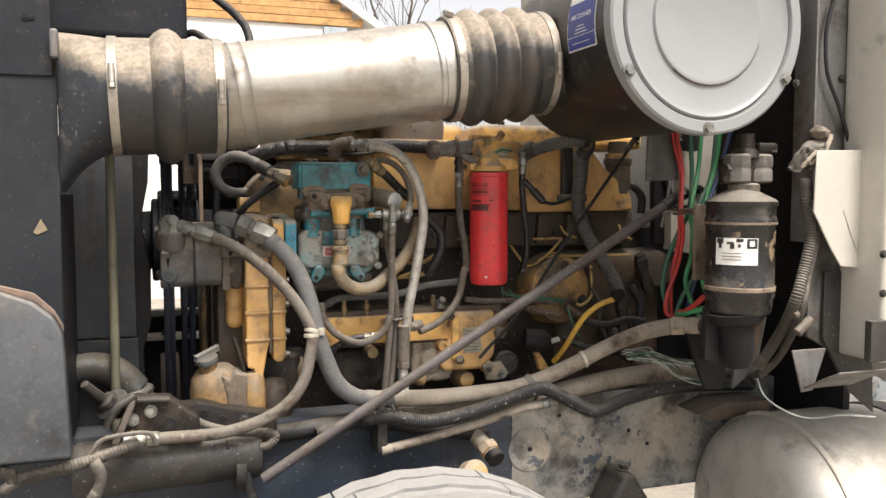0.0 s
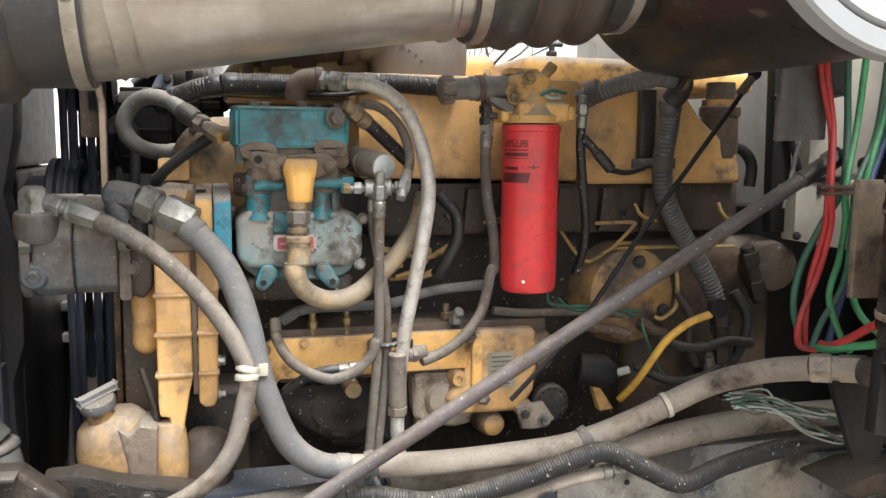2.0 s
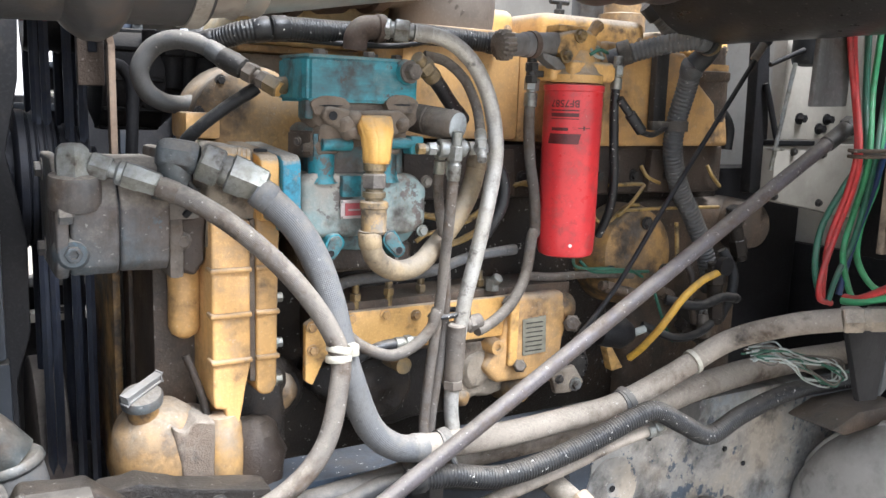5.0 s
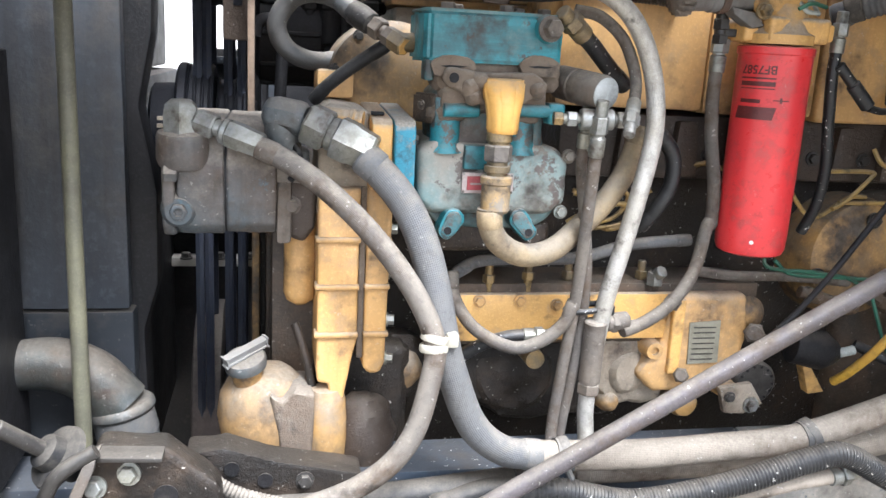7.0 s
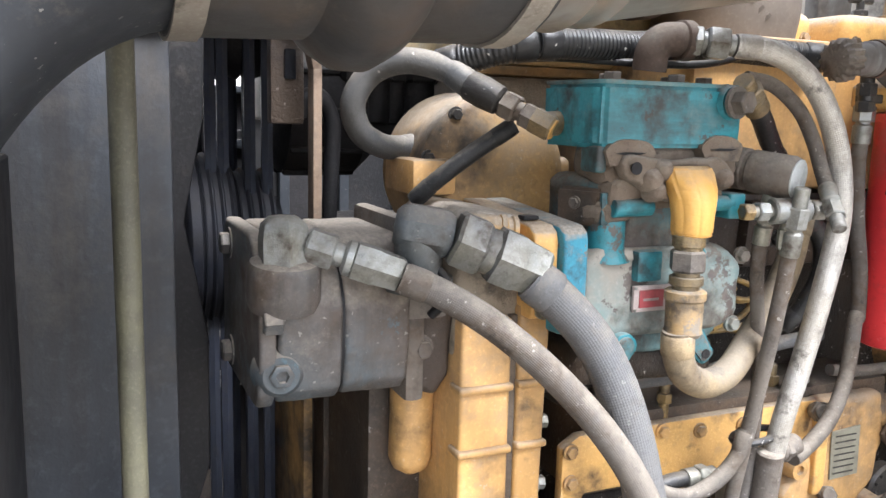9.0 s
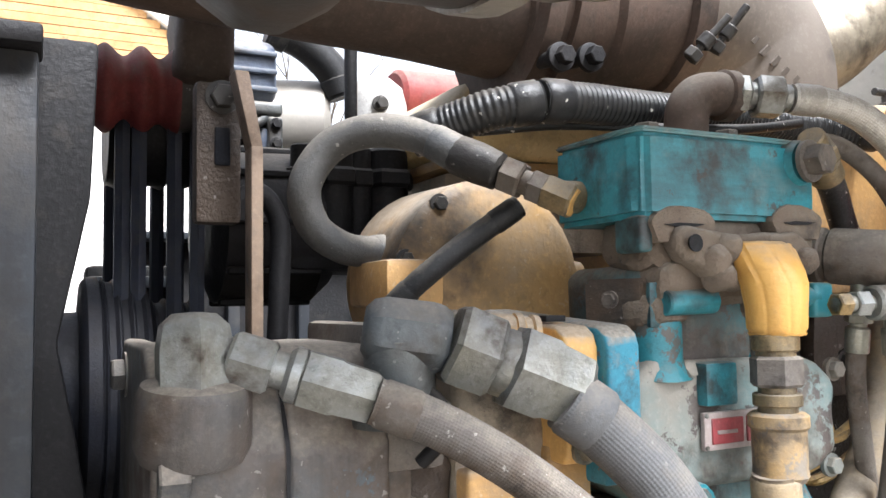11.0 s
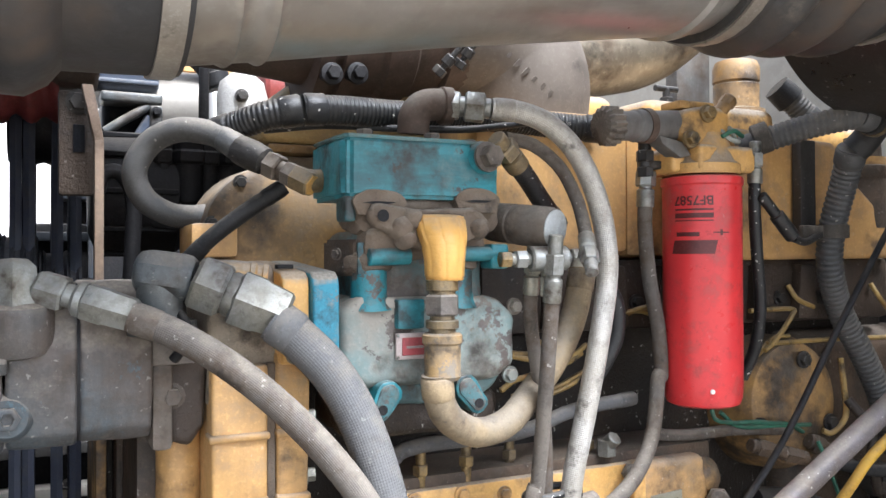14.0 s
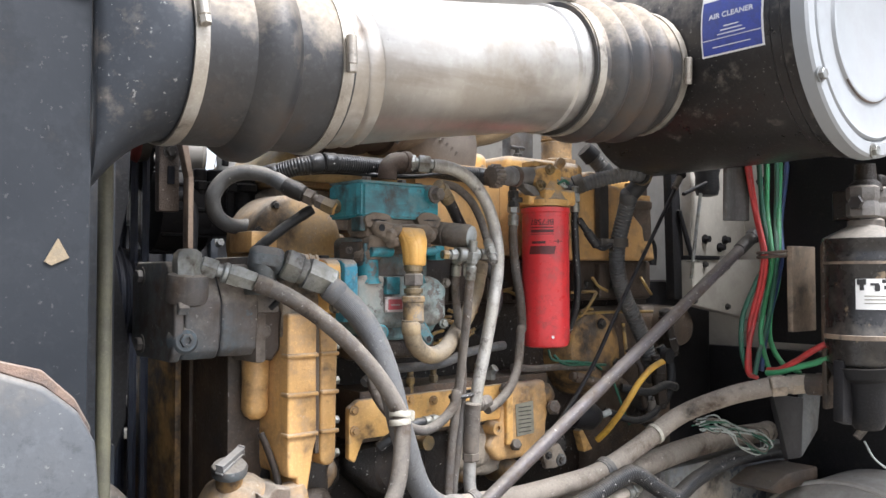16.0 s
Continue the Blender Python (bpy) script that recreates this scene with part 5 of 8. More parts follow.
    part("arm", prism([(0.755, 1.170), (0.805, 1.177), (0.828, 1.144), (0.798, 1.129), (0.767, 1.131)], 1.893, 1.905, 0.004), M_CAST_PALE, g)
    bolt(g, (0.807, 1.892, 1.144), (0, -1, 0), 0.009, 0.008, M_ZINC)
    bolt(g, (0.772, 1.892, 1.157), (0, -1, 0), 0.006, 0.006, M_DARKSTEEL)
    tc = thing("rear_outlet", "brown cast coolant outlet behind the looms", "fitting", (1.191, 2.000, 1.592))
    q = Vector((1.191, 2.000, 1.592))
    part("body", lathe(q, (0, 0, 1), [(0, 0.034), (0.02, 0.036), (0.075, 0.034), (0.08, 0.038), (0.094, 0.038), (0.098, 0.028), (0.14, 0.026)], 28), M_BROWN, tc)
    part("collar", lathe(q + Vector((0, 0, 0.096)), (0, 0, 1), [(0, 0.027), (0, 0.034), (0.012, 0.034), (0.012, 0.027)], 28), M_YELLOW_DIRTY, tc)
    y = thing("yellow_strut", "yellow triangular strut end on the housing", "bracket", (0.946, 1.950, 1.140))
    part("strut", prism([(0.922, 1.179), (0.933, 1.183), (0.966, 1.136), (0.938, 1.133)], 1.945, 1.965, 0.003), M_YELLOW_CLEAN, y)


head()


def timing_case():
    """The yellow gear case at the front: ribbed column, right flange, top block, boss and filler."""
    t = thing("timing_case", "dusty yellow ribbed timing gear case", "gear case", (0.2, 1.9, 0.95))
    yf = 1.866
    xl, xc, xr = 0.183, 0.233, 0.269
    zt, zb = 1.453, 1.192
    part("column", roughen(prism([(xl, zt), (xc, zt), (xc, zb + 0.07), (xc - 0.010, zb + 0.02), (xc - 0.022, zb - 0.045), (xc - 0.030, zb - 0.035), (xc - 0.034, zb + 0.012), (xl + 0.002, zb + 0.014), (xl, zb + 0.03)], yf, 2.06, 0.008, 3), 0.0012, 40, 2), M_YELLOW, t)
    zf0 = 1.216
    part("flange", roughen(prism([(xc + 0.008, zf0 + 0.008), (xc + 0.016, zf0), (xr - 0.006, zf0), (xr, zf0 + 0.014), (xr + 0.004, zt + 0.01), (xc + 0.008, zt + 0.01)], yf + 0.002, 1.99, 0.006, 3), 0.0012, 40, 2), M_YELLOW, t)
    part("joint", box(xc + 0.0005, xc + 0.0078, yf + 0.006, 1.99, zf0 + 0.02, zt, 0.001), M_DIRT, t, "dirt-filled joint")
    for z in (1.389, 1.330, 1.269):
        part("rib", box(xl - 0.003, xc + 0.001, yf - 0.005, yf + 0.02, z - 0.0035, z + 0.0035, 0.003, 3), M_YELLOW, t)
        part("rib", box(xc + 0.007, xr + 0.003, yf - 0.003, yf + 0.02, z - 0.0035, z + 0.0035, 0.003, 3), M_YELLOW, t)
    for z in (1.231, 1.283, 1.345, 1.400):
        bolt(t, (xr + 0.003, yf + 0.016, z), (1, -0.15, 0), 0.0068, 0.009, M_ZINC)
    # upper cover behind the pump fittings
    zu = 1.544
    part("upper_cover", roughen(prism([(0.182, zt - 0.04), (xr + 0.002, zt - 0.04), (xr + 0.004, zt + 0.01), (0.243, zt + 0.03), (0.243, zu), (0.196, zu + 0.003), (0.182, zu - 0.012)], yf + 0.012, 2.03, 0.010, 3), 0.0025, 50), M_CAST_PALE, t, "dust-caked upper gear cover")
    p, q = Vector((0.186, 1.880, 1.533)), Vector((0.232, 1.868, 1.529))
    part("yellow_plug", join(rod(p, p.lerp(q, 0.72), 0.0135, 24), lathe(p.lerp(q, 0.70), q - p, [(0, 0.0145), (0.004, 0.0150), (0.006, 0.0125), (0.010, 0.0125), (0.011, 0.0145), (0.015, 0.0140)], 24)), M_YELLOW_CLEAN, t, "yellow plug with a dusty rim")
    s0, s1, s2, s3 = 0.242, 0.2665, 0.2675, 0.2925
    for name, a, b, y0, m in (("yellow_spacer", s0, s1, 1.850, M_YELLOW_CLEAN), ("blue_plate", s2, s3, 1.842, M_BLUE)):
        zl = 1.452 if a == s0 else 1.438
        prof = [(y0, zl + 0.006), (y0, 1.523), (y0 + 0.003, 1.531), (y0 + 0.011, 1.536), (2.0, 1.546), (2.0, zl), (y0 + 0.006, zl)]
        part(name, prism_x(prof, a, b, 0.003, 3), m, t, "bright blue adapter plate" if m is M_BLUE else "")
    part("lug_slot", box(0.243, 0.258, 1.872, 1.884, 1.5385, 1.5425, 0.001), M_BLACK, t)
    bolt(t, (0.228, 1.868, 1.507), (0.35, -1, 0), 0.0088, 0.013, M_ZINC)
    bolt(t, (0.254, 1.850, 1.462), (0.1, -1, 0), 0.007, 0.009, M_ZINC)
    bolt(t, (0.2925, 1.868, 1.512), (1, -0.2, 0), 0.0065, 0.007, M_DARKSTEEL)
    # left upright boss and the layered cover plates towards the belts
    part("boss", roughen(lathe((0.165, 1.938, 1.288), (0, 0, 1), [(0, 0.008), (0.006, 0.017), (0.016, 0.021), (0.1, 0.0215), (0.114, 0.018), (0.122, 0.010), (0.122, 0.0)], 28), 0.001, 50, 1), M_YELLOW, t)
    part("backplate", box(xl - 0.055, xl + 0.03, 1.958, 2.3, 1.0, zt + 0.0, 0.01), M_BROWN, t)
    for x0, x1, y, m in ((0.101, 0.112, 2.10, M_YELLOW_DIRTY), (0.1125, 0.120, 2.12, M_BLOCK), (0.121, 0.130, 2.09, M_BROWN)):
        part("cover_plate", box(x0, x1, y, 2.3, 1.0, 1.46, 0.003), m, t)
    # coloured near-black to stand for the dark void beside the case
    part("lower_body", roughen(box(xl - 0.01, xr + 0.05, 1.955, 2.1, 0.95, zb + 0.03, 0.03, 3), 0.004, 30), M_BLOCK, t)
    # near-black ring set round the yellow boss
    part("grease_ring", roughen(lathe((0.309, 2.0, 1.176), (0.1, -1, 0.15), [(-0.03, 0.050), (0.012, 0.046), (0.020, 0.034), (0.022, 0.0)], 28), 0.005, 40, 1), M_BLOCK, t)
    part("side_boss", roughen(lathe((0.309, 1.99, 1.176), (0.1, -1, 0.15), [(-0.03, 0.030), (0.016, 0.028), (0.024, 0.020), (0.028, 0.0)], 28), 0.003, 40, 1), M_YELLOW_SOILED, t, "yellow boss ringed with black")
    part("dipstick_tube", tube([(0.158, 1.905, 1.272), (0.164, 1.900, 1.255), (0.176, 1.892, 1.215), (0.183, 1.886, 1.178)], 0.0055, 12), M_BLOCK, t)
    # oil filler bowl, neck and winged cap
    f = thing("oil_filler", "yellow dusty oil filler bowl with grey winged cap", "filler", (0.113, 1.870, 1.103))
    c = Vector((0.121, 1.910, 1.094))
    top = 1.214 - c.z
    part("bowl", roughen(lathe(c, (0, 0, 1), [(-0.05, 0.0), (-0.05, 0.024), (-0.01, 0.040), (0.025, 0.054), (0.055, 0.059), (top - 0.032, 0.055), (top - 0.014, 0.044), (top - 0.003, 0.028), (top, 0.0)], 36), 0.002, 40, 1), M_FILLER, f)
    part("web", roughen(prism([(0.128, 1.197), (0.142, 1.189), (0.157, 1.201), (0.182, 1.196), (0.178, 1.091), (0.144, 1.089)], 1.852, 1.93, 0.010, 3), 0.003, 60), M_DIRT, f, "dust-caked cast web")
    part("lower_boss", roughen(join(lathe((0.198, 1.880, 1.096), (0, 0, 1), [(-0.05, 0.018), (0, 0.026), (0.06, 0.027), (0.085, 0.023), (0.098, 0.019), (0.102, 0.0)], 24)), 0.0025, 50, 1), M_YELLOW_SOILED, f)
    part("side_lump", roughen(lathe((0.248, 1.905, 1.084), (0, 0, 1), [(-0.05, 0.03), (0, 0.042), (0.04, 0.043), (0.07, 0.034), (0.085, 0.02), (0.09, 0.0)], 24), 0.006, 45, 1), M_DARK_BROWN, f, "dirt-caked lower housing")
    n0, n1 = Vector((0.104, 1.897, 1.186)), Vector((0.098, 1.884, 1.228))
    up = (n1 - n0).normalized()
    part("neck", rod(n0, n1, 0.0195), M_YELLOW_DIRTY, f)
    cap = part("cap", lathe(n1, up, [(-0.006, 0.02), (-0.004, 0.0255), (0.005, 0.0265), (0.009, 0.024), (0.010, 0.010), (0.008, 0.0)], 36), M_ELBOW, f, "dusty grey filler cap")
    wd = Vector((0.047, 0.030, 0.016))
    wd = (wd - up * wd.dot(up)).normalized()
    m = n1 + up * 0.016 + wd * 0.003
    side = wd.cross(up).normalized()
    wing = bmesh.new()
    bmesh.ops.create_cube(wing, size=1)
    for v in wing.verts:
        v.co = m + wd * v.co.x * 0.058 + side * v.co.y * 0.0075 + up * v.co.z * 0.011
    bmesh.ops.bevel(wing, geom=wing.edges[:], offset=0.002, segments=2, affect="EDGES")
    part("cap_wing", wing, M_GREYSHEET, cap)


timing_case()


def steering_pump():
    """The chamfered iron pump on the gear case's front."""
    x0, x1 = 0.008, 0.134
    zt, zb = 1.528, 1.393
    t = thing("hydraulic_pump", "dusty iron hydraulic pump with bolted cover", "pump", ((x0 + x1) / 2, 1.93, zb))
    w = x1 - x0
    prof = [(1.884, zb), (1.872, zb + 0.012), (1.866, zb + 0.04), (1.865, 1.474), (1.872, 1.488), (1.893, zt - 0.006), (1.905, zt), (2.01, zt), (2.03, zt - 0.02), (2.03, zb + 0.02), (2.01, zb)]

    def grown(d):
        cy, cz = 1.945, (zt + zb) / 2
        return [(cy + (y - cy) * (1 + d / 0.08), cz + (z - cz) * (1 + d / 0.068)) for y, z in prof]
    part("rear_body", roughen(prism_x(prof, x0 + w * 0.545, x1, 0.005, 3), 0.0009, 70, 2), M_PUMP, t)
    part("front_body", roughen(prism_x(grown(0.001), x0 + w * 0.11, x0 + w * 0.535, 0.005, 3), 0.0009, 70, 2), M_PUMP, t)
    part("gasket", prism_x(grown(-0.002), x0 + w * 0.53, x0 + w * 0.55, 0), M_BLACK, t)
    part("end_flange", roughen(prism_x(grown(0.003), x0 - 0.002, x0 + w * 0.10, 0.004, 3), 0.0008, 70, 2), M_PUMP, t)
    for y, z in ((1.99, 1.41), (1.99, 1.51)):
        bolt(t, (x0 - 0.002, y, z), (-1, 0, 0), 0.0105, 0.009, M_PUMP)
    part("through_bolt", hexa((x0 + 0.001, 1.862, 1.466), (x0 + 0.016, 1.862, 1.466), 0.0105), M_PUMP, t)
    part("port_boss", lathe((0.024, 1.872, 1.421), (0, -1, 0), [(-0.01, 0.022), (0.004, 0.019), (0.008, 0.015), (0.008, 0.0)], 24), M_PUMP, t)
    part("port_plug", lathe((0.024, 1.865, 1.421), (0, -1, 0), [(-0.004, 0.0105), (0.005, 0.0100), (0.006, 0.0085), (0.006, 0.0055), (0.002, 0.0050)], 6), M_PUMP, t)
    part("mount_flange", prism_x([(1.875, zb - 0.012), (2.03, zb - 0.012), (2.03, zt + 0.012), (1.875, zt + 0.012)], x1, x1 + 0.018, 0.006), M_CAST, t)
    part("mount_ear", roughen(prism([(x1 + 0.010, zb + 0.075), (x1 + 0.034, zb + 0.088), (x1 + 0.050, zb + 0.06), (x1 + 0.046, zb + 0.004), (x1 + 0.034, zb - 0.012), (x1 + 0.012, zb - 0.006)], 1.886, 1.91, 0.007, 3), 0.0012, 60, 1), M_DARK_BROWN, t)
    bolt(t, (0.152, 1.885, 1.427), (0, -1, 0), 0.0085, 0.010, M_CAST)
    # small outlet: round flange and forged elbow head
    b = Vector((0.028, 1.874, 1.502))
    part("outlet_boss", lathe(b + Vector((0.001, 0.001, 0.001)), (0, -0.15, 1), [(-0.036, 0.012), (-0.030, 0.027), (-0.022, 0.030), (0.004, 0.029), (0.009, 0.027), (0.011, 0.022), (0.012, 0.018)], 40), M_PUMP, t)
    part("outlet_elbow", join(lathe((b.x, b.y - 0.002, 1.496), (0, 0, 1), [(0, 0.021), (0.006, 0.0205), (0.034, 0.0210), (0.046, 0.0190), (0.052, 0.0120), (0.053, 0.0)], 6, True), rod(b - Vector((0, 0, 0.012)), b + Vector((0, 0, 0.004)), 0.020)), M_ZINC, t, "grey plated forged elbow")
    # large outlet towards the case: forged block elbow on a round neck
    e0, e1 = Vector((0.121, 1.874, 1.538)), Vector((0.169, 1.855, 1.530))
    part("big_elbow", lathe(e0, e1 - e0, [(0, 0.0), (0.0005, 0.0135), (0.005, 0.0190), (0.012, 0.0212), (0.038, 0.0218), (0.045, 0.0205), (0.050, 0.0165)], 8, True), M_ELBOW, t, "blue-grey forged elbow block")
    n = e0.lerp(e1, 0.40)
    part("elbow_neck", join(rod(n, n - Vector((-0.002, -0.004, 0.05)), 0.0205, 24), lathe(n - Vector((-0.002, -0.004, 0.052)), (0, 0, 1), [(0, 0.026), (0.0, 0.029), (0.012, 0.029), (0.014, 0.024)], 28)), M_ELBOW, t)
    part("port_block", box(0.108, 0.172, 1.872, 1.95, 1.455, 1.492, 0.006), M_CAST, t)
    part("hose_bracket", tube([(0.150, 1.862, 1.506), (0.158, 1.850, 1.494), (0.160, 1.850, 1.478), (0.150, 1.860, 1.462)], 0.0045, 10), M_BLACK, t)


steering_pump()


def compressor():
    """The teal air compressor: head, dirt-caked valve body, cylinder, crankcase, intake elbow, governor."""
    yf = 1.847
    t = thing("air_compressor", "chipped teal air compressor caked with dust", "air compressor", (0.385, 1.93, 1.388))

    def slab(plan, z0, z1, bevel=0.004):
        bm = bmesh.new()
        f = bm.faces.new([bm.verts.new((x, y, z0)) for x, y in plan])
        r = bmesh.ops.extrude_face_region(bm, geom=[f])
        for g in r["geom"]:
            if isinstance(g, bmesh.types.BMVert):
                g.co.z = z1
        bmesh.ops.recalc_face_normals(bm, faces=bm.faces)
        bmesh.ops.bevel(bm, geom=bm.edges[:], offset=bevel, segments=2, affect="EDGES")
        return bm
    plan = [(0.294, 1.934), (0.2955, 1.870), (0.298, 1.849), (0.303, yf - 0.003), (0.452, yf - 0.002), (0.463, yf + 0.006), (0.467, 1.87), (0.467, 1.934)]
    part("head", roughen(slab(plan, 1.604, 1.6605), 0.0012, 90, 2), M_TEAL, t)
    part("head_plate", slab([(0.382 + (x - 0.382) * 0.998, y) for x, y in plan], 1.6600, 1.6635, 0.0015), M_TEAL_DUSTY, t)
    part("corner_rib", box(0.2995, 0.3105, yf, 1.875, 1.582, 1.606, 0.004, 3), M_TEAL, t)
    part("bolt_boss", lathe((0.442, yf + 0.004, 1.647), (0.1, -1, 0), [(0, 0.0175), (0.006, 0.0165), (0.010, 0.0145), (0.010, 0)], 28), M_TEAL, t)
    bolt(t, (0.4425, 1.836, 1.647), (0.15, -1, 0.02), 0.0112, 0.014, M_CAST)
    for x, y in ((0.328, 1.872), (0.345, 1.905), (0.398, 1.870), (0.425, 1.915), (0.452, 1.895)):
        bolt(t, (x, y, 1.6637), (0, 0, 1), 0.0085, 0.008, M_CAST)
    # valve body under the head, with two hooded recesses
    part("valve_shoulder", roughen(box(0.313, 0.463, 1.853, 1.91, 1.572, 1.606, 0.010, 3), 0.005, 60), M_DIRT, t, "dirt-caked valve body")
    for cx, cz, w, h in ((0.332, 1.600, 0.027, 0.012), (0.436, 1.604, 0.025, 0.013)):
        arc = [(cx + w * math.cos(math.pi * i / 14), cz + h * math.sin(math.pi * i / 14)) for i in range(15)]
        part("hood", roughen(prism([*arc, (cx - w * 0.8, cz - 0.012), (cx + w * 0.8, cz - 0.012)], yf - 0.0045, 1.87, 0.003, 2), 0.0014, 55, 2), M_DIRT, t)
        part("slot", prism([(cx - w * 0.62, cz - 0.0006), (cx - w * 0.2, cz + 0.0008), (cx + w * 0.6, cz + 0.0003), (cx + w * 0.3, cz - 0.0016), (cx - w * 0.3, cz - 0.0018)], yf - 0.0062, yf + 0.01, 0, 1), M_BLACK, t)
    # two-eared flange behind the yellow elbow
    ears = [(0.319, 1.587), (0.322, 1.597), (0.331, 1.600), (0.343, 1.597), (0.356, 1.594), (0.412, 1.595), (0.426, 1.596), (0.438, 1.592), (0.446, 1.583), (0.443, 1.572), (0.432, 1.568), (0.416, 1.560), (0.372, 1.557), (0.352, 1.563), (0.337, 1.574), (0.324, 1.578)]
    part("elbow_flange", roughen(prism(ears, 1.836, 1.852, 0.006, 3), 0.0022, 60), M_DIRT, t, "dust-caked two-eared flange")
    for x, z, r in ((0.352, 1.576, 0.012), (0.363, 1.584, 0.011), (0.433, 1.576, 0.011), (0.357, 1.565, 0.010)):
        part("dirt_lump", roughen(lathe((x, 1.846, z), (0, -1, 0.1), [(0, r), (0.009, r * 0.95), (0.015, r * 0.7), (0.018, r * 0.3), (0.0185, 0)], 18), 0.0022, 80, 1), M_DIRT, t)
    part("ear_hole", lathe((0.331, 1.8335, 1.587), (0, -1, 0), [(0, 0.0052), (0.002, 0.0058), (0.002, 0.0045), (0.0005, 0.0)], 18), M_BLACK, t)
    # cylinder, side block and cross tubes
    part("cylinder", roughen(box(0.318, 0.456, 1.868, 1.965, 1.498, 1.576, 0.016, 4), 0.002, 60, 2), M_TEAL_WORN, t)
    part("dirt_ledge", roughen(box(0.322, 0.452, 1.853, 1.90, 1.548, 1.578, 0.010, 3), 0.005, 60), M_DIRT, t, "caked brown dirt on the cylinder")
    part("side_block", slab([(0.296, 1.907), (0.3155, 1.865), (0.327, 1.865), (0.327, 1.912)], 1.531, 1.566, 0.003), M_BROWN, t, "brown oily valve block")
    part("block_face", box(0.3165, 0.3265, 1.8605, 1.8648, 1.533, 1.563, 0.0015), M_TEAL, t)
    bolt(t, (0.3045, 1.887, 1.552), (-0.9, -0.42, 0), 0.0045, 0.004, M_CAST)
    part("cross_tube", rod((0.325, 1.857, 1.549), (0.368, 1.857, 1.550), 0.0085), M_TEAL, t)
    part("cross_tube", rod((0.405, 1.855, 1.552), (0.460, 1.852, 1.552), 0.0075), M_TEAL, t)
    part("tube_block", box(0.452, 0.472, 1.845, 1.872, 1.537, 1.562, 0.004, 3), M_TEAL, t)
    # crankcase: body, two swelling lobes, pad, feet
    xa, xb, zl, zc = 0.299, 0.488, 1.402, 1.511
    part("crankcase", roughen(prism([(xa + 0.004, zl + 0.03), (xa + 0.03, zl + 0.004), ((xa + xb) / 2, zl), (xb - 0.03, zl + 0.004), (xb - 0.004, zl + 0.03), (xb, zc - 0.02), (xb - 0.014, zc - 0.004), (0.43, zc + 0.004), (0.35, zc + 0.004), (xa + 0.012, zc), (xa, zc - 0.014)], 1.872, 1.995, 0.012, 3), 0.0025, 55), M_TEAL_DUSTY, t, "dusty pale teal crankcase")
    front = prism([(0.300, 1.442), (0.318, 1.424), (0.470, 1.424), (0.486, 1.440), (0.487, 1.490), (0.468, 1.508), (0.316, 1.513), (0.299, 1.498)], 1.858, 1.90, 0.016, 4)
    for v in front.verts:
        v.co.y += 0.006 * math.exp(-((v.co.x - 0.386) / 0.014) ** 2)
    part("front_casting", roughen(front, 0.0028, 42, 3), M_TEAL_DUSTY, t, "dusty pale teal front of the crankcase")
    part("sump", roughen(box(xa + 0.012, xb - 0.012, 1.878, 1.99, 1.372, 1.412, 0.012, 3), 0.004, 40), M_BLOCK, t, "black lower body")
    for cx, zt in ((0.333, 1.539), (0.4255, 1.540)):
        part("barrel", roughen(lathe((cx, 1.876, 1.498), (0, 0, 1), [(0, 0.024), (0.008, 0.0205), (0.014, 0.0180), (zt - 1.502, 0.0178), (zt - 1.498, 0.0165), (zt - 1.498, 0)], 28), 0.0012, 70, 1), M_TEAL_SPOT, t)
        part("barrel_cap", roughen(lathe((cx, 1.880, zt), (0, 0, 1), [(-0.006, 0.017), (-0.001, 0.0235), (0.009, 0.025), (0.015, 0.021), (0.016, 0)], 28), 0.0034, 60, 1), M_DIRT, t)
    part("centre_pad", box(0.353, 0.381, 1.850, 1.878, 1.480, 1.509, 0.003), M_TEAL, t)
    for top, hole in (((0.344, 1.4195), (0.3365, 1.4055)), ((0.4265, 1.4205), (0.4385, 1.4045))):
        a, b = Vector((top[0], 0, top[1])), Vector((hole[0], 0, hole[1]))
        u = (b - a).normalized()
        v = Vector((u.z, 0, -u.x))

        def leaf(grow):
            return [b + (u * math.cos(k) + v * math.sin(k)) * (0.0110 + grow) for k in [math.pi * (i / 8 - 0.5) for i in range(9)]] + [a + (v * math.cos(k) - u * math.sin(k)) * (0.0130 + grow) for k in [math.pi * i / 6 for i in range(7)]]
        part("foot", roughen(prism([(p.x, p.z) for p in leaf(0.0)], 1.850, 1.878, 0.004, 2), 0.0014, 90, 1), M_TEAL, t)
        part("foot_face", roughen(prism([(p.x, p.z) for p in leaf(-0.0035)], 1.8482, 1.852, 0.0012, 2), 0.0008, 90, 1), M_TEAL_WORN, t, "lug face with paint worn off")
        part("foot_hole", lathe((hole[0], 1.8483, hole[1]), (0, -1, 0), [(0, 0.0048), (0.0012, 0.0048), (0.0012, 0.0038), (0.0004, 0.0)], 16), M_BLACK, t)
    for p in ((0.487, 1.862, 1.498), (0.483, 1.864, 1.428)):
        bolt(t, p, (0, -1, 0), 0.0065, 0.007, M_TEAL_DUSTY)
    tag = part("name_tag", box(0.352, 0.416, 1.8525, 1.8565, 1.451, 1.476, 0.001), M_TAG_PALE, t, "small red and white name tag")
    for x0, x1 in ((0.358, 0.386), (0.389, 0.411)):
        part("red_field", box(x0, x1, 1.8514, 1.8530, 1.455, 1.472, 0.0005, 1), M_TAG, tag)
        part("tag_print", box(x0 + 0.004, x1 - 0.006, 1.8508, 1.8518, 1.4615, 1.4640, 0.0003, 1), M_TAG_PALE, tag)
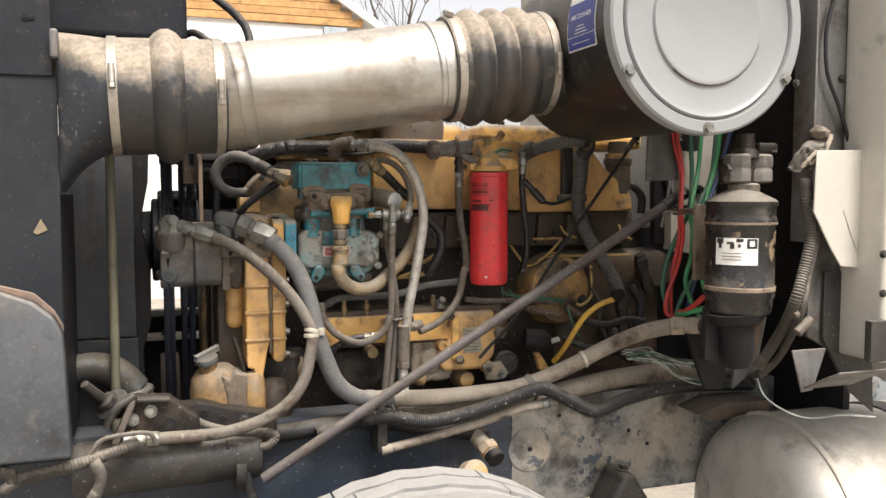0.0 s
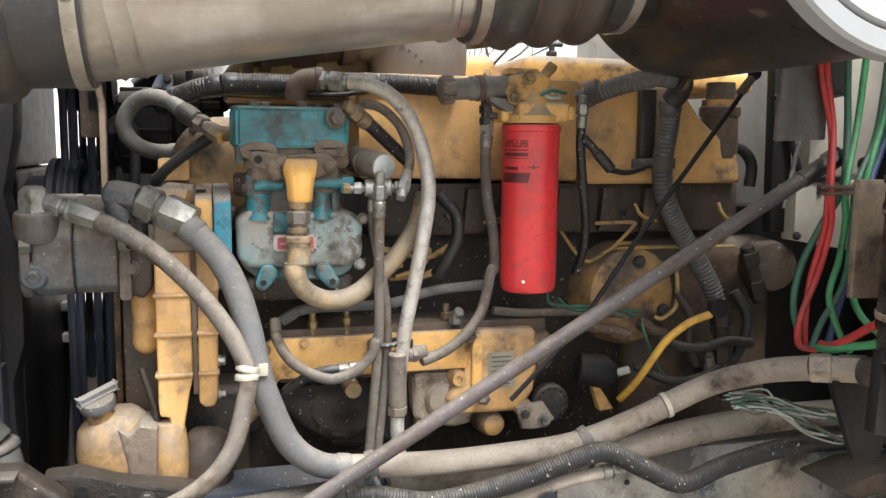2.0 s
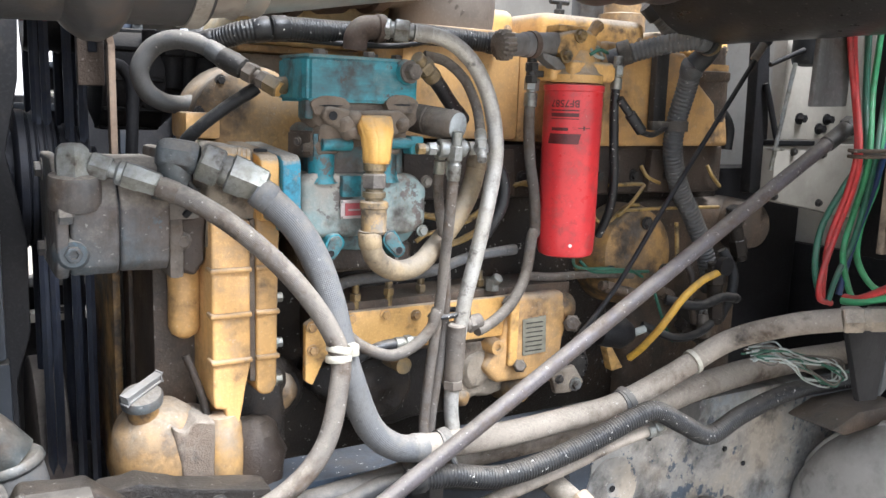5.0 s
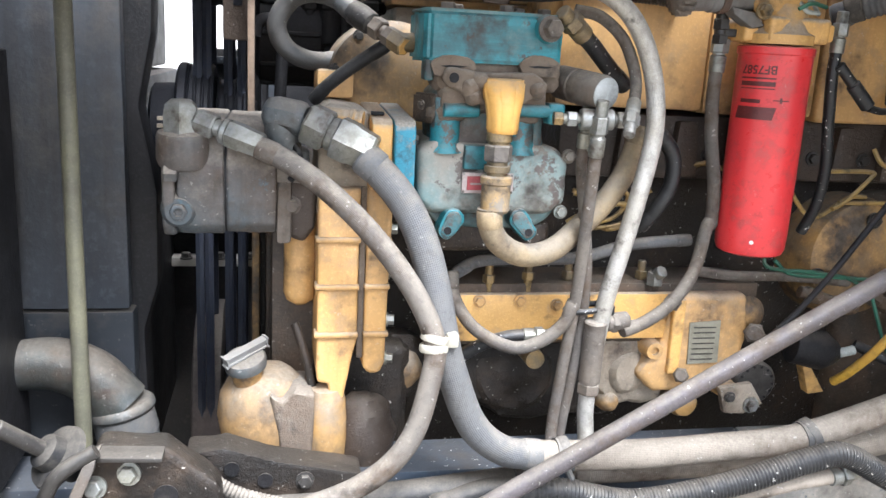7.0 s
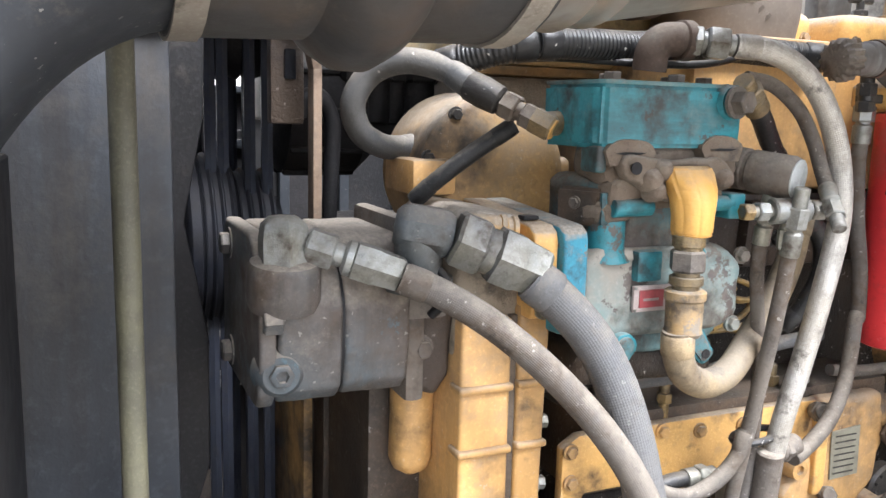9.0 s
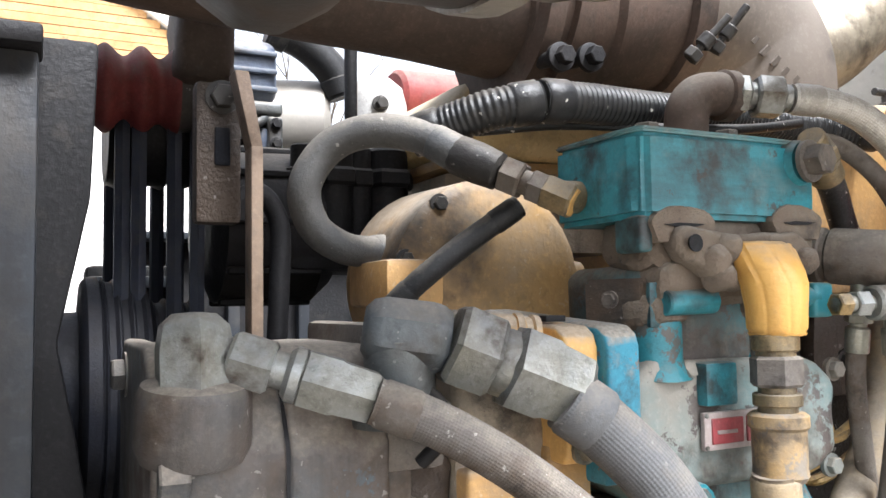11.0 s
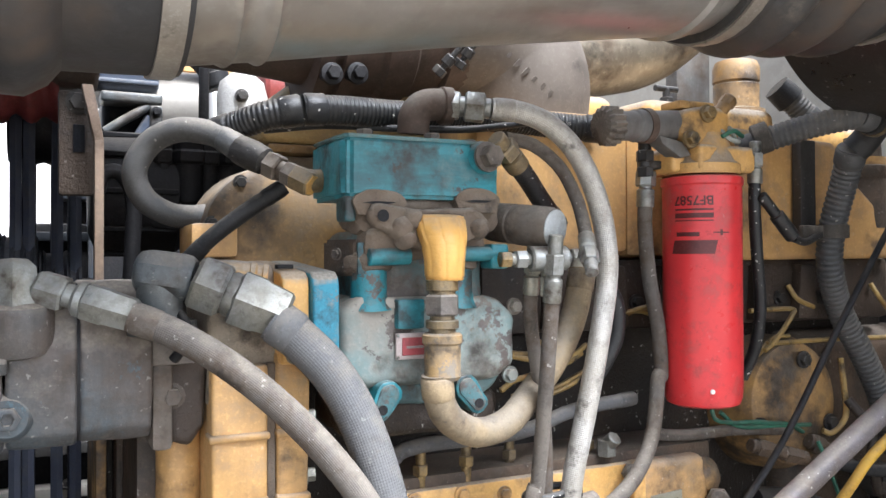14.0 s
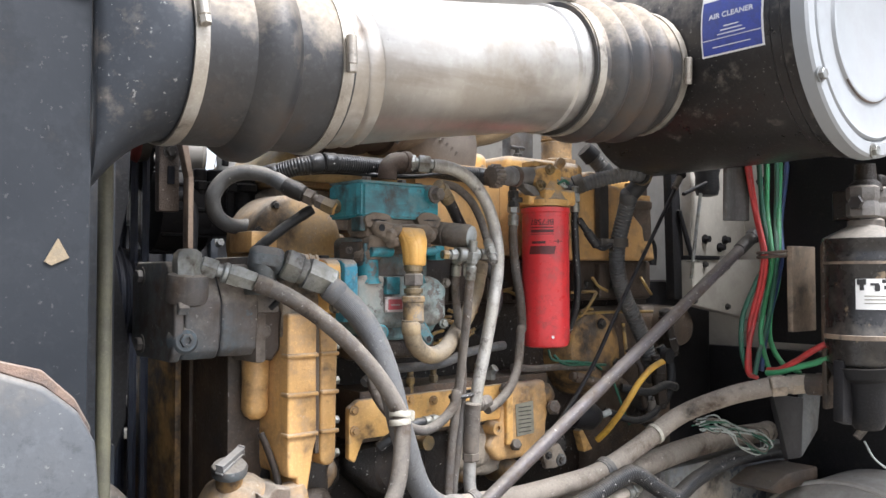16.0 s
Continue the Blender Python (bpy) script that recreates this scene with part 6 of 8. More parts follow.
    for x, z in ((0.354, 1.474), (0.354, 1.453), (0.414, 1.474), (0.414, 1.453)):
        part("rivet", lathe((x, 1.8527, z), (0, -1, 0), [(0, 0.0018), (0.0012, 0.0014), (0.0015, 0)], 8), M_ZINC, tag)
    # yellow intake elbow and couplings
    cx = 0.389
    body = loft([(1.5265, cx, 1.823, 0.0160, 0.0170), (1.529, cx, 1.823, 0.0178, 0.0188), (1.545, cx, 1.823, 0.0182, 0.0196), (1.560, cx, 1.824, 0.0205, 0.0212), (1.569, cx, 1.827, 0.0232, 0.0205), (1.586, cx + 0.002, 1.836, 0.0248, 0.0165), (1.589, cx + 0.002, 1.838, 0.0225, 0.0145)])
    part("intake_elbow", body, M_YELLOW_ELBOW, t, "bright yellow intake elbow with brown dirt", 50)
    ct, yc = 0.386, 1.822
    part("coupling_collar", join(rod((ct, yc, 1.528), (ct, yc, 1.517), 0.0150), rod((ct, yc, 1.518), (ct, yc, 1.513), 0.0125)), M_BRASS, t)
    part("coupling_nut", hexa((ct, yc, 1.514), (ct, yc, 1.494), 0.0168), M_CAST, t)
    part("coupling_ring", join(rod((ct, yc, 1.495), (ct, yc, 1.489), 0.012), rod((ct, yc, 1.490), (ct, yc, 1.482), 0.0155), rod((ct, yc, 1.483), (ct, yc, 1.474), 0.0125)), M_BRASS, t)
    part("lower_elbow", join(lathe((ct, yc, 1.478), (0, 0, -1), [(0, 0.0165), (0.002, 0.0190), (0.009, 0.0190), (0.011, 0.0172), (0.036, 0.0170), (0.040, 0.0178), (0.044, 0.0150)], 24)), M_PEEL, t, "elbow with peeling yellow paint")
    # governor drum and tee
    g0, g1 = Vector((0.484, 1.892, 1.586)), Vector((0.512, 1.823, 1.577))
    d = (g1 - g0).normalized()
    L = (g1 - g0).length
    gv = thing("governor", "dusty silver round governor valve", "valve", g1 - Vector((0, 0, 0.03)))
    part("drum", lathe(g0 - d * 0.01, d, [(0, 0.019), (0.004, 0.0205), (L * 0.45, 0.0212), (L * 0.47, 0.0198), (L * 0.52, 0.0198), (L * 0.54, 0.0212), (L + 0.004, 0.0215), (L + 0.0095, 0.0195), (L + 0.0095, 0.0)], 36), M_CAST, gv)
    part("end_face", lathe(g1 - d * 0.0002, d, [(0, 0.0192), (0.001, 0.0192), (0.0018, 0.018), (0.0012, 0.0)], 36), mat("dull_silver", (0.46, 0.49, 0.50), (0.36, 0.37, 0.35), dust=0.2, rough=0.45, metal=0.3, grime=0.15), gv, "bare silver end face")
    tl, tr = Vector((0.452, 1.829, 1.546)), Vector((0.543, 1.816, 1.548))
    part("tee_bar", join(rod(tl.lerp(tr, 0.34), tl.lerp(tr, 0.78), 0.0125), rod(tl, tr.lerp(tl, 0.1), 0.006)), M_ZINC, gv)
    for u0, u1, rr in ((0.0, 0.12, 0.0085), (0.17, 0.30, 0.0095), (0.82, 0.98, 0.0105)):
        part("union_nut", hexa(tl.lerp(tr, u0), tl.lerp(tr, u1), rr), M_ZINC if u0 else M_BRASS, gv)
    m = tl.lerp(tr, 0.56)
    part("tee_stem", join(rod(m, m - Vector((0, 0, 0.03)), 0.007), hexa(m - Vector((0, 0, 0.018)), m - Vector((0, 0, 0.038)), 0.009)), M_ZINC, gv)


compressor()


def fuel_filter():
    top = Vector((0.772, 1.897, 1.645))
    bot = 1.370
    r = 0.0468
    t = thing("fuel_filter", "bright red spin-on fuel filter, printed upside down", "filter", (top.x, top.y, bot))
    L = top.z - bot
    part("canister", lathe((top.x, top.y, bot), (0, 0, 1), [(0.006, 0.0), (0.006, 0.018), (0.001, 0.03), (0.0, 0.036), (0.003, r - 0.004), (0.010, r - 0.001), (0.03, r), (L - 0.02, r), (L - 0.012, r + 0.0), (L - 0.010, r + 0.0018), (L - 0.002, r + 0.0018), (L, r - 0.002), (L, 0.02)], 56), M_RED, t)

    def put(bm, cx_an, z, name, m, flip=True, lift=0.0004):
        for v in bm.verts:
            x, y = (-v.co.x, -v.co.y) if flip else (v.co.x, v.co.y)
            an = cx_an + x / r
            rr = r + lift + v.co.z
            v.co = (top.x + rr * math.sin(an), top.y - rr * math.cos(an), z + y)
        return part(name, bm, m, t)

    def bar(w, h):
        bm = bmesh.new()
        n = 8
        a = [bm.verts.new((-w / 2 + w * i / n, -h / 2, 0)) for i in range(n + 1)]
        b = [bm.verts.new((-w / 2 + w * i / n, h / 2, 0)) for i in range(n + 1)]
        c = [bm.verts.new((-w / 2 + w * i / n, -h / 2, -0.0003)) for i in range(n + 1)]
        e = [bm.verts.new((-w / 2 + w * i / n, h / 2, -0.0003)) for i in range(n + 1)]
        for A, B in ((a, b), (c, e)):
            for i in range(n):
                bm.faces.new((A[i], A[i + 1], B[i + 1], B[i]))
        return bm
    A0 = -0.95
    put(text_mesh("BF7587", 0.0155, 0.0003), A0, 1.615, "print_word", M_INK_RED)
    put(bar(0.046, 0.0022), A0, 1.604, "print_bar", M_INK_RED)
    put(bar(0.046, 0.0058), A0, 1.597, "print_bar", M_INK_RED)
    put(bar(0.046, 0.0014), A0, 1.591, "print_bar", M_INK_RED)
    put(bar(0.028, 0.005), A0 - 0.15, 1.575, "print_bar", M_INK_RED)
    lg = bar(0.052, 0.016)
    for v in lg.verts:
        v.co.x += 0.25 * v.co.y
    put(lg, A0, 1.560, "print_logo", M_INK_RED)
    put(bar(0.020, 0.0015), -0.26, 1.577, "print_bar", M_INK_RED)
    put(bar(0.003, 0.007), -0.26, 1.577, "print_bar", M_INK_RED)
    part("paint_spot", lathe((top.x - r * 0.50, top.y - r * 0.88, 1.392), (-0.5, -0.87, 0), [(0, 0.003), (0.001, 0.0025), (0.001, 0)], 12), M_LABEL, t)
    # head casting with plunger knob and brass cap
    h = thing("priming_pump", "yellow cast filter head with priming pump", "filter head", top)
    z = top.z
    part("base", lathe((top.x, top.y, z + 0.002), (0, 0, 1), [(0, 0.03), (0, 0.045), (0.012, 0.046), (0.016, 0.040), (0.035, 0.034), (0.05, 0.028), (0.05, 0.0)], 36), M_YELLOW_CLEAN, h)
    part("bracket", prism([(top.x - 0.055, z + 0.004), (top.x + 0.058, z + 0.004), (top.x + 0.06, z + 0.028), (top.x + 0.03, z + 0.032), (top.x + 0.02, z + 0.075), (top.x - 0.012, z + 0.08), (top.x - 0.02, z + 0.04), (top.x - 0.055, z + 0.03)], 1.885, 1.95, 0.006, 3), M_YELLOW_CLEAN, h)
    k0, k1 = Vector((0.631, 1.885, 1.697)), Vector((0.757, 1.895, 1.707))
    d = (k1 - k0).normalized()
    kr = 0.0215
    part("pump_barrel", lathe(k0, d, [(0.0, 0.0), (0.0, 0.017), (0.03, 0.017), (0.032, 0.019), (0.045, 0.019), (0.048, 0.0175), ((k1 - k0).length, 0.019), ((k1 - k0).length + 0.02, 0.014)], 28), M_GREYSHEET, h, "grey priming pump barrel")
    star = lathe(k0 + d * 0.004, -d, [(0, 0.018), (0.002, kr), (0.018, kr), (0.022, kr * 0.8), (0.022, 0.0)], 96)
    c0 = k0
    for v in star.verts:
        q = v.co - c0
        ax = d * q.dot(d)
        rad = q - ax
        if rad.length > kr * 0.9:
            s, u = d.orthogonal().normalized(), d.cross(d.orthogonal()).normalized()
            an = math.atan2(rad.dot(u), rad.dot(s))
            v.co = c0 + ax + rad * (1 + 0.07 * math.cos(16 * an))
    part("knob", star, M_CAST, h, "scalloped black knob")
    part("valve_body", prism([(0.732, 1.680), (0.789, 1.683), (0.797, 1.713), (0.790, 1.727), (0.759, 1.728), (0.725, 1.722), (0.716, 1.696)], 1.872, 1.905, 0.008, 3), M_YELLOW_CLEAN, h)
    part("bleed_stub", join(rod((0.781, 1.882, 1.716), (0.800, 1.876, 1.742), 0.0085, 16), hexa((0.793, 1.879, 1.731), (0.799, 1.877, 1.740), 0.0105)), M_YELLOW_SOILED, h)
    for p in ((0.757, 1.870, 1.718), (0.731, 1.870, 1.686)):
        bolt(h, p, (0, -1, 0.1), 0.008, 0.009, M_BRASS)
    part("front_block", box(top.x - 0.034, top.x + 0.052, 1.862, 1.905, z + 0.004, z + 0.036, 0.007, 3), M_YELLOW_CLEAN, h)
    part("top_cap", box(0.724, 0.778, 1.880, 1.915, 1.724, 1.734, 0.003), M_YELLOW_CLEAN, h)
    part("barrel_ring", lathe(k0.lerp(k1, 0.34), d, [(0, 0.018), (0.0, 0.0205), (0.010, 0.0205), (0.010, 0.018)], 28), M_RUST, h)
    part("barrel_arm", prism([(0.690, 1.690), (0.725, 1.684), (0.740, 1.668), (0.722, 1.664), (0.694, 1.680)], 1.876, 1.90, 0.004), M_GREYSHEET, h)
    part("side_lug", box(top.x + 0.045, top.x + 0.066, 1.875, 1.9, z + 0.008, z + 0.03, 0.004), M_YELLOW_CLEAN, h)
    o = thing("oil_breather", "yellow round oil breather on the valve cover", "breather", (1.172, 2.24, 1.79))
    c = Vector((1.172, 2.24, 1.800))
    hh = 0.091
    part("cap", lathe(c, (0, 0, 1), [(-0.03, 0.05), (hh * 0.12, 0.05), (hh * 0.15, 0.040), (hh * 0.62, 0.040), (hh * 0.64, 0.037), (hh * 0.67, 0.037), (hh * 0.69, 0.041), (hh * 0.95, 0.041), (hh * 1.08, 0.036), (hh * 1.12, 0.025), (hh * 1.12, 0.0)], 36), M_YELLOW_SOILED, o)


fuel_filter()


def turbo():
    """Brown charge-air casting over the engine, its clamps, and the silver pipe."""
    t = thing("turbo_elbow", "brown cast turbo elbow with hose clamps", "turbocharger", (0.5, 2.05, 1.74))
    a, b = Vector((0.311, 2.060, 1.816)), Vector((0.524, 2.060, 1.842))
    r = 0.085
    part("barrel", lathe(a, b - a, [(0.0, r * 0.5), (0.004, r * 0.86), (0.02, r * 0.97), (0.04, r), (0.08, r), (0.085, r + 0.006), (0.12, r + 0.006), (0.125, r), ((b - a).length * 0.75, r), ((b - a).length * 0.76, r + 0.008), ((b - a).length * 0.86, r + 0.008), ((b - a).length * 0.87, r), ((b - a).length, r)], 48), M_RUST, t)
    part("charge_pipe", tube([a + Vector((0.03, 0, 0)), (0.268, 2.060, 1.824), (0.213, 2.060, 1.828), (0.076, 2.060, 1.836), (-0.08, 2.060, 1.850), (-0.28, 2.060, 1.862)], 0.067, 32), M_RUST, t, "brown charge-air pipe")
    pts = [b - Vector((0.03, 0, 0)), b + Vector((0.03, 0, -0.003)), b + Vector((0.075, 0.0, -0.03)), b + Vector((0.095, 0.0, -0.075)), b + Vector((0.095, 0.02, -0.14))]
    part("bend", tube(pts, r * 1.02, 36), M_TURBO, t, "grey-brown cast elbow with raised print")
    axis = b + Vector((0.070, 0.0, -0.028))
    marks = None
    for k in range(9):
        q = Vector((0.534, 1.97, 1.797)).lerp(Vector((0.580, 1.955, 1.752)), k / 8)
        out = (q - axis).normalized()
        along = Vector((0.046, -0.015, -0.045)).normalized()
        over = out.cross(along).normalized()
        m = bmesh.new()
        bmesh.ops.create_cube(m, size=1)
        for v in m.verts:
            v.co = axis + out * (r * 1.02 + 0.001) + along * ((k - 4) * 0.0078) + along * v.co.x * 0.0042 + over * v.co.y * (0.010 if k % 3 else 0.007) + out * v.co.z * 0.004
        marks = m if marks is None else join(marks, m)
    part("raised_print", marks, M_TURBO, t)
    for p in (Vector((0.328, 1.972, 1.746)), Vector((0.357, 1.972, 1.749))):
        part("clamp_bolt", join(rod(p + Vector((0, 0.03, 0.004)), p - Vector((0, 0.01, 0)), 0.0065), lathe(p + Vector((0, 0.004, 0)), (0, -1, 0), [(0, 0.012), (0.005, 0.012), (0.006, 0.009)], 20), hexa(p - Vector((0, 0.0, 0)), p - Vector((0, 0.011, 0)), 0.0078)), M_BLACK, t)
        x = p.x
        part("band", lathe((x - 0.008, a.y + 0.0, a.z + (b.z - a.z) * (x - a.x) / (b.x - a.x)), (1, 0, 0), [(0, r + 0.001), (0, r + 0.0085), (0.016, r + 0.0085), (0.016, r + 0.001)], 40), M_RUST, t)
    for q0, q1 in (((0.441, 1.950, 1.751), (0.467, 1.930, 1.785)), ((0.467, 1.950, 1.761), (0.488, 1.930, 1.797))):
        part("spring_bolt", join(rod(q0, q1, 0.0035), hexa(q0, Vector(q0).lerp(Vector(q1), 0.2), 0.008), rod(Vector(q0).lerp(Vector(q1), 0.3), Vector(q0).lerp(Vector(q1), 0.55), 0.007)), M_DARKSTEEL, t)
    p = thing("exhaust_pipe", "stained silver exhaust pipe rising behind the engine", "pipe", (0.903, 2.350, 1.840))
    part("pipe", tube([(0.70, 2.30, 1.872), (0.826, 2.30, 1.886), (0.991, 2.30, 1.920), (1.104, 2.30, 1.990), (1.234, 2.31, 2.06), (1.40, 2.32, 2.148), (1.58, 2.33, 2.243)], 0.072, 32), mat("stained_pipe", (0.42, 0.37, 0.28), (0.17, 0.14, 0.105), dust=0.3, grime=0.2, rough=0.36, metal=0.7, scale=9, soil=0.8), p)
    # yellow round gear housing left of the compressor
    g = thing("gear_housing", "round yellow front gear housing", "gear case", (0.254, 2.020, 1.543))
    c = Vector((0.286, 2.020, 1.567))
    part("drum", lathe(c - Vector((0, 0, 0.0)), (0, 1, 0), [(-0.005, 0.0), (-0.005, 0.075), (0.0, 0.085), (0.10, 0.088), (0.11, 0.08)], 44), M_YELLOW_SOILED, g)
    part("ear", box(0.185, 0.233, 1.995, 2.08, 1.549, 1.585, 0.006), M_YELLOW, g)
    part("web", box(c.x - 0.02, c.x + 0.10, 2.022, 2.1, c.z - 0.1, c.z + 0.02, 0.012, 3), M_YELLOW_SOILED, g)
    for an in (2.2, 2.9, 3.6):
        bolt(g, c + Vector((0.078 * math.cos(an), -0.002, 0.078 * math.sin(an))), (0, -1, 0), 0.006, 0.006, M_DARKSTEEL)


turbo()


def accessories():
    """What stands behind and left of the compressor: alternator bracket, block, white canister, red hose."""
    b = thing("alternator_bracket", "slotted black bracket with rusty strap", "bracket", (0.102, 2.050, 1.622))
    x0, x1 = 0.063, 0.098
    z0, z1 = 1.616, 1.727
    # dark plate, its colour deepened for the shade it stands in
    pl = part("plate", box(x0, x1, 2.08, 2.10, z0, z1, 0.004), M_DARK_BROWN, b)
    part("slot", box(x0 + 0.014, x0 + 0.026, 2.0775, 2.0815, z0 + 0.045, z0 + 0.075, 0.002), M_FAN, pl)
    bolt(pl, (x0 + 0.02, 2.08, z1 - 0.012), (0, -1, 0), 0.010, 0.009, M_DARKSTEEL)
    part("strap", join(box(0.0965, 0.1055, 2.040, 2.062, 1.470, 1.671, 0.0015), prism([(0.0965, 1.670), (0.1055, 1.670), (0.095, 1.727), (0.084, 1.727)], 2.040, 2.062, 0.0015)), M_STRAP, b, "bare rusty strap")
    part("upper_mount", roughen(box(0.059, 0.107, 2.14, 2.22, 1.747, 1.852, 0.012, 3), 0.004, 40), M_RUST, b, "rusty cast upper mount")
    a = thing("alternator", "dark alternator body behind the belts", "alternator", (0.16, 2.3, 1.45))
    part("body", lathe((0.10, 2.26, 1.63), (1, 0, 0), [(0, 0.05), (0.01, 0.075), (0.1, 0.078), (0.12, 0.06), (0.12, 0)], 36), M_BLACK, a)
    for k in range(10):
        an = 2 * math.pi * k / 10
        part("fin", box(0.11, 0.20, 2.26 + 0.078 * math.cos(an) - 0.003, 2.26 + 0.078 * math.cos(an) + 0.003, 1.63 + 0.078 * math.sin(an) - 0.004, 1.63 + 0.078 * math.sin(an) + 0.004, 0.002, 1), M_BLACK, a)
    th = thing("thermostat_stack", "stack of fittings behind the gear housing, black for deep shade", "housing", (0.243, 2.200, 1.626))
    # black steel paints the deep shade behind the gear housing
    for x, rr in ((0.183, 0.012), (0.214, 0.02), (0.238, 0.015), (0.269, 0.022)):
        p = Vector((x, 2.200, 1.616))
        part("stub", join(rod(p, p + Vector((0, 0, 0.09)), rr), hexa(p + Vector((0, 0, 0.05)), p + Vector((0, 0, 0.068)), rr * 1.35)), M_BLACK, th)
    part("manifold", box(0.166, 0.276, 2.19, 2.3, 1.584, 1.626, 0.01), M_BLACK, th)
    w = thing("coolant_bottle", "white rounded casting behind the turbo", "bottle", (0.305, 2.300, 1.743))
    c = Vector((0.306, 2.320, 1.787)) - Vector((0, 0, 0.016))
    part("body", lathe(c - Vector((0, 0, 0.06)), (0, 0, 1), [(0, 0.02), (0.0, 0.034), (0.07, 0.036), (0.090, 0.031), (0.102, 0.017), (0.106, 0)], 32), M_WHITE, w)
    bolt(w, Vector((0.298, 2.285, 1.780)) - Vector((0, 0, 0.004)), (0, -1, 0), 0.007, 0.008, M_DARKSTEEL)
    part("neck", rod(c + Vector((0.03, 0.02, 0.03)), c + Vector((0.12, 0.03, 0.035)), 0.032), M_REDHOSE, w, "red rubber sleeve")
    part("pipe", rod(c + Vector((-0.03, 0.08, 0.0)), c + Vector((-0.17, 0.12, 0.0)), 0.055), M_ALU, w)
    ur = thing("upright_stay", "thin dark upright stay behind the ring hose", "rod", (0.232, 2.200, 1.716))
    part("stay", rod((0.232, 2.200, 1.716), (0.233, 2.200, 1.863), 0.0065), M_BLACK, ur)
    far = thing("far_engine_side", "yellow rocker cover behind the compressor, paled by painted skylight", "cover", (0.429, 2.300, 1.732))
    # cover's pale tone is skylight put into its paint, over real dust
    part("cover", roughen(prism([(0.282, 1.690), (0.292, 1.736), (0.330, 1.772), (0.400, 1.789), (0.600, 1.792), (0.600, 1.690)], 2.11, 2.40, 0.022, 4), 0.003, 20, 1), M_COVER, far)
    part("cover_lip", box(0.295, 0.605, 2.122, 2.41, 1.678, 1.6895, 0.004), M_YELLOW_SOILED, far)
    part("rocker_base", box(0.305, 0.598, 2.14, 2.39, 1.60, 1.677, 0.006), M_CAST_PALE, far, "dust-caked tan rocker base")
    r = thing("red_coolant_hose", "red ribbed silicone hose by the radiator", "hose", (-0.1, 2.25, 1.72))
    prof = []
    for i in range(81):
        prof.append((0.15 * i / 80, 0.034 + 0.005 * math.cos(2 * math.pi * i / 16)))
    part("hose", lathe((-0.085, 2.2, 1.742), (1, 0, 0.02), prof, 36), M_REDHOSE, r)
    part("cuff", lathe((0.062, 2.2, 1.745), (1, 0, 0), [(0, 0.030), (0.0, 0.036), (0.022, 0.034), (0.024, 0.028)], 32), M_DARKSTEEL, r, "dark metal end cuff")
    clamp_ring(r, (-0.078, 2.2, 1.742), (1, 0, 0), 0.045)
    bl = thing("blue_valve_block", "dark blue far-side valve block with bolts", "valve block", (0.221, 2.400, 1.716))
    part("body", box(0.104, 0.196, 2.335, 2.50, 1.778, 1.850, 0.018, 4), M_NAVY, bl)
    for z in (1.792, 1.812, 1.832):
        part("rib", box(0.108, 0.193, 2.329, 2.345, z - 0.003, z + 0.003, 0.002), M_NAVY, bl)
    part("core", box(0.122, 0.186, 2.37, 2.50, 1.615, 1.777, 0.010, 3), M_BLACK, bl)
    part("top_rail", box(0.118, 0.198, 2.325, 2.37, 1.762, 1.777, 0.005, 3), M_ELBOW, bl, "pale blue-grey cast rail")
    part("side_rail", box(0.181, 0.198, 2.325, 2.37, 1.612, 1.761, 0.005, 3), M_ELBOW, bl)
    part("foot_rail", box(0.122, 0.180, 2.325, 2.37, 1.612, 1.628, 0.004, 3), M_ELBOW, bl)
    part("cross_rib", tube([(0.124, 2.335, 1.722), (0.150, 2.332, 1.740), (0.186, 2.335, 1.764)], 0.0065, 10), M_ELBOW, bl)
    part("window_arm", tube([(0.186, 2.340, 1.745), (0.165, 2.345, 1.70), (0.160, 2.345, 1.64)], 0.011, 10), M_NAVY, bl)
    for z in (1.630, 1.655, 1.680, 1.705, 1.730, 1.752):
        bolt(bl, (0.1895, 2.325, z), (0, -1, 0), 0.0052, 0.006, M_BLACK)


accessories()


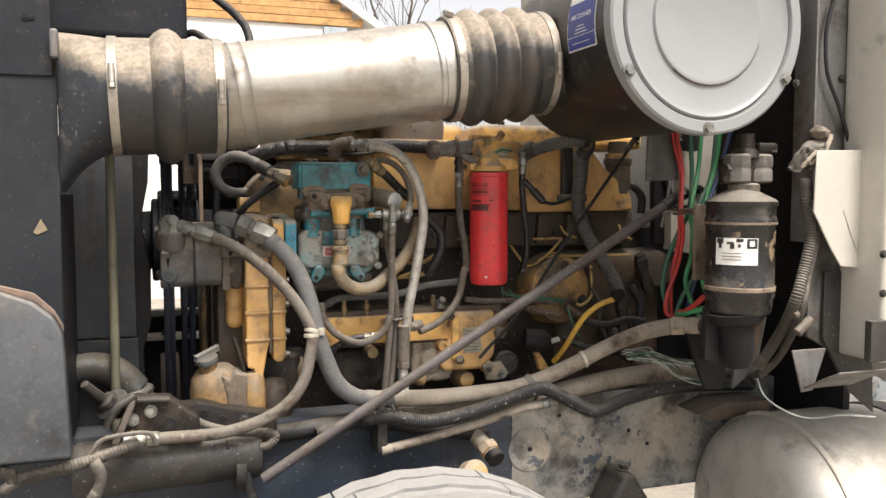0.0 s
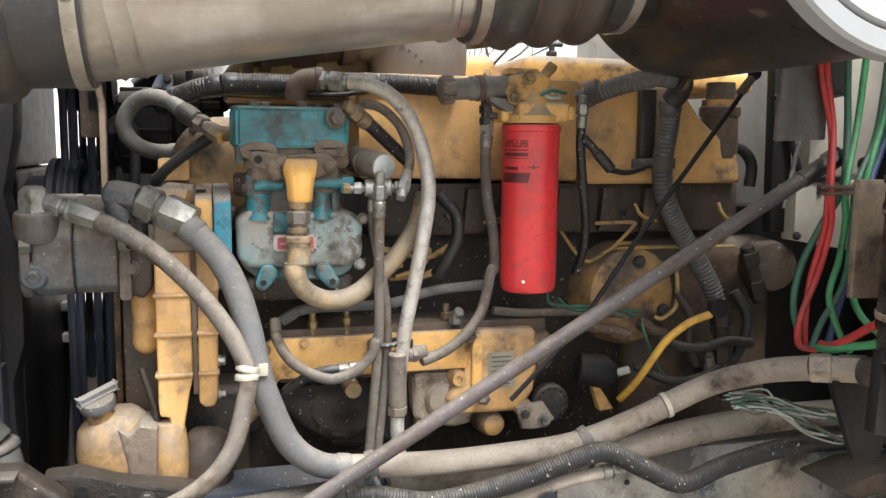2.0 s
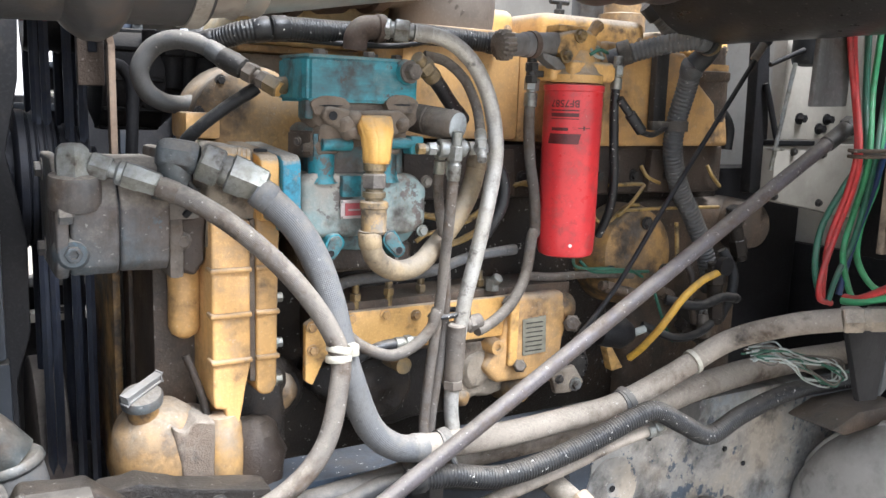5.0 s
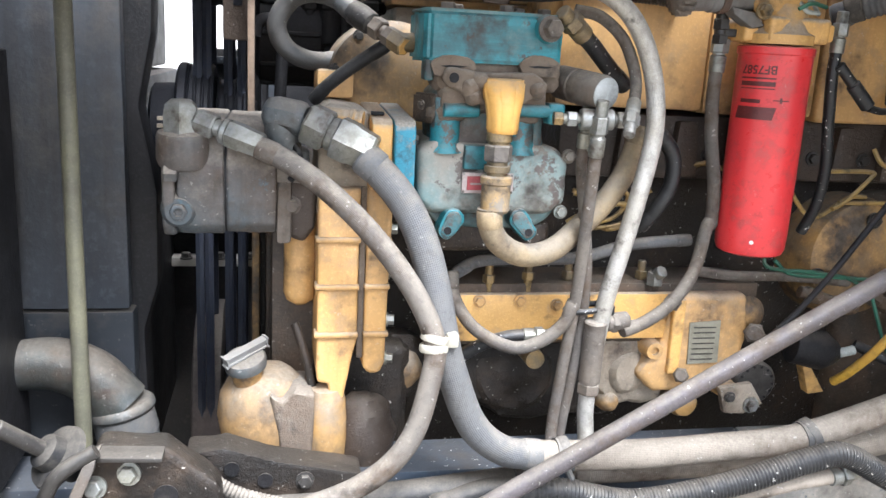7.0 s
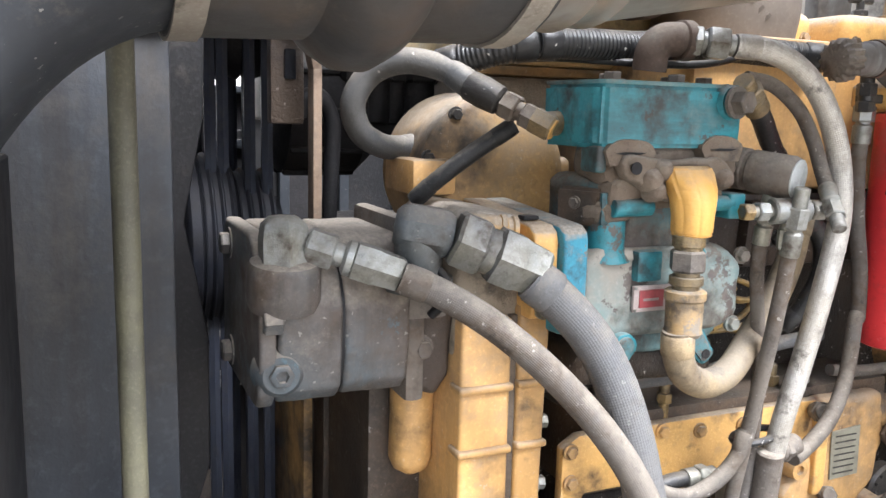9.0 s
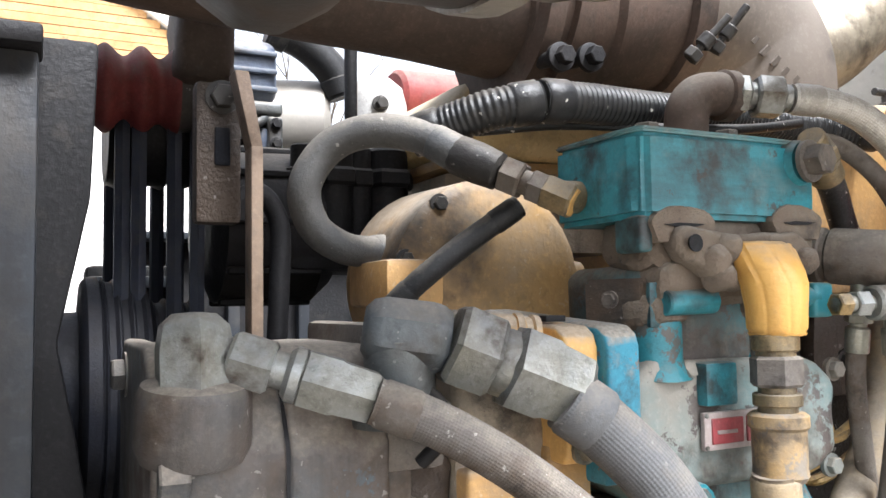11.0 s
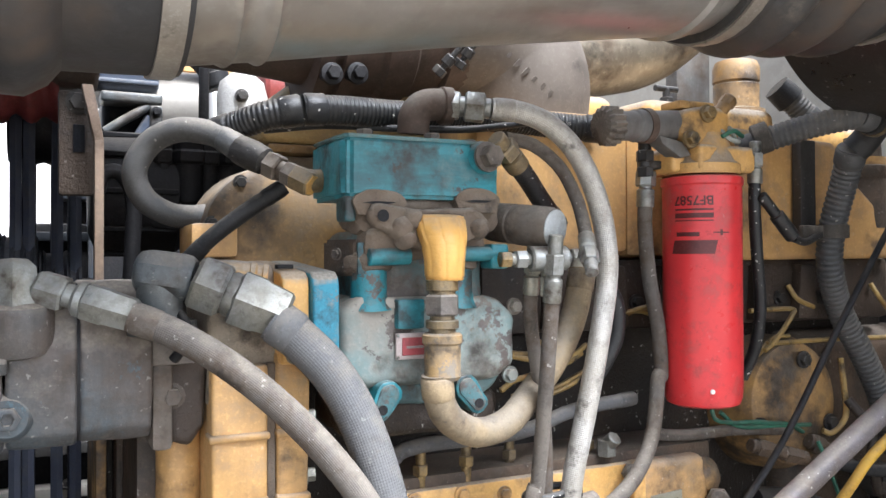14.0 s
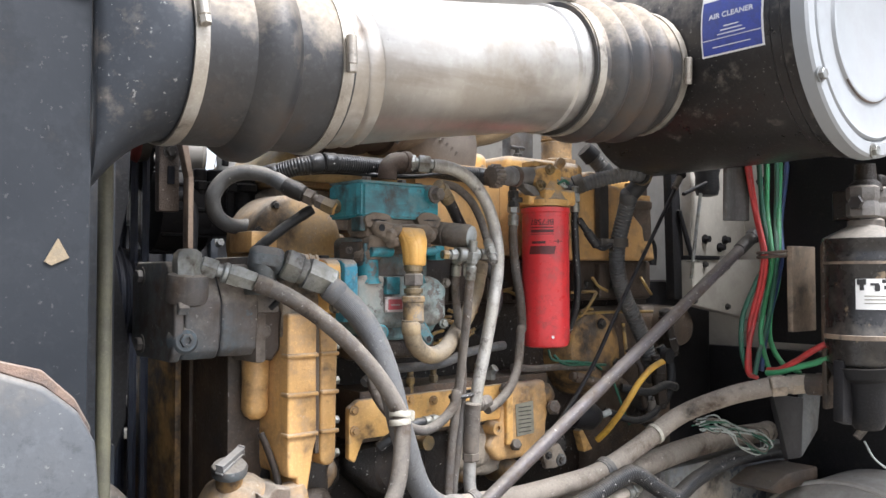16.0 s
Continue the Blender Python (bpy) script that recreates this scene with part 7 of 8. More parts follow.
def air_dryer():
    c = Vector((1.160, 1.450, 1.467))
    R = 0.0705
    zt, zb = 1.570, 1.345
    t = thing("air_dryer", "dusty black air dryer canister with white label", "air dryer", (c.x, c.y, zb - 0.12))
    h = zt - zb
    part("canister", lathe((c.x, c.y, zb), (0, 0, 1), [(0, R * 0.6), (0, R * 0.9), (0.008, R * 0.96), (0.03, R * 0.96), (0.034, R), (0.05, R * 1.02), (0.056, R * 1.02), (0.06, R * 0.99), (h * 0.8, R * 0.99), (h * 0.83, R * 1.03), (h * 0.87, R * 1.03), (h * 0.9, R), (h - 0.004, R), (h, R * 1.04), (h + 0.008, R * 1.04), (h + 0.011, R * 0.98), (h + 0.012, R * 0.97), (h + 0.030, R * 0.46), (h + 0.034, R * 0.36), (h + 0.06, R * 0.34)], 56), M_DRYER, t)
    part("dust_band", lathe((c.x, c.y, zb + 0.048), (0, 0, 1), [(0, R * 1.0), (0.0, R * 1.022), (0.008, R * 1.028), (0.010, R * 1.0)], 56), M_DRYER_TAN, t)
    part("top_band", lathe((c.x, c.y, zb + h * 0.825), (0, 0, 1), [(0, R * 1.0), (0.0, R * 1.034), (0.005, R * 1.036), (0.006, R * 1.0)], 56), M_DRYER_TAN, t)
    part("rear_plate", box(c.x - R * 0.25, c.x + R * 1.0, c.y + R * 0.95, c.y + R * 1.1, zb - 0.09, zt + 0.0, 0.004), M_BROWN, t)
    part("side_bracket", box(1.147, 1.241, 1.585, 1.597, 1.398, 1.569, 0.003), M_DRYER_TAN, t)
    # label wrapped on the drum
    la0, la1 = -1.38, -0.17
    z0, z1 = 1.449, 1.504

    def sheet(a0, a1, u0, u1, lift, m, name, parent):
        bm = bmesh.new()
        g = []
        for rr in (R * 0.99 + lift, R * 0.99 + lift - 0.001):
            g.append([[bm.verts.new((c.x + rr * math.sin(a0 + (a1 - a0) * i / 10), c.y - rr * math.cos(a0 + (a1 - a0) * i / 10), u)) for u in (u0, u1)] for i in range(11)])
        for A in g:
            for i in range(10):
                bm.faces.new((A[i][0], A[i + 1][0], A[i + 1][1], A[i][1]))
        return part(name, bm, m, parent)
    lab = sheet(la0, la1, z0, z1, 0.0015, M_LABEL, "label", t)
    hz = z1 - z0
    for a0, a1, u0, u1 in ((0.03, 0.20, 0.80, 0.99), (0.08, 0.16, 0.62, 0.82), (0.28, 0.44, 0.78, 0.86), (0.36, 0.46, 0.60, 0.80), (0.50, 0.66, 0.86, 0.98), (0.54, 0.60, 0.66, 0.78), (0.74, 0.98, 0.90, 0.98), (0.74, 0.80, 0.66, 0.90), (0.92, 0.98, 0.66, 0.90), (0.74, 0.98, 0.62, 0.70)):
        sheet(la0 + a0 * (la1 - la0), la0 + a1 * (la1 - la0), z0 + hz * u0, z0 + hz * u1, 0.0022, M_INK, "print_logo", lab)
    for u in (0.42, 0.30, 0.18):
        sheet(la0 + 0.2, la0 + 0.75, z0 + hz * u, z0 + hz * (u + 0.035), 0.0022, M_PLATE, "print_line", lab)
    # head valve over the canister
    hx = Vector((1.173, 1.450, 1.648))
    for dx, r in ((-0.027, 0.0285), (0.027, 0.0285)):
        part("head_block", roughen(lathe((hx.x + dx, c.y - 0.004, hx.z - 0.032), (0, 0, 1), [(0, r * 0.8), (0.004, r), (0.026, r), (0.029, r * 0.93), (0.033, r * 0.93), (0.036, r), (0.056, r), (0.060, r * 0.8), (0.060, 0)], 8, True), 0.0008, 60, 1), M_DUSTGREY, t, "faceted grey head block")
    part("head_body", box(hx.x - 0.036, hx.x + 0.036, c.y - 0.018, c.y + 0.05, hx.z - 0.034, hx.z + 0.022, 0.006, 3), M_BLOCK, t)
    part("neck_ring", lathe((c.x + 0.006, c.y, hx.z - 0.052), (0, 0, 1), [(0, 0.028), (0.002, 0.032), (0.016, 0.032), (0.02, 0.026)], 28), M_CAST, t)
    part("head_top", lathe((hx.x - 0.006, c.y, hx.z + 0.02), (0, 0, 1), [(0, 0.03), (0.012, 0.028), (0.02, 0.02), (0.05, 0.018)], 28), M_BLOCK, t)
    part("top_cap", roughen(box(hx.x + 0.014, hx.x + 0.062, c.y - 0.02, c.y + 0.03, hx.z + 0.028, hx.z + 0.052, 0.008, 3), 0.0015, 50, 1), M_BLOCK, t)
    part("side_port", hexa((hx.x - 0.060, c.y - 0.004, hx.z - 0.004), (hx.x - 0.045, c.y - 0.004, hx.z - 0.004), 0.014), M_DARKSTEEL, t)
    part("inlet_elbow", tube([(1.160, 1.565, 1.297), (1.169, 1.520, 1.300), (1.180, 1.490, 1.314), (1.194, 1.490, 1.343)], 0.021, 20), M_BROWN, t, "brown oily inlet elbow")
    part("under_plate", prism([(1.166, 1.268), (1.290, 1.250), (1.274, 1.125), (1.223, 1.129)], 1.64, 1.652, 0.003), M_BLACK, t)
    part("under_plate", prism([(1.326, 1.283), (1.414, 1.292), (1.388, 1.168), (1.316, 1.117)], 1.66, 1.672, 0.003), M_ELBOW, t)
    # valve below and mounting foot
    part("purge_valve", lathe((c.x - 0.01, c.y, zb + 0.002), (0.1, 0, -1), [(0, R * 0.9), (0.02, R * 0.8), (0.03, R * 0.55), (0.10, R * 0.5), (0.12, R * 0.35)], 32), M_BLACK, t)
    part("mount_leg", prism([(c.x - 0.07, zb + 0.01), (c.x - 0.02, zb + 0.01), (c.x - 0.04, zb - 0.11), (c.x - 0.075, zb - 0.10)], c.y + 0.01, c.y + 0.03, 0.004), M_BLACK, t)
    part("mount_leg", prism([(c.x + 0.02, zb + 0.01), (c.x + 0.075, zb + 0.01), (c.x + 0.05, zb - 0.10), (c.x + 0.01, zb - 0.11)], c.y - 0.0, c.y + 0.02, 0.004), M_BROWN, t)


air_dryer()


# ---- hoses, lines and wires ----
T_FIT = hose("pump_hose", "dusty grey rubber hydraulic hose looping to the frame", "hose",
     [(0.114, 1.8375, 1.501), (0.146, 1.826, 1.487), (0.186, 1.810, 1.461), (0.227, 1.793, 1.425), (0.264, 1.776, 1.383), (0.291, 1.762, 1.342), (0.307, 1.750, 1.302), (0.305, 1.742, 1.266), (0.280, 1.730, 1.189), (0.223, 1.730, 1.136), (0.126, 1.730, 1.107), (0.015, 1.730, 1.106), (-0.022, 1.730, 1.107)],
     0.0125, M_HOSE, end=0.05, group="hydraulic hoses")
_a, _b = Vector((0.036, 1.872, 1.529)), Vector((0.116, 1.844, 1.502))
part("adapter", join(hexa(_a.lerp(_b, 0.12), _a.lerp(_b, 0.38), 0.0155), rod(_a, _a.lerp(_b, 0.6), 0.010), lathe(_a.lerp(_b, 0.46), _b - _a, [(0, 0.012), (0.003, 0.015), (0.008, 0.015), (0.010, 0.012)], 20)), M_ZINC, T_FIT)
part("sleeve_nut", lathe(_a.lerp(_b, 0.54), _b - _a, [(0, 0.0130), (0.0025, 0.0165), (0.020, 0.0168), (0.022, 0.0158), (0.040, 0.0150), (0.043, 0.0128)], 6), M_ZINC, T_FIT, "zinc sleeve with yellow passivation")

T_FIT = hose("suction_hose", "thick grey textured hydraulic hose running to the rear", "hose",
     [(0.229, 1.831, 1.495), (0.246, 1.824, 1.481), (0.275, 1.810, 1.448), (0.296, 1.797, 1.406), (0.311, 1.786, 1.355), (0.322, 1.778, 1.300), (0.333, 1.776, 1.259), (0.365, 1.780, 1.183), (0.408, 1.785, 1.145), (0.457, 1.790, 1.134)],
     0.0185, M_HOSE_GREY, group="hydraulic hoses", seg=20)
part("rear_tube", tube([(0.450, 1.789, 1.135), (0.490, 1.790, 1.132), (0.600, 1.800, 1.124), (0.717, 1.810, 1.123), (0.826, 1.810, 1.131), (0.935, 1.800, 1.168), (1.047, 1.780, 1.221), (1.085, 1.690, 1.267), (1.114, 1.613, 1.292)], 0.0188, 20), M_HOSE_CAKED, T_FIT, "rear stretch caked with brown dust")
_a, _b = Vector((0.164, 1.857, 1.531)), Vector((0.234, 1.836, 1.501))
part("adapter", join(hexa(_a.lerp(_b, 0.05), _a.lerp(_b, 0.40), 0.026), lathe(_a.lerp(_b, 0.40), _b - _a, [(0, 0.018), (0.004, 0.02), (0.012, 0.02)], 24)), M_ZINC, T_FIT)
part("sleeve_nut", lathe(_a.lerp(_b, 0.50), _b - _a, [(0, 0.020), (0.003, 0.0268), (0.022, 0.0268), (0.026, 0.0250), (0.046, 0.0230), (0.049, 0.0195)], 6), M_ZINC, T_FIT, "zinc sleeve with yellow passivation")

_c = Vector((0.310, 1.755, 1.297))
T_TIE = thing("hose_tie", "pale plastic tie round the two hoses", "cable tie", _c)
_t = Vector((0.02, 0.16, 1.0))
for _dz in (-0.007, 0.004):
    part("band", lathe(_c + Vector((-0.003, -0.004, -0.002)) + _t * _dz, _t + Vector((0.25 * (_dz > 0), 0, 0)), [(0, 0.0125), (0, 0.0155), (0.002, 0.0165), (0.007, 0.0165), (0.009, 0.0155), (0.009, 0.0125)], 28), M_TIE, T_TIE)
part("lock", box(_c.x + 0.012, _c.x + 0.026, _c.y - 0.004, _c.y + 0.012, _c.z - 0.006, _c.z + 0.010, 0.003), M_TIE, T_TIE)

_a, _b = Vector((1.108, 1.615, 1.292)), Vector((1.166, 1.565, 1.299))
T = thing("hose_coupling", "dust-caked coupling between hose and dryer", "fitting", _a)
part("coupling", join(hexa(_a, _a.lerp(_b, 0.4), 0.022), rod(_a.lerp(_b, 0.3), _a.lerp(_b, 0.6), 0.018), hexa(_a.lerp(_b, 0.5), _b, 0.021)), M_CAST_PALE, T)
for _p, _q in (((0.978, 1.795, 1.187), (1.006, 1.790, 1.199)), ((0.834, 1.810, 1.132), (0.852, 1.810, 1.136)), ((0.475, 1.790, 1.133), (0.490, 1.790, 1.132))):
    _p, _q = Vector(_p), Vector(_q)
    T = thing("hose_strap", "dark band round the long hose", "clamp", _p - Vector((0, 0, 0.02)), "hose straps")
    part("band", lathe(_p, _q - _p, [(0, 0.018), (0, 0.0215), (0.008, 0.0215), (0.008, 0.018)], 24), M_TIE if _p.x > 0.95 else M_CORR, T)
    if _p.x < 0.95:
        _d = (_q - _p).normalized()
        part("band", lathe(_p + _d * 0.009, _d + Vector((0, 0, 0.25)), [(0, 0.019), (0, 0.0228), (0.011, 0.0228), (0.011, 0.019)], 24), M_CORR, T)
        part("tail", tube([_p + Vector((0.012, -0.02, -0.010)), _p + Vector((0.018, -0.022, -0.024)), _p + Vector((0.015, -0.016, -0.040))], 0.0045, 8), M_CORR, T)

# the long bar
T_BAR = thing("support_bar", "long dusty steel support bar across the bay", "bar", (0.2, 1.746, 0.994))
part("bar", rod((0.200, 1.7457, 0.994), (1.176, 1.690, 1.589), 0.0115, 24), M_ROD, T_BAR)
_a, _b = Vector((0.212, 1.745, 1.001)), Vector((1.176, 1.690, 1.589))
part("upper_eye", join(rod(_b - (_b - _a).normalized() * 0.05, _b + (_b - _a).normalized() * 0.012, 0.0135), hexa(_b, _b + (_b - _a).normalized() * 0.02, 0.016)), M_DARKSTEEL, T_BAR)
hose("thin_rod", "thin dark control rod with ball ends", "rod", [(1.142, 1.842, 1.722), (0.954, 1.845, 1.472), (0.843, 1.850, 1.314), (0.733, 1.860, 1.195)], 0.0042, M_BLACK)
_p = Vector((1.149, 1.842, 1.735))
T = thing("rod_end", "black ball joint of the control rod", "joint", _p)
part("sleeve", rod(_p - Vector((0.026, 0, 0.033)), _p - Vector((0.004, 0, 0.006)), 0.0075), M_CAST, T)
part("ball", lathe(_p - Vector((0, 0.01, 0)), (0, 1, 0), [(0, 0.0), (0.002, 0.008), (0.008, 0.011), (0.016, 0.009), (0.02, 0.0)], 20), M_BLACK, T)

# compressor discharge
_r = Vector((0.404, 1.900, 1.699))
T = thing("discharge_elbow", "rusty pipe elbow on the compressor", "fitting", (0.394, 1.900, 1.680))
part("elbow", tube([(0.393, 1.905, 1.676), (0.394, 1.903, 1.694), (0.404, 1.900, 1.705), (0.426, 1.895, 1.707)], 0.0165, 22), M_RUST, T)
part("bead", lathe((0.419, 1.897, 1.706), (1, -0.05, 0), [(0, 0.017), (0.002, 0.0195), (0.012, 0.0195), (0.014, 0.017)], 24), M_RUST, T)
_a, _b = Vector((0.425, 1.892, 1.706)), Vector((0.467, 1.872, 1.702))
part("hex_adapter", join(hexa(_a.lerp(_b, 0.1), _a.lerp(_b, 0.3), 0.0155), rod(_a, _b, 0.0105), hexa(_a.lerp(_b, 0.4), _a.lerp(_b, 0.85), 0.0165)), M_ZINC, T, "plated hex adapter")
hose("braided_hose", "pale steel-braided compressor hose", "hose",
     [(0.467, 1.872, 1.702), (0.495, 1.862, 1.699), (0.523, 1.852, 1.687), (0.549, 1.842, 1.660), (0.568, 1.835, 1.620), (0.580, 1.832, 1.572), (0.582, 1.832, 1.522), (0.572, 1.837, 1.447), (0.561, 1.843, 1.381), (0.551, 1.850, 1.321), (0.546, 1.858, 1.254), (0.543, 1.865, 1.172), (0.546, 1.866, 1.130), (0.548, 1.850, 1.080)],
     0.0112, M_BRAID, group="compressor hoses", seg=18)
hose("signal_hose", "dusty grey hose over the compressor", "hose",
     [(0.482, 1.870, 1.672), (0.513, 1.865, 1.666), (0.539, 1.855, 1.643), (0.552, 1.845, 1.612), (0.554, 1.835, 1.587), (0.542, 1.810, 1.560)], 0.0072, M_HOSE, end=0.04, group="compressor hoses")
hose("water_hose", "short dark water hose with brass end", "hose",
     [(0.485, 1.860, 1.649), (0.507, 1.870, 1.633), (0.535, 1.885, 1.610), (0.568, 1.900, 1.584)], 0.0105, M_CONDUIT, start=0.035, fit=M_BRASS, group="compressor hoses")
hose("intake_hose", "dusty tan hose bending under the compressor", "hose",
     [(0.379, 1.820, 1.440), (0.383, 1.822, 1.415), (0.399, 1.828, 1.393), (0.432, 1.838, 1.378), (0.472, 1.850, 1.383), (0.510, 1.865, 1.408), (0.545, 1.875, 1.439), (0.576, 1.885, 1.483), (0.592, 1.890, 1.535)],
     0.0145, M_HOSE_TAN, group="compressor hoses", seg=18)
hose("rear_black_hose", "dark curved hose behind the braided one", "hose",
     [(0.619, 1.910, 1.534), (0.649, 1.910, 1.500), (0.652, 1.910, 1.460), (0.638, 1.915, 1.426), (0.623, 1.930, 1.396)], 0.0105, M_CONDUIT)
hose("drain_line", "grey upright drain hose", "hose",
     [(0.504, 1.815, 1.521), (0.506, 1.830, 1.430), (0.511, 1.855, 1.322), (0.508, 1.870, 1.227), (0.500, 1.872, 1.134), (0.496, 1.855, 1.082)], 0.0078, M_HOSE, start=0.05, group="drain hoses")
hose("drain_line", "grey upright drain hose", "hose",
     [(0.501, 1.850, 1.524), (0.503, 1.855, 1.479), (0.524, 1.862, 1.361), (0.525, 1.868, 1.253), (0.514, 1.875, 1.131), (0.508, 1.860, 1.082)], 0.0072, M_HOSE, start=0.04, group="drain hoses")
_a, _b = Vector((0.540, 1.852, 1.288)), Vector((0.543, 1.862, 1.199))
T = thing("hose_union", "brown union on the braided hose", "fitting", _b)
part("union", join(rod(_a, _b, 0.0145), hexa(_b - Vector((0, 0, 0.016)), _b, 0.0155)), M_CAST, T)
hose("loop_hose", "dusty black hose looping below the gallery cover", "hose",
     [(0.357, 1.900, 1.340), (0.358, 1.885, 1.311), (0.383, 1.870, 1.274), (0.431, 1.862, 1.250), (0.470, 1.860, 1.258), (0.499, 1.858, 1.283), (0.510, 1.858, 1.313)], 0.0085, M_HOSE)
hose("loop_hose", "dusty black hose looping below the gallery cover", "hose",
     [(0.372, 1.900, 1.223), (0.399, 1.885, 1.246), (0.432, 1.880, 1.258), (0.462, 1.880, 1.259)], 0.0085, M_CONDUIT, end=0.03)
hose("filter_hose", "grey rubber fuel hose from the filter head", "hose",
     [(0.701, 1.915, 1.624), (0.700, 1.915, 1.580), (0.704, 1.912, 1.521), (0.715, 1.910, 1.462), (0.717, 1.908, 1.409), (0.710, 1.905, 1.404), (0.693, 1.895, 1.343), (0.659, 1.880, 1.304), (0.621, 1.870, 1.281), (0.581, 1.860, 1.270)],
     0.0088, M_HOSE, start=0.045, group="fuel hoses")
_a = Vector((0.698, 1.912, 1.676))
T = thing("filter_fitting", "plated fuel fitting beside the filter", "fitting", _a - Vector((0, 0, 0.05)))
part("fitting", join(hexa(_a, _a - Vector((0, 0, 0.014)), 0.011), rod(_a + Vector((0, 0, 0.012)), _a - Vector((0, 0, 0.03)), 0.008), hexa(_a - Vector((0, 0, 0.02)), _a - Vector((0, 0, 0.032)), 0.0105)), M_DARKSTEEL, T)
part("plate", box(_a.x - 0.002, 0.74, 1.905, 1.925, _a.z - 0.022, _a.z - 0.012, 0.002), M_DARKSTEEL, T)
hose("filter_hose", "dark fuel hose along the filter's rear side", "hose",
     [(0.863, 1.900, 1.655), (0.862, 1.900, 1.611), (0.871, 1.905, 1.548), (0.881, 1.910, 1.484), (0.882, 1.920, 1.432), (0.879, 1.940, 1.390)], 0.0078, M_CONDUIT, start=0.04, group="fuel hoses")
_a, _b = Vector((0.863, 1.890, 1.626)), Vector((0.913, 1.885, 1.573))
T = thing("wire_connector", "black wiring connector hanging beside the filter", "connector", _b)
part("plug", join(rod(_a, _a.lerp(_b, 0.5), 0.007), rod(_a.lerp(_b, 0.45), _b, 0.0095)), M_CONDUIT, T)
hose("connector_wire", "thin black wire into the corrugated loom", "wire", [(0.913, 1.885, 1.572), (0.953, 1.900, 1.568), (1.017, 1.930, 1.581)], 0.005, M_CONDUIT)

# dark lines and fittings low at the engine's rear
for _pts, _r, _m in (([(1.045, 1.93, 1.262), (1.10, 1.90, 1.252), (1.165, 1.90, 1.262), (1.23, 1.92, 1.25)], 0.009, M_RUBBER),
                     ([(1.00, 1.94, 1.215), (1.06, 1.91, 1.192), (1.13, 1.91, 1.198), (1.20, 1.93, 1.225)], 0.008, M_CONDUIT),
                     ([(1.085, 1.945, 1.345), (1.10, 1.92, 1.305), (1.095, 1.915, 1.262), (1.115, 1.92, 1.215)], 0.007, M_DARK_BROWN),
                     ([(1.205, 1.945, 1.345), (1.225, 1.93, 1.30), (1.215, 1.925, 1.25), (1.19, 1.93, 1.205)], 0.010, M_RUBBER)):
    hose("rear_hose", "greasy dark hose low behind the engine", "hose", _pts, _r, _m, group="rear hoses")
T = thing("rear_valve", "oily dark valve fitting low at the rear", "valve", (1.150, 1.93, 1.200))
part("body", roughen(lathe((1.150, 1.945, 1.225), (0.1, -1, 0.1), [(-0.03, 0.026), (0.0, 0.026), (0.010, 0.020), (0.012, 0.0)], 24), 0.001, 60, 1), M_DARKSTEEL, T)
part("stub", join(rod((1.150, 1.93, 1.225), (1.150, 1.925, 1.178), 0.011), hexa((1.150, 1.926, 1.198), (1.150, 1.925, 1.182), 0.015)), M_CAST, T)
bolt(T, (1.151, 1.930, 1.227), (0.1, -1, 0.1), 0.008, 0.009, M_ZINC)

# corrugated hoses
hose("corrugated_hose", "black corrugated loom over the compressor", "hose",
     [(0.206, 1.990, 1.675), (0.227, 1.970, 1.683), (0.252, 1.950, 1.692), (0.287, 1.940, 1.699)], 0.0155, M_CONDUIT, ribbed=0.0046, group="corrugated looms")
hose("corrugated_hose", "black corrugated loom behind the discharge elbow", "hose",
     [(0.285, 1.940, 1.699), (0.330, 1.940, 1.701), (0.399, 1.945, 1.702), (0.484, 1.960, 1.709), (0.588, 1.965, 1.708), (0.659, 1.940, 1.702)], 0.0158, M_CONDUIT, ribbed=0.0046, group="corrugated looms")
hose("corrugated_hose", "black corrugated hose from the filter head", "hose",
     [(0.874, 1.935, 1.688), (0.902, 1.905, 1.703), (0.935, 1.87, 1.716), (0.972, 1.838, 1.724), (0.995, 1.835, 1.722)], 0.0165, M_CORR, ribbed=0.0072, group="corrugated looms")
T = thing("loom_elbow_ring", "brass-edged elbow joining two looms", "fitting", (1.012, 1.85, 1.690))
part("elbow", tube([(0.992, 1.835, 1.722), (1.012, 1.842, 1.719), (1.018, 1.858, 1.704), (1.012, 1.872, 1.688)], 0.0185, 20), M_RUBBER, T)
part("ring", lathe((1.004, 1.838, 1.7215), (1, 0.3, -0.15), [(0, 0.018), (0, 0.0205), (0.007, 0.0205), (0.007, 0.018)], 28), M_BRASS, T)
_a = Vector((0.892, 1.915, 1.699))
T = thing("loom_clip", "dusty grey hose end clip", "clip", _a)
part("clip", lathe(_a - Vector((0.008, -0.008, 0)), (1, -1, 0.45), [(0, 0.018), (0.002, 0.0205), (0.02, 0.0205), (0.022, 0.018)], 24), M_LOOM, T)
hose("corrugated_hose", "wide black corrugated hose down the block", "hose",
     [(1.012, 1.876, 1.692), (1.026, 1.90, 1.65), (1.032, 1.925, 1.586), (1.046, 1.94, 1.53), (1.086, 1.955, 1.467), (1.130, 1.955, 1.405), (1.168, 1.955, 1.340), (1.185, 1.945, 1.263)], 0.0185, M_CORR, ribbed=0.0078, group="corrugated looms")
_a = Vector((1.032, 1.925, 1.583))
T = thing("loom_clip", "dusty strap on the wide corrugated hose", "clip", _a)
part("strap", lathe(_a + Vector((0, 0, -0.009)), (0, 0, 1), [(0, 0.018), (0, 0.022), (0.018, 0.022), (0.018, 0.018)], 28), M_LOOM, T)
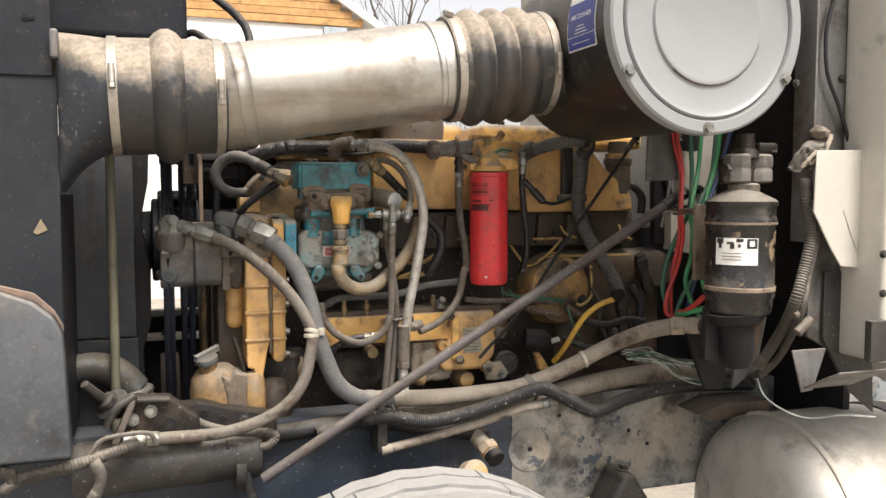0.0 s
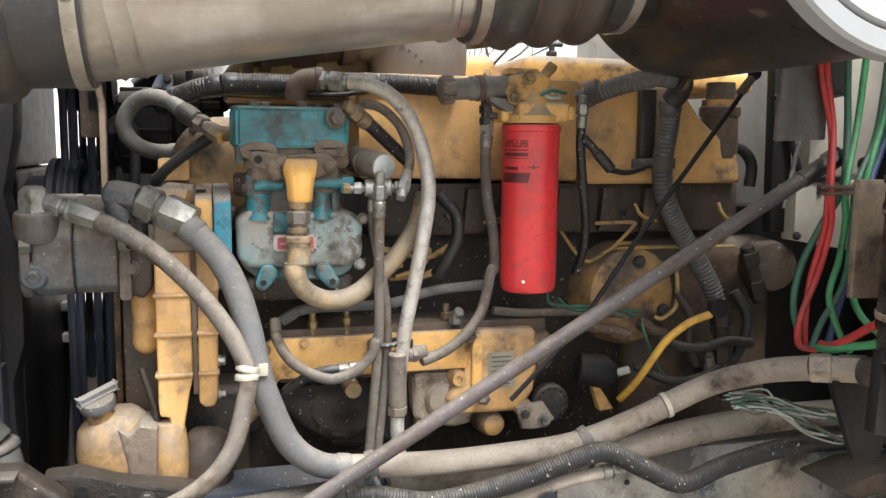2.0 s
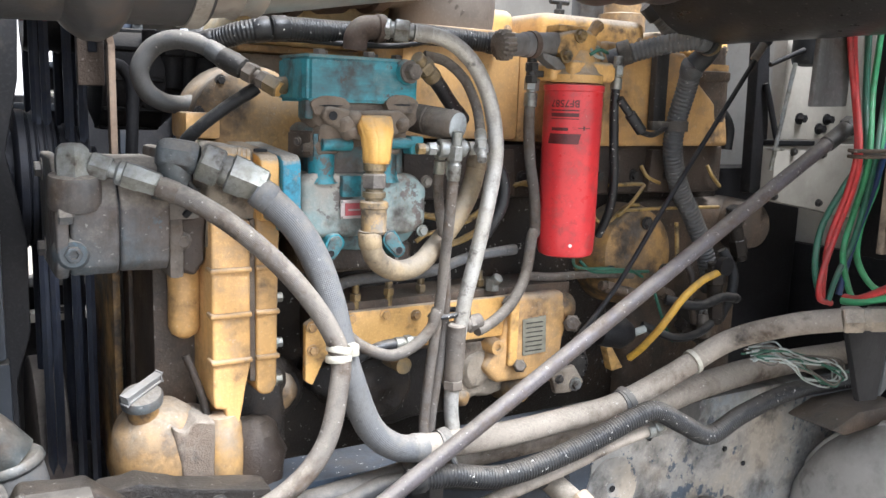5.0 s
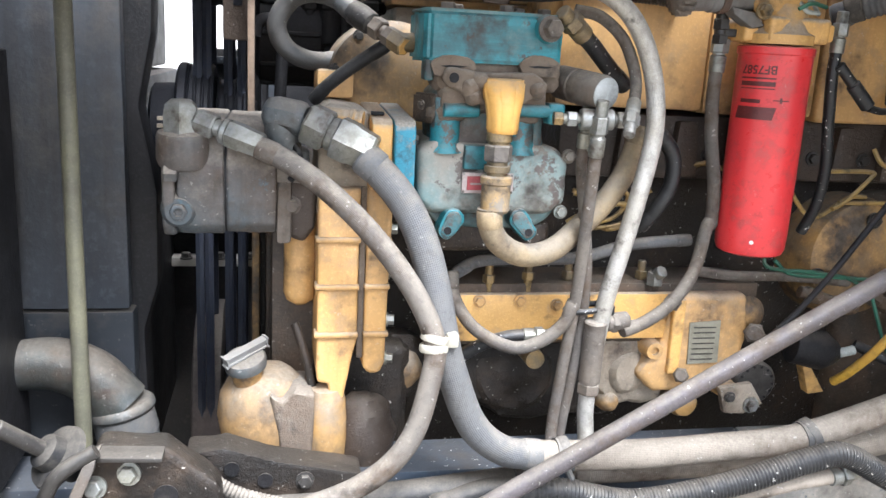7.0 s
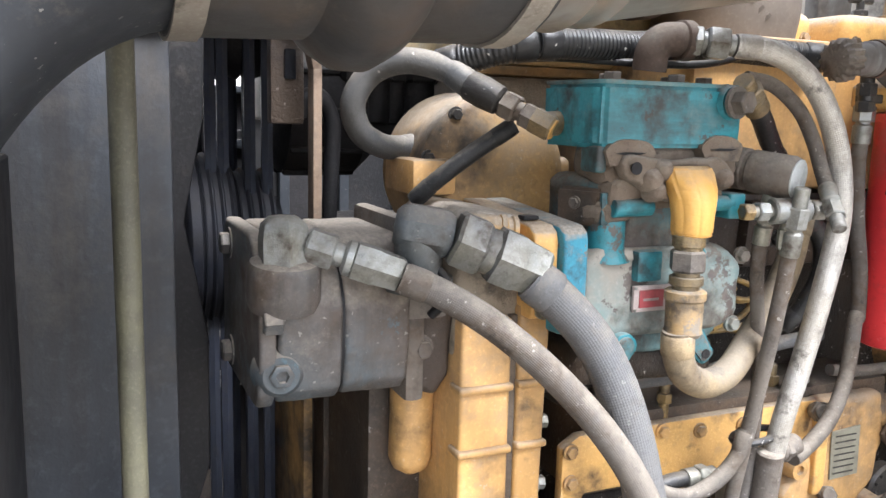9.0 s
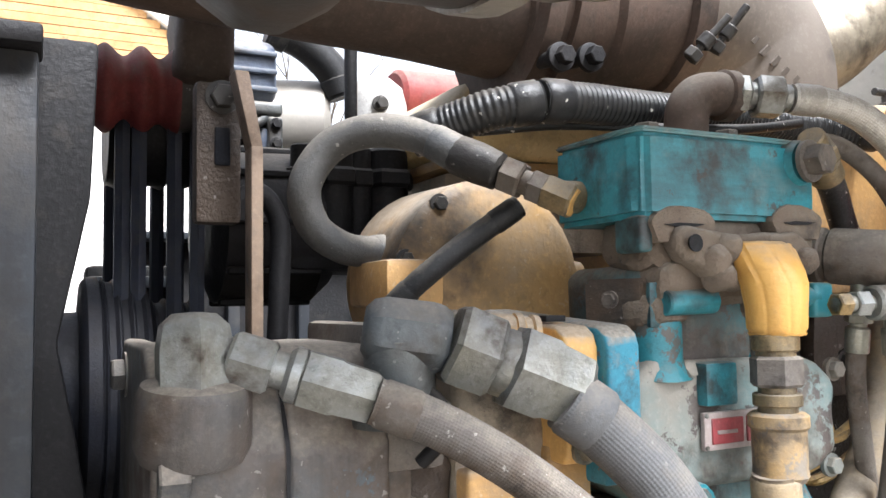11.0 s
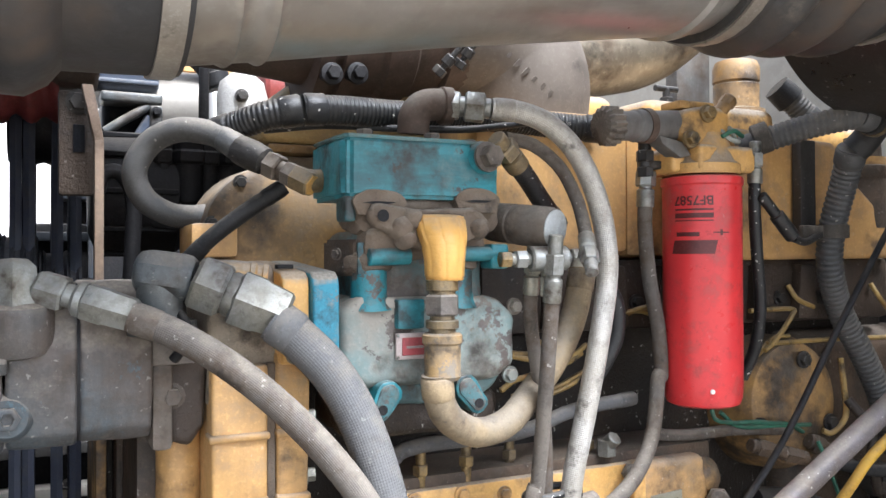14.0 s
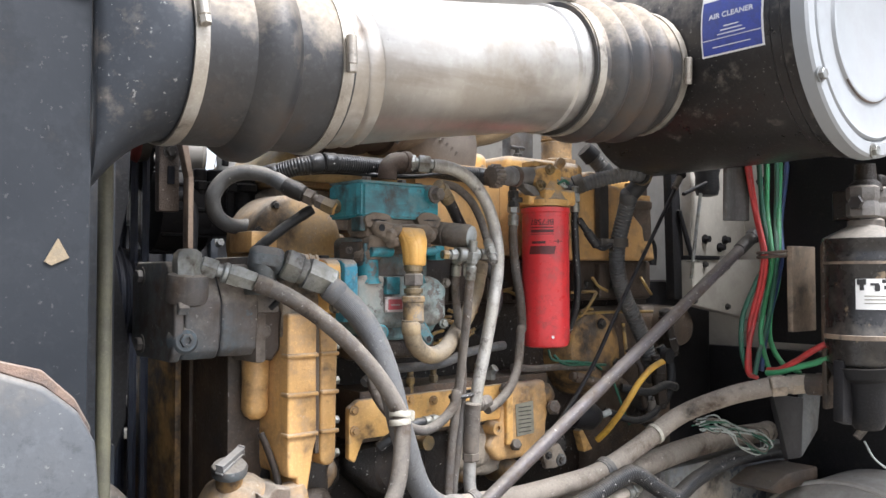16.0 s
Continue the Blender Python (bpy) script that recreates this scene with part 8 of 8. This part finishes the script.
part("tab", box(_a.x - 0.06, _a.x - 0.015, _a.y - 0.004, _a.y + 0.004, _a.z - 0.008, _a.z + 0.008, 0.002), M_LOOM, T)
hose("breather_hose", "black elbow hose at the breather", "hose",
     [(1.076, 2.050, 1.804), (1.097, 2.040, 1.781), (1.124, 2.030, 1.753)], 0.019, M_CORR, ribbed=0.006)
T = thing("hose_sleeve", "torn black rubber sleeve on the breather hose", "sleeve", (1.075, 2.045, 1.796))
part("sleeve", lathe((1.067, 2.052, 1.810), Vector((1.097, 2.040, 1.781)) - Vector((1.067, 2.052, 1.810)), [(0, 0.016), (0.0, 0.021), (0.03, 0.023), (0.03, 0.018)], 20), M_RUBBER, T)
_c = thing("strap_plate", "dark steel upright plate on the head", "bracket", (1.016, 1.950, 1.574))
part("plate", box(0.999, 1.029, 1.948, 1.964, 1.574, 1.712, 0.003), M_DARKSTEEL, _c)

# ring hose at the compressor's left
hose("ring_hose", "dusty black hose looped beside the compressor", "hose",
     [(0.227, 1.955, 1.657), (0.207, 1.975, 1.673), (0.176, 2.000, 1.680), (0.150, 2.020, 1.669), (0.134, 2.030, 1.640), (0.144, 2.040, 1.612), (0.169, 2.050, 1.597), (0.194, 2.058, 1.594), (0.222, 2.068, 1.596)], 0.0128, M_CORR, seg=18)
_a, _b = Vector((0.224, 1.958, 1.659)), Vector((0.279, 1.900, 1.621))
T = thing("ring_hose_fitting", "dusty hex fittings at the compressor head", "fitting", _b)
_d = (_b - _a).normalized()
part("sleeve", lathe(_a, _d, [(0, 0.0133), (0.004, 0.0150), (0.020, 0.0156), (0.036, 0.0142), (0.039, 0.0105)], 10), M_DARKSTEEL, T)
part("nut", join(hexa(_a + _d * 0.040, _a + _d * 0.056, 0.0140), rod(_a + _d * 0.055, _a + _d * 0.063, 0.0088), hexa(_a + _d * 0.062, _a + _d * 0.075, 0.0125)), M_CAST, T)
part("brass_elbow", join(hexa(_b - _d * 0.016, _b + _d * 0.006, 0.0132), rod(_b - _d * 0.004, _b + Vector((0.028, 0.012, 0.004)), 0.0115)), M_BRASS, T, "brass-faced elbow")
part("elbow_face", lathe(_b + _d * 0.0062, _d, [(0, 0.0112), (0.001, 0.0108), (0.0012, 0)], 6), M_YELLOW_ELBOW, T, "worn orange elbow face")
hose("breather_tube", "thin black rubber tube past the gear housing", "hose",
     [(0.269, 1.945, 1.621), (0.232, 1.955, 1.595), (0.199, 1.965, 1.568), (0.180, 1.980, 1.546)], 0.0085, M_RUBBER)
T = thing("coolant_tube", "bent metal tube by the alternator, blackened as deep shade", "pipe", (0.130, 2.100, 1.513))
# blackened in place of the deep shade round the tube
part("tube", tube([(0.104, 2.130, 1.624), (0.108, 2.130, 1.641), (0.121, 2.130, 1.648), (0.133, 2.130, 1.640), (0.142, 2.130, 1.616), (0.141, 2.130, 1.566), (0.137, 2.130, 1.490)], 0.0088, 18), M_BLACK, T)
hose("overhead_cable", "black cable hanging over the front", "cable", [(0.040, 1.950, 2.065), (0.099, 1.950, 2.052), (0.139, 1.930, 2.020), (0.173, 1.910, 1.988), (0.193, 1.870, 1.951), (0.201, 1.830, 1.897)], 0.009, M_RUBBER)
hose("overhead_cable", "black cable behind the intake pipe", "cable", [(0.049, 1.950, 1.930), (0.084, 1.930, 1.945), (0.112, 1.900, 1.925), (0.130, 1.830, 1.884)], 0.008, M_RUBBER)
hose("flat_cable", "thin dark cable lying on the compressor head", "cable", [(0.256, 1.980, 1.682), (0.320, 1.960, 1.688), (0.394, 1.930, 1.685), (0.462, 1.910, 1.686), (0.543, 1.930, 1.701)], 0.004, M_CONDUIT)

# injection lines and small tubes on the block
for pts in ([(0.929, 1.975, 1.474), (1.001, 1.970, 1.475), (0.998, 1.965, 1.465), (0.960, 1.960, 1.432), (0.936, 1.955, 1.421)],
            [(0.956, 1.970, 1.428), (1.083, 1.975, 1.428), (1.225, 1.980, 1.425)],
            [(0.654, 1.970, 1.441), (0.628, 1.975, 1.424), (0.600, 1.975, 1.419), (0.588, 1.985, 1.424)],
            [(0.532, 1.970, 1.393), (0.549, 1.970, 1.403), (0.576, 1.980, 1.406)],
            [(0.649, 1.975, 1.400), (0.623, 1.975, 1.389), (0.598, 1.975, 1.383), (0.593, 1.995, 1.382)],
            [(0.722, 1.995, 1.470), (0.729, 1.975, 1.480), (0.753, 1.975, 1.485)],
            [(0.541, 1.980, 1.437), (0.563, 1.980, 1.433), (0.604, 1.990, 1.431)],
            [(1.013, 1.985, 1.508), (1.022, 1.975, 1.488), (1.053, 1.975, 1.476)],
            [(1.188, 1.985, 1.508), (1.194, 1.975, 1.487), (1.228, 1.985, 1.466)],
            [(0.543, 1.980, 1.433), (0.614, 1.970, 1.420), (0.649, 1.975, 1.430)],
            [(0.555, 1.985, 1.382), (0.603, 1.975, 1.388), (0.656, 1.980, 1.406)],
            [(0.702, 1.980, 1.475), (0.737, 1.975, 1.480), (0.772, 1.980, 1.471)],
            [(0.597, 1.990, 1.445), (0.624, 1.980, 1.431), (0.607, 1.975, 1.403), (0.565, 1.980, 1.387)],
            [(0.861, 1.980, 1.466), (0.913, 1.970, 1.406), (0.972, 1.975, 1.434), (1.008, 1.980, 1.436)]):
    hose("injection_line", "thin tan fuel injection line", "fuel line", pts, 0.0036, M_LINE, group="injection lines", seg=8)
hose("injection_line", "thin yellow upright fuel line", "fuel line", [(1.090, 1.960, 1.402), (1.091, 1.955, 1.357), (1.087, 1.950, 1.320), (1.060, 1.950, 1.299), (1.046, 1.955, 1.302)], 0.0042, M_LINE, group="injection lines", seg=8)
hose("gallery_pipe", "dark lagged pipe along the gallery ledge", "pipe",
     [(0.369, 1.940, 1.327), (0.413, 1.945, 1.345), (0.543, 1.950, 1.347), (0.623, 1.955, 1.365), (0.717, 1.960, 1.372)], 0.0085, M_HOSE_GREY)
hose("gallery_pipe", "dusty pipe along the gallery ledge", "pipe",
     [(0.730, 1.950, 1.328), (0.790, 1.950, 1.321), (0.885, 1.955, 1.318), (0.986, 1.960, 1.308)], 0.0075, M_HOSE)
hose("return_line", "thin green return line", "fuel line", [(0.850, 1.950, 1.345), (0.878, 1.945, 1.325), (0.948, 1.950, 1.319), (1.021, 1.955, 1.313)], 0.003, M_WIRE_DKGREEN)
for pts in ([(1.007, 1.930, 1.296), (1.015, 1.920, 1.263), (1.037, 1.920, 1.218), (1.072, 1.930, 1.179)],
            [(0.829, 1.945, 1.357), (0.832, 1.935, 1.338), (0.899, 1.945, 1.328), (0.963, 1.945, 1.321), (1.007, 1.955, 1.304)],
            [(0.873, 1.960, 1.323), (0.879, 1.940, 1.331), (0.935, 1.950, 1.324), (0.987, 1.960, 1.307)]):
    hose("return_line", "thin green return line", "fuel line", pts, 0.0028, M_WIRE_DKGREEN, seg=8)
hose("yellow_tube", "bright yellow plastic tube", "tube", [(1.101, 1.860, 1.323), (1.060, 1.860, 1.310), (1.023, 1.865, 1.282), (1.004, 1.875, 1.250), (0.993, 1.890, 1.219), (0.988, 1.905, 1.198), (0.980, 1.920, 1.176), (0.974, 1.940, 1.155)], 0.0068, M_YHOSE)
_a = Vector((1.112, 1.860, 1.334))
T = thing("tube_clip", "black clip at the yellow tube", "clip", _a)
part("clip", lathe(_a - Vector((0, 0.01, 0)), (0, 1, 0), [(0, 0.01), (0, 0.017), (0.014, 0.017), (0.014, 0.01)], 20), M_BLACK, T)
# dark fittings and sender behind the bar
S = thing("sender_unit", "black plastic sender unit with pale tip", "sender", (0.932, 1.920, 1.191))
part("body", lathe((0.880, 1.930, 1.222), (1, -0.2, -0.15), [(0, 0.015), (0.004, 0.027), (0.05, 0.03), (0.07, 0.018), (0.08, 0.008)], 28), M_BLACK, S)
part("tip", rod((0.948, 1.905, 1.215), (0.969, 1.900, 1.222), 0.007), M_WIRE_PALE, S)
for p, q, r in (((0.892, 1.940, 1.300), (0.984, 1.930, 1.275), 0.012), ((1.011, 1.950, 1.293), (1.072, 1.940, 1.262), 0.014), ((1.161, 1.920, 1.328), (1.172, 1.920, 1.206), 0.02), ((1.230, 1.950, 1.429), (1.267, 1.950, 1.320), 0.018), ((1.118, 1.960, 1.203), (1.218, 1.950, 1.137), 0.016)):
    v = thing("valve_fitting", "oily dark fitting on the pump side", "fitting", q, "dark fittings")
    p, q = Vector(p), Vector(q)
    part("body", join(rod(p, q, r * 0.75), hexa(p.lerp(q, 0.1), p.lerp(q, 0.35), r), hexa(p.lerp(q, 0.6), p.lerp(q, 0.9), r * 0.95)), M_BROWN if r < 0.015 else M_BLOCK, v)

# low hoses along the frame
hose("frame_loom", "black corrugated loom with paint flecks", "hose",
     [(0.419, 1.770, 1.097), (0.483, 1.765, 1.097), (0.574, 1.760, 1.080), (0.695, 1.755, 1.098), (0.806, 1.750, 1.130), (0.857, 1.750, 1.135), (0.927, 1.755, 1.099), (0.999, 1.760, 1.066), (1.088, 1.765, 1.089), (1.245, 1.780, 1.103), (1.488, 1.800, 1.087)],
     0.0165, M_CONDUIT, ribbed=0.0048, group="frame hoses")
hose("frame_hose", "dusty grey hose along the frame", "hose",
     [(0.467, 1.780, 1.018), (0.567, 1.780, 1.034), (0.703, 1.775, 1.062), (0.794, 1.770, 1.086), (0.867, 1.770, 1.095)], 0.0105, M_HOSE_CAKED, end=0.03, group="frame hoses")
hose("frame_hose", "thick dirt-caked hose along the frame", "hose",
     [(0.520, 1.850, 1.083), (0.689, 1.850, 1.084), (0.899, 1.850, 1.092), (1.090, 1.850, 1.118), (1.293, 1.850, 1.129), (1.536, 1.860, 1.120)], 0.024, M_HOSE_CAKED, group="frame hoses", seg=20)
hose("frame_hose", "oily black hose along the frame", "hose",
     [(0.324, 1.800, 1.064), (0.429, 1.810, 1.081), (0.593, 1.820, 1.044), (0.740, 1.830, 1.013)], 0.016, M_RUBBER, group="frame hoses")
hose("frame_hose", "oily black pipe along the frame front", "hose",
     [(0.132, 1.820, 1.063), (0.228, 1.820, 1.066), (0.328, 1.820, 1.073), (0.458, 1.820, 1.085)], 0.020, M_RUBBER, group="frame hoses")
hose("frame_loom", "black ribbed loom loop by the frame", "hose",
     [(0.050, 1.780, 1.136), (0.095, 1.775, 1.109), (0.163, 1.770, 1.092), (0.215, 1.765, 1.088), (0.230, 1.762, 1.076), (0.208, 1.760, 1.060), (0.162, 1.760, 1.065), (0.127, 1.762, 1.077)], 0.0095, M_LOOM, ribbed=0.005, group="frame hoses")
hose("front_loom", "dusty corrugated loom at the front corner", "hose",
     [(-0.269, 1.660, 1.073), (-0.224, 1.670, 1.075), (-0.158, 1.680, 1.083), (-0.089, 1.700, 1.095), (-0.043, 1.715, 1.108)], 0.0125, M_LOOM, ribbed=0.0065, group="frame hoses")
hose("front_wire", "pale wire looped over the loom", "wire",
     [(-0.129, 1.690, 1.098), (-0.108, 1.690, 1.124), (-0.057, 1.690, 1.132), (-0.021, 1.700, 1.126), (-0.011, 1.710, 1.103)], 0.0045, M_HOSE, group="wires")
hose("front_loom", "dusty taped harness drop", "hose",
     [(-0.123, 1.675, 1.091), (-0.110, 1.670, 1.064), (-0.114, 1.670, 1.037), (-0.130, 1.670, 1.012)], 0.011, M_LOOM, group="frame hoses")
hose("front_loom", "dusty taped harness tail", "hose",
     [(-0.277, 1.655, 1.093), (-0.259, 1.655, 1.086), (-0.260, 1.655, 1.067), (-0.274, 1.655, 1.056)], 0.010, M_LOOM, group="frame hoses")
hose("lower_cable", "black cable under the steering gear", "cable",
     [(0.127, 1.760, 1.068), (0.156, 1.760, 1.041), (0.167, 1.760, 1.004), (0.183, 1.760, 0.941)], 0.010, M_RUBBER)
_p = Vector((0.469, 1.785, 1.052))
T = thing("frame_clamp", "dusty steel clamp holding hoses to the frame", "clamp", _p - Vector((0, 0, 0.05)))
part("strap", box(_p.x - 0.012, _p.x + 0.012, 1.775, 1.84, 1.013, 1.123, 0.006), M_DARKSTEEL, T)

# wiring by the air dryer
hose("red_wire", "red cable down beside the air dryer", "wire", [(1.158, 1.690, 1.833), (1.158, 1.680, 1.729), (1.171, 1.675, 1.646), (1.147, 1.642, 1.554), (1.164, 1.657, 1.497), (1.165, 1.678, 1.422), (1.139, 1.678, 1.355), (1.137, 1.678, 1.312), (1.170, 1.678, 1.299)], 0.0050, M_WIRE_RED, group="wires")
hose("red_wire", "second red cable beside the air dryer", "wire", [(1.140, 1.690, 1.831), (1.150, 1.680, 1.719), (1.169, 1.675, 1.636), (1.146, 1.646, 1.554), (1.158, 1.663, 1.488), (1.156, 1.684, 1.410), (1.152, 1.684, 1.344), (1.155, 1.684, 1.304)], 0.0048, M_WIRE_RED, group="wires")
hose("green_wire", "green cable down beside the air dryer", "wire", [(1.306, 1.690, 1.868), (1.281, 1.680, 1.758), (1.263, 1.675, 1.661), (1.214, 1.650, 1.554), (1.243, 1.669, 1.494), (1.248, 1.690, 1.427), (1.248, 1.690, 1.368), (1.300, 1.690, 1.316), (1.368, 1.690, 1.294)], 0.0055, M_WIRE_GREEN, group="wires")
hose("green_wire", "second green cable beside the air dryer", "wire", [(1.244, 1.690, 1.841), (1.226, 1.680, 1.733), (1.215, 1.675, 1.648), (1.173, 1.642, 1.554), (1.190, 1.657, 1.504), (1.202, 1.678, 1.442), (1.188, 1.678, 1.385), (1.209, 1.678, 1.330), (1.235, 1.678, 1.293)], 0.0052, M_WIRE_GREEN, group="wires")
hose("navy_wire", "dark blue cable beside the air dryer", "wire", [(1.345, 1.690, 1.829), (1.301, 1.680, 1.716), (1.269, 1.675, 1.628), (1.218, 1.646, 1.554), (1.226, 1.663, 1.487), (1.230, 1.684, 1.418), (1.211, 1.684, 1.363), (1.198, 1.684, 1.310)], 0.0056, M_WIRE_NAVY, group="wires")
hose("dark_green_wire", "dark green cable beside the air dryer", "wire", [(1.199, 1.690, 1.837), (1.196, 1.680, 1.721), (1.198, 1.675, 1.637), (1.174, 1.650, 1.554), (1.157, 1.669, 1.496), (1.143, 1.690, 1.432), (1.133, 1.690, 1.376), (1.145, 1.690, 1.330), (1.168, 1.690, 1.299)], 0.0054, M_WIRE_DKGREEN, group="wires")
hose("dark_green_wire", "second dark green cable beside the air dryer", "wire", [(1.281, 1.690, 1.845), (1.265, 1.680, 1.714), (1.249, 1.675, 1.627), (1.191, 1.642, 1.554), (1.203, 1.657, 1.482), (1.212, 1.678, 1.402), (1.177, 1.678, 1.343), (1.162, 1.678, 1.304)], 0.0048, M_WIRE_DKGREEN, group="wires")
hose("red_wire", "red cable looping back to the dryer", "wire", [(1.144, 1.515, 1.381), (1.141, 1.540, 1.367), (1.142, 1.575, 1.344), (1.142, 1.612, 1.323), (1.147, 1.640, 1.319)], 0.0062, M_WIRE_RED, group="wires")
_p, _q = Vector((1.130, 1.632, 1.556)), Vector((1.182, 1.596, 1.564))
T = thing("wire_tie", "dusty brown strap holding the wires to the bracket", "cable tie", _p)
for _dz in (0.0, -0.009):
    part("strap", tube([_p + Vector((0.004, 0.02, _dz)), _p + Vector((0, 0, _dz)), _p.lerp(_q, 0.3) + Vector((0, -0.022, _dz)), _p.lerp(_q, 0.7) + Vector((0, -0.018, _dz)), _q + Vector((0, 0, _dz))], 0.0032, 8), M_BROWN, T)
hose("green_wire", "green cable looping back to the dryer", "wire", [(1.148, 1.515, 1.354), (1.146, 1.540, 1.342), (1.145, 1.575, 1.331), (1.139, 1.612, 1.318), (1.143, 1.640, 1.314)], 0.0062, M_WIRE_GREEN, group="wires")
_p = Vector((1.183, 1.641, 1.552))
T = thing("wire_tie", "brown tie round the coloured cables", "cable tie", _p)
part("band", sweep([_p + Vector((0.030 * math.cos(k * math.pi / 12), 0.004 + 0.022 * math.sin(k * math.pi / 12), 0)) for k in range(24)], 0.005, 8, True), M_LOOM, T)
for i in range(12):
    k = random.Random(i + 3)
    pts = [Vector(q) + Vector((k.uniform(-0.012, 0.012), k.uniform(-0.012, 0.012), k.uniform(-0.009, 0.009))) for q in ((1.075, 1.755, 1.206), (1.132, 1.755, 1.206), (1.173, 1.750, 1.189), (1.231, 1.745, 1.175), (1.292, 1.745, 1.160), (1.324, 1.745, 1.133), (1.293, 1.745, 1.118), (1.234, 1.745, 1.143), (1.173, 1.745, 1.181), (1.130, 1.750, 1.187), (1.077, 1.750, 1.192))]
    hose("signal_wire", "thin pale green wires coiled in a loose bundle", "wire", pts if i % 3 else pts[:6], 0.0017, (M_WIRE_PALE, M_WIRE_DKGREEN, M_WIRE_PALE, M_HOSE)[i % 4], group="wires", seg=8)
hose("side_loom", "dust-caked corrugated loom down the cab corner", "hose",
     [(1.257, 1.375, 1.626), (1.263, 1.375, 1.574), (1.278, 1.375, 1.516), (1.263, 1.375, 1.446), (1.237, 1.375, 1.365), (1.288, 1.480, 1.274), (1.271, 1.520, 1.204)], 0.0125, M_LOOM, ribbed=0.006, group="corrugated looms")
hose("side_loom", "dusty cable beside the loom", "cable",
     [(1.293, 1.375, 1.621), (1.297, 1.375, 1.528), (1.274, 1.375, 1.434), (1.253, 1.375, 1.341), (1.315, 1.500, 1.231), (1.288, 1.530, 1.182)], 0.008, M_LOOM)
_p = Vector((1.264, 1.375, 1.323))
T = thing("loom_connector", "dusty plug taped to the loom", "connector", _p)
part("plug", join(rod((1.247, 1.375, 1.306), (1.282, 1.375, 1.334), 0.010), rod((1.238, 1.375, 1.342), (1.257, 1.375, 1.355), 0.009)), M_CAST, T)
T = thing("loom_elbow", "dusty torn insulation at the loom's top", "insulation", (1.242, 1.375, 1.644))
part("sleeve", roughen(tube([(1.226, 1.375, 1.640), (1.240, 1.372, 1.668), (1.272, 1.372, 1.688), (1.304, 1.375, 1.692)], 0.013, 16), 0.006, 70, 1), M_LOOM, T)
for _k in range(5):
    _r = random.Random(40 + _k)
    part("torn_strip", roughen(tube([(1.224 + 0.012 * _k, 1.366, 1.640 + _r.uniform(0, 0.02)), (1.240 + 0.012 * _k, 1.358, 1.668 + _r.uniform(-0.01, 0.02)), (1.262 + 0.012 * _k, 1.364, 1.690 + _r.uniform(-0.015, 0.03))], 0.0045, 8), 0.003, 120, 0), (M_LOOM, M_CAST_PALE, M_DIRT)[_k % 3], T)
part("dust_tuft", roughen(lathe((1.290, 1.375, 1.716), (0, 0, 1), [(-0.014, 0.0), (-0.008, 0.016), (0.004, 0.02), (0.014, 0.012), (0.018, 0.0)], 18), 0.007, 90, 1), M_DIRT, T)
hose("cowl_cable", "thin black cable down the cab side", "cable",
     [(1.324, 1.385, 1.991), (1.308, 1.385, 1.921), (1.315, 1.385, 1.841), (1.348, 1.385, 1.773), (1.378, 1.385, 1.698)], 0.004, M_RUBBER)
hose("white_wire", "thin white wire drooping by the tank", "wire",
     [(1.255, 1.500, 1.184), (1.258, 1.480, 1.150), (1.283, 1.450, 1.124), (1.325, 1.420, 1.109), (1.378, 1.380, 1.121), (1.429, 1.340, 1.123)], 0.002, M_WIRE_PALE, group="wires")
T = thing("tank_bracket", "black rubber-lined bracket over the tank", "bracket", (1.394, 1.750, 1.090))
part("plate", prism([(1.250, 1.051), (1.326, 1.073), (1.465, 1.070), (1.466, 1.040), (1.293, 1.033)], 1.70, 1.80, 0.006), M_BROWN, T)

# ties and clips on the upright hoses
_p = Vector((0.530, 1.860, 1.301))
T = thing("hose_tie", "black plastic tie round the upright hoses", "cable tie", _p)
part("band", sweep([_p + Vector((0.027 * math.cos(k * math.pi / 14), 0.006 + 0.015 * math.sin(k * math.pi / 14), 0.003 * math.cos(k * math.pi / 14))) for k in range(28)], 0.0042, 8, True), M_CONDUIT, T)
part("lock", box(_p.x + 0.022, _p.x + 0.036, _p.y - 0.006, _p.y + 0.006, _p.z - 0.008, _p.z + 0.006, 0.002), M_CONDUIT, T)
_a, _b = Vector((0.556, 1.860, 1.282)), Vector((0.589, 1.865, 1.284))
T = thing("hose_joiner", "dark ribbed joiner at the fuel hose end", "fitting", _b)
part("joiner", join(rod(_a, _b, 0.012), hexa(_a.lerp(_b, 0.2), _a.lerp(_b, 0.5), 0.0145)), M_CAST, T)

hose("bleed_wire", "thin green wire at the filter head", "wire", [(0.781, 1.875, 1.701), (0.787, 1.865, 1.689), (0.811, 1.875, 1.688)], 0.0028, M_WIRE_PALE, group="wires", seg=8)
hose("bleed_wire", "thin green wire at the filter head", "wire", [(0.775, 1.865, 1.691), (0.793, 1.865, 1.699), (0.827, 1.885, 1.697)], 0.0028, M_WIRE_DKGREEN, group="wires", seg=8)
hose("bleed_wire", "thin green wire at the filter head", "wire", [(0.796, 1.885, 1.688), (0.796, 1.875, 1.704), (0.818, 1.885, 1.687)], 0.0028, M_WIRE_PALE, group="wires", seg=8)
hose("upper_hose", "black rubber hose arching behind the alternator", "hose", [(0.190, 2.360, 1.871), (0.225, 2.360, 1.861), (0.250, 2.360, 1.845), (0.270, 2.360, 1.824), (0.280, 2.360, 1.798)], 0.020, M_RUBBER)
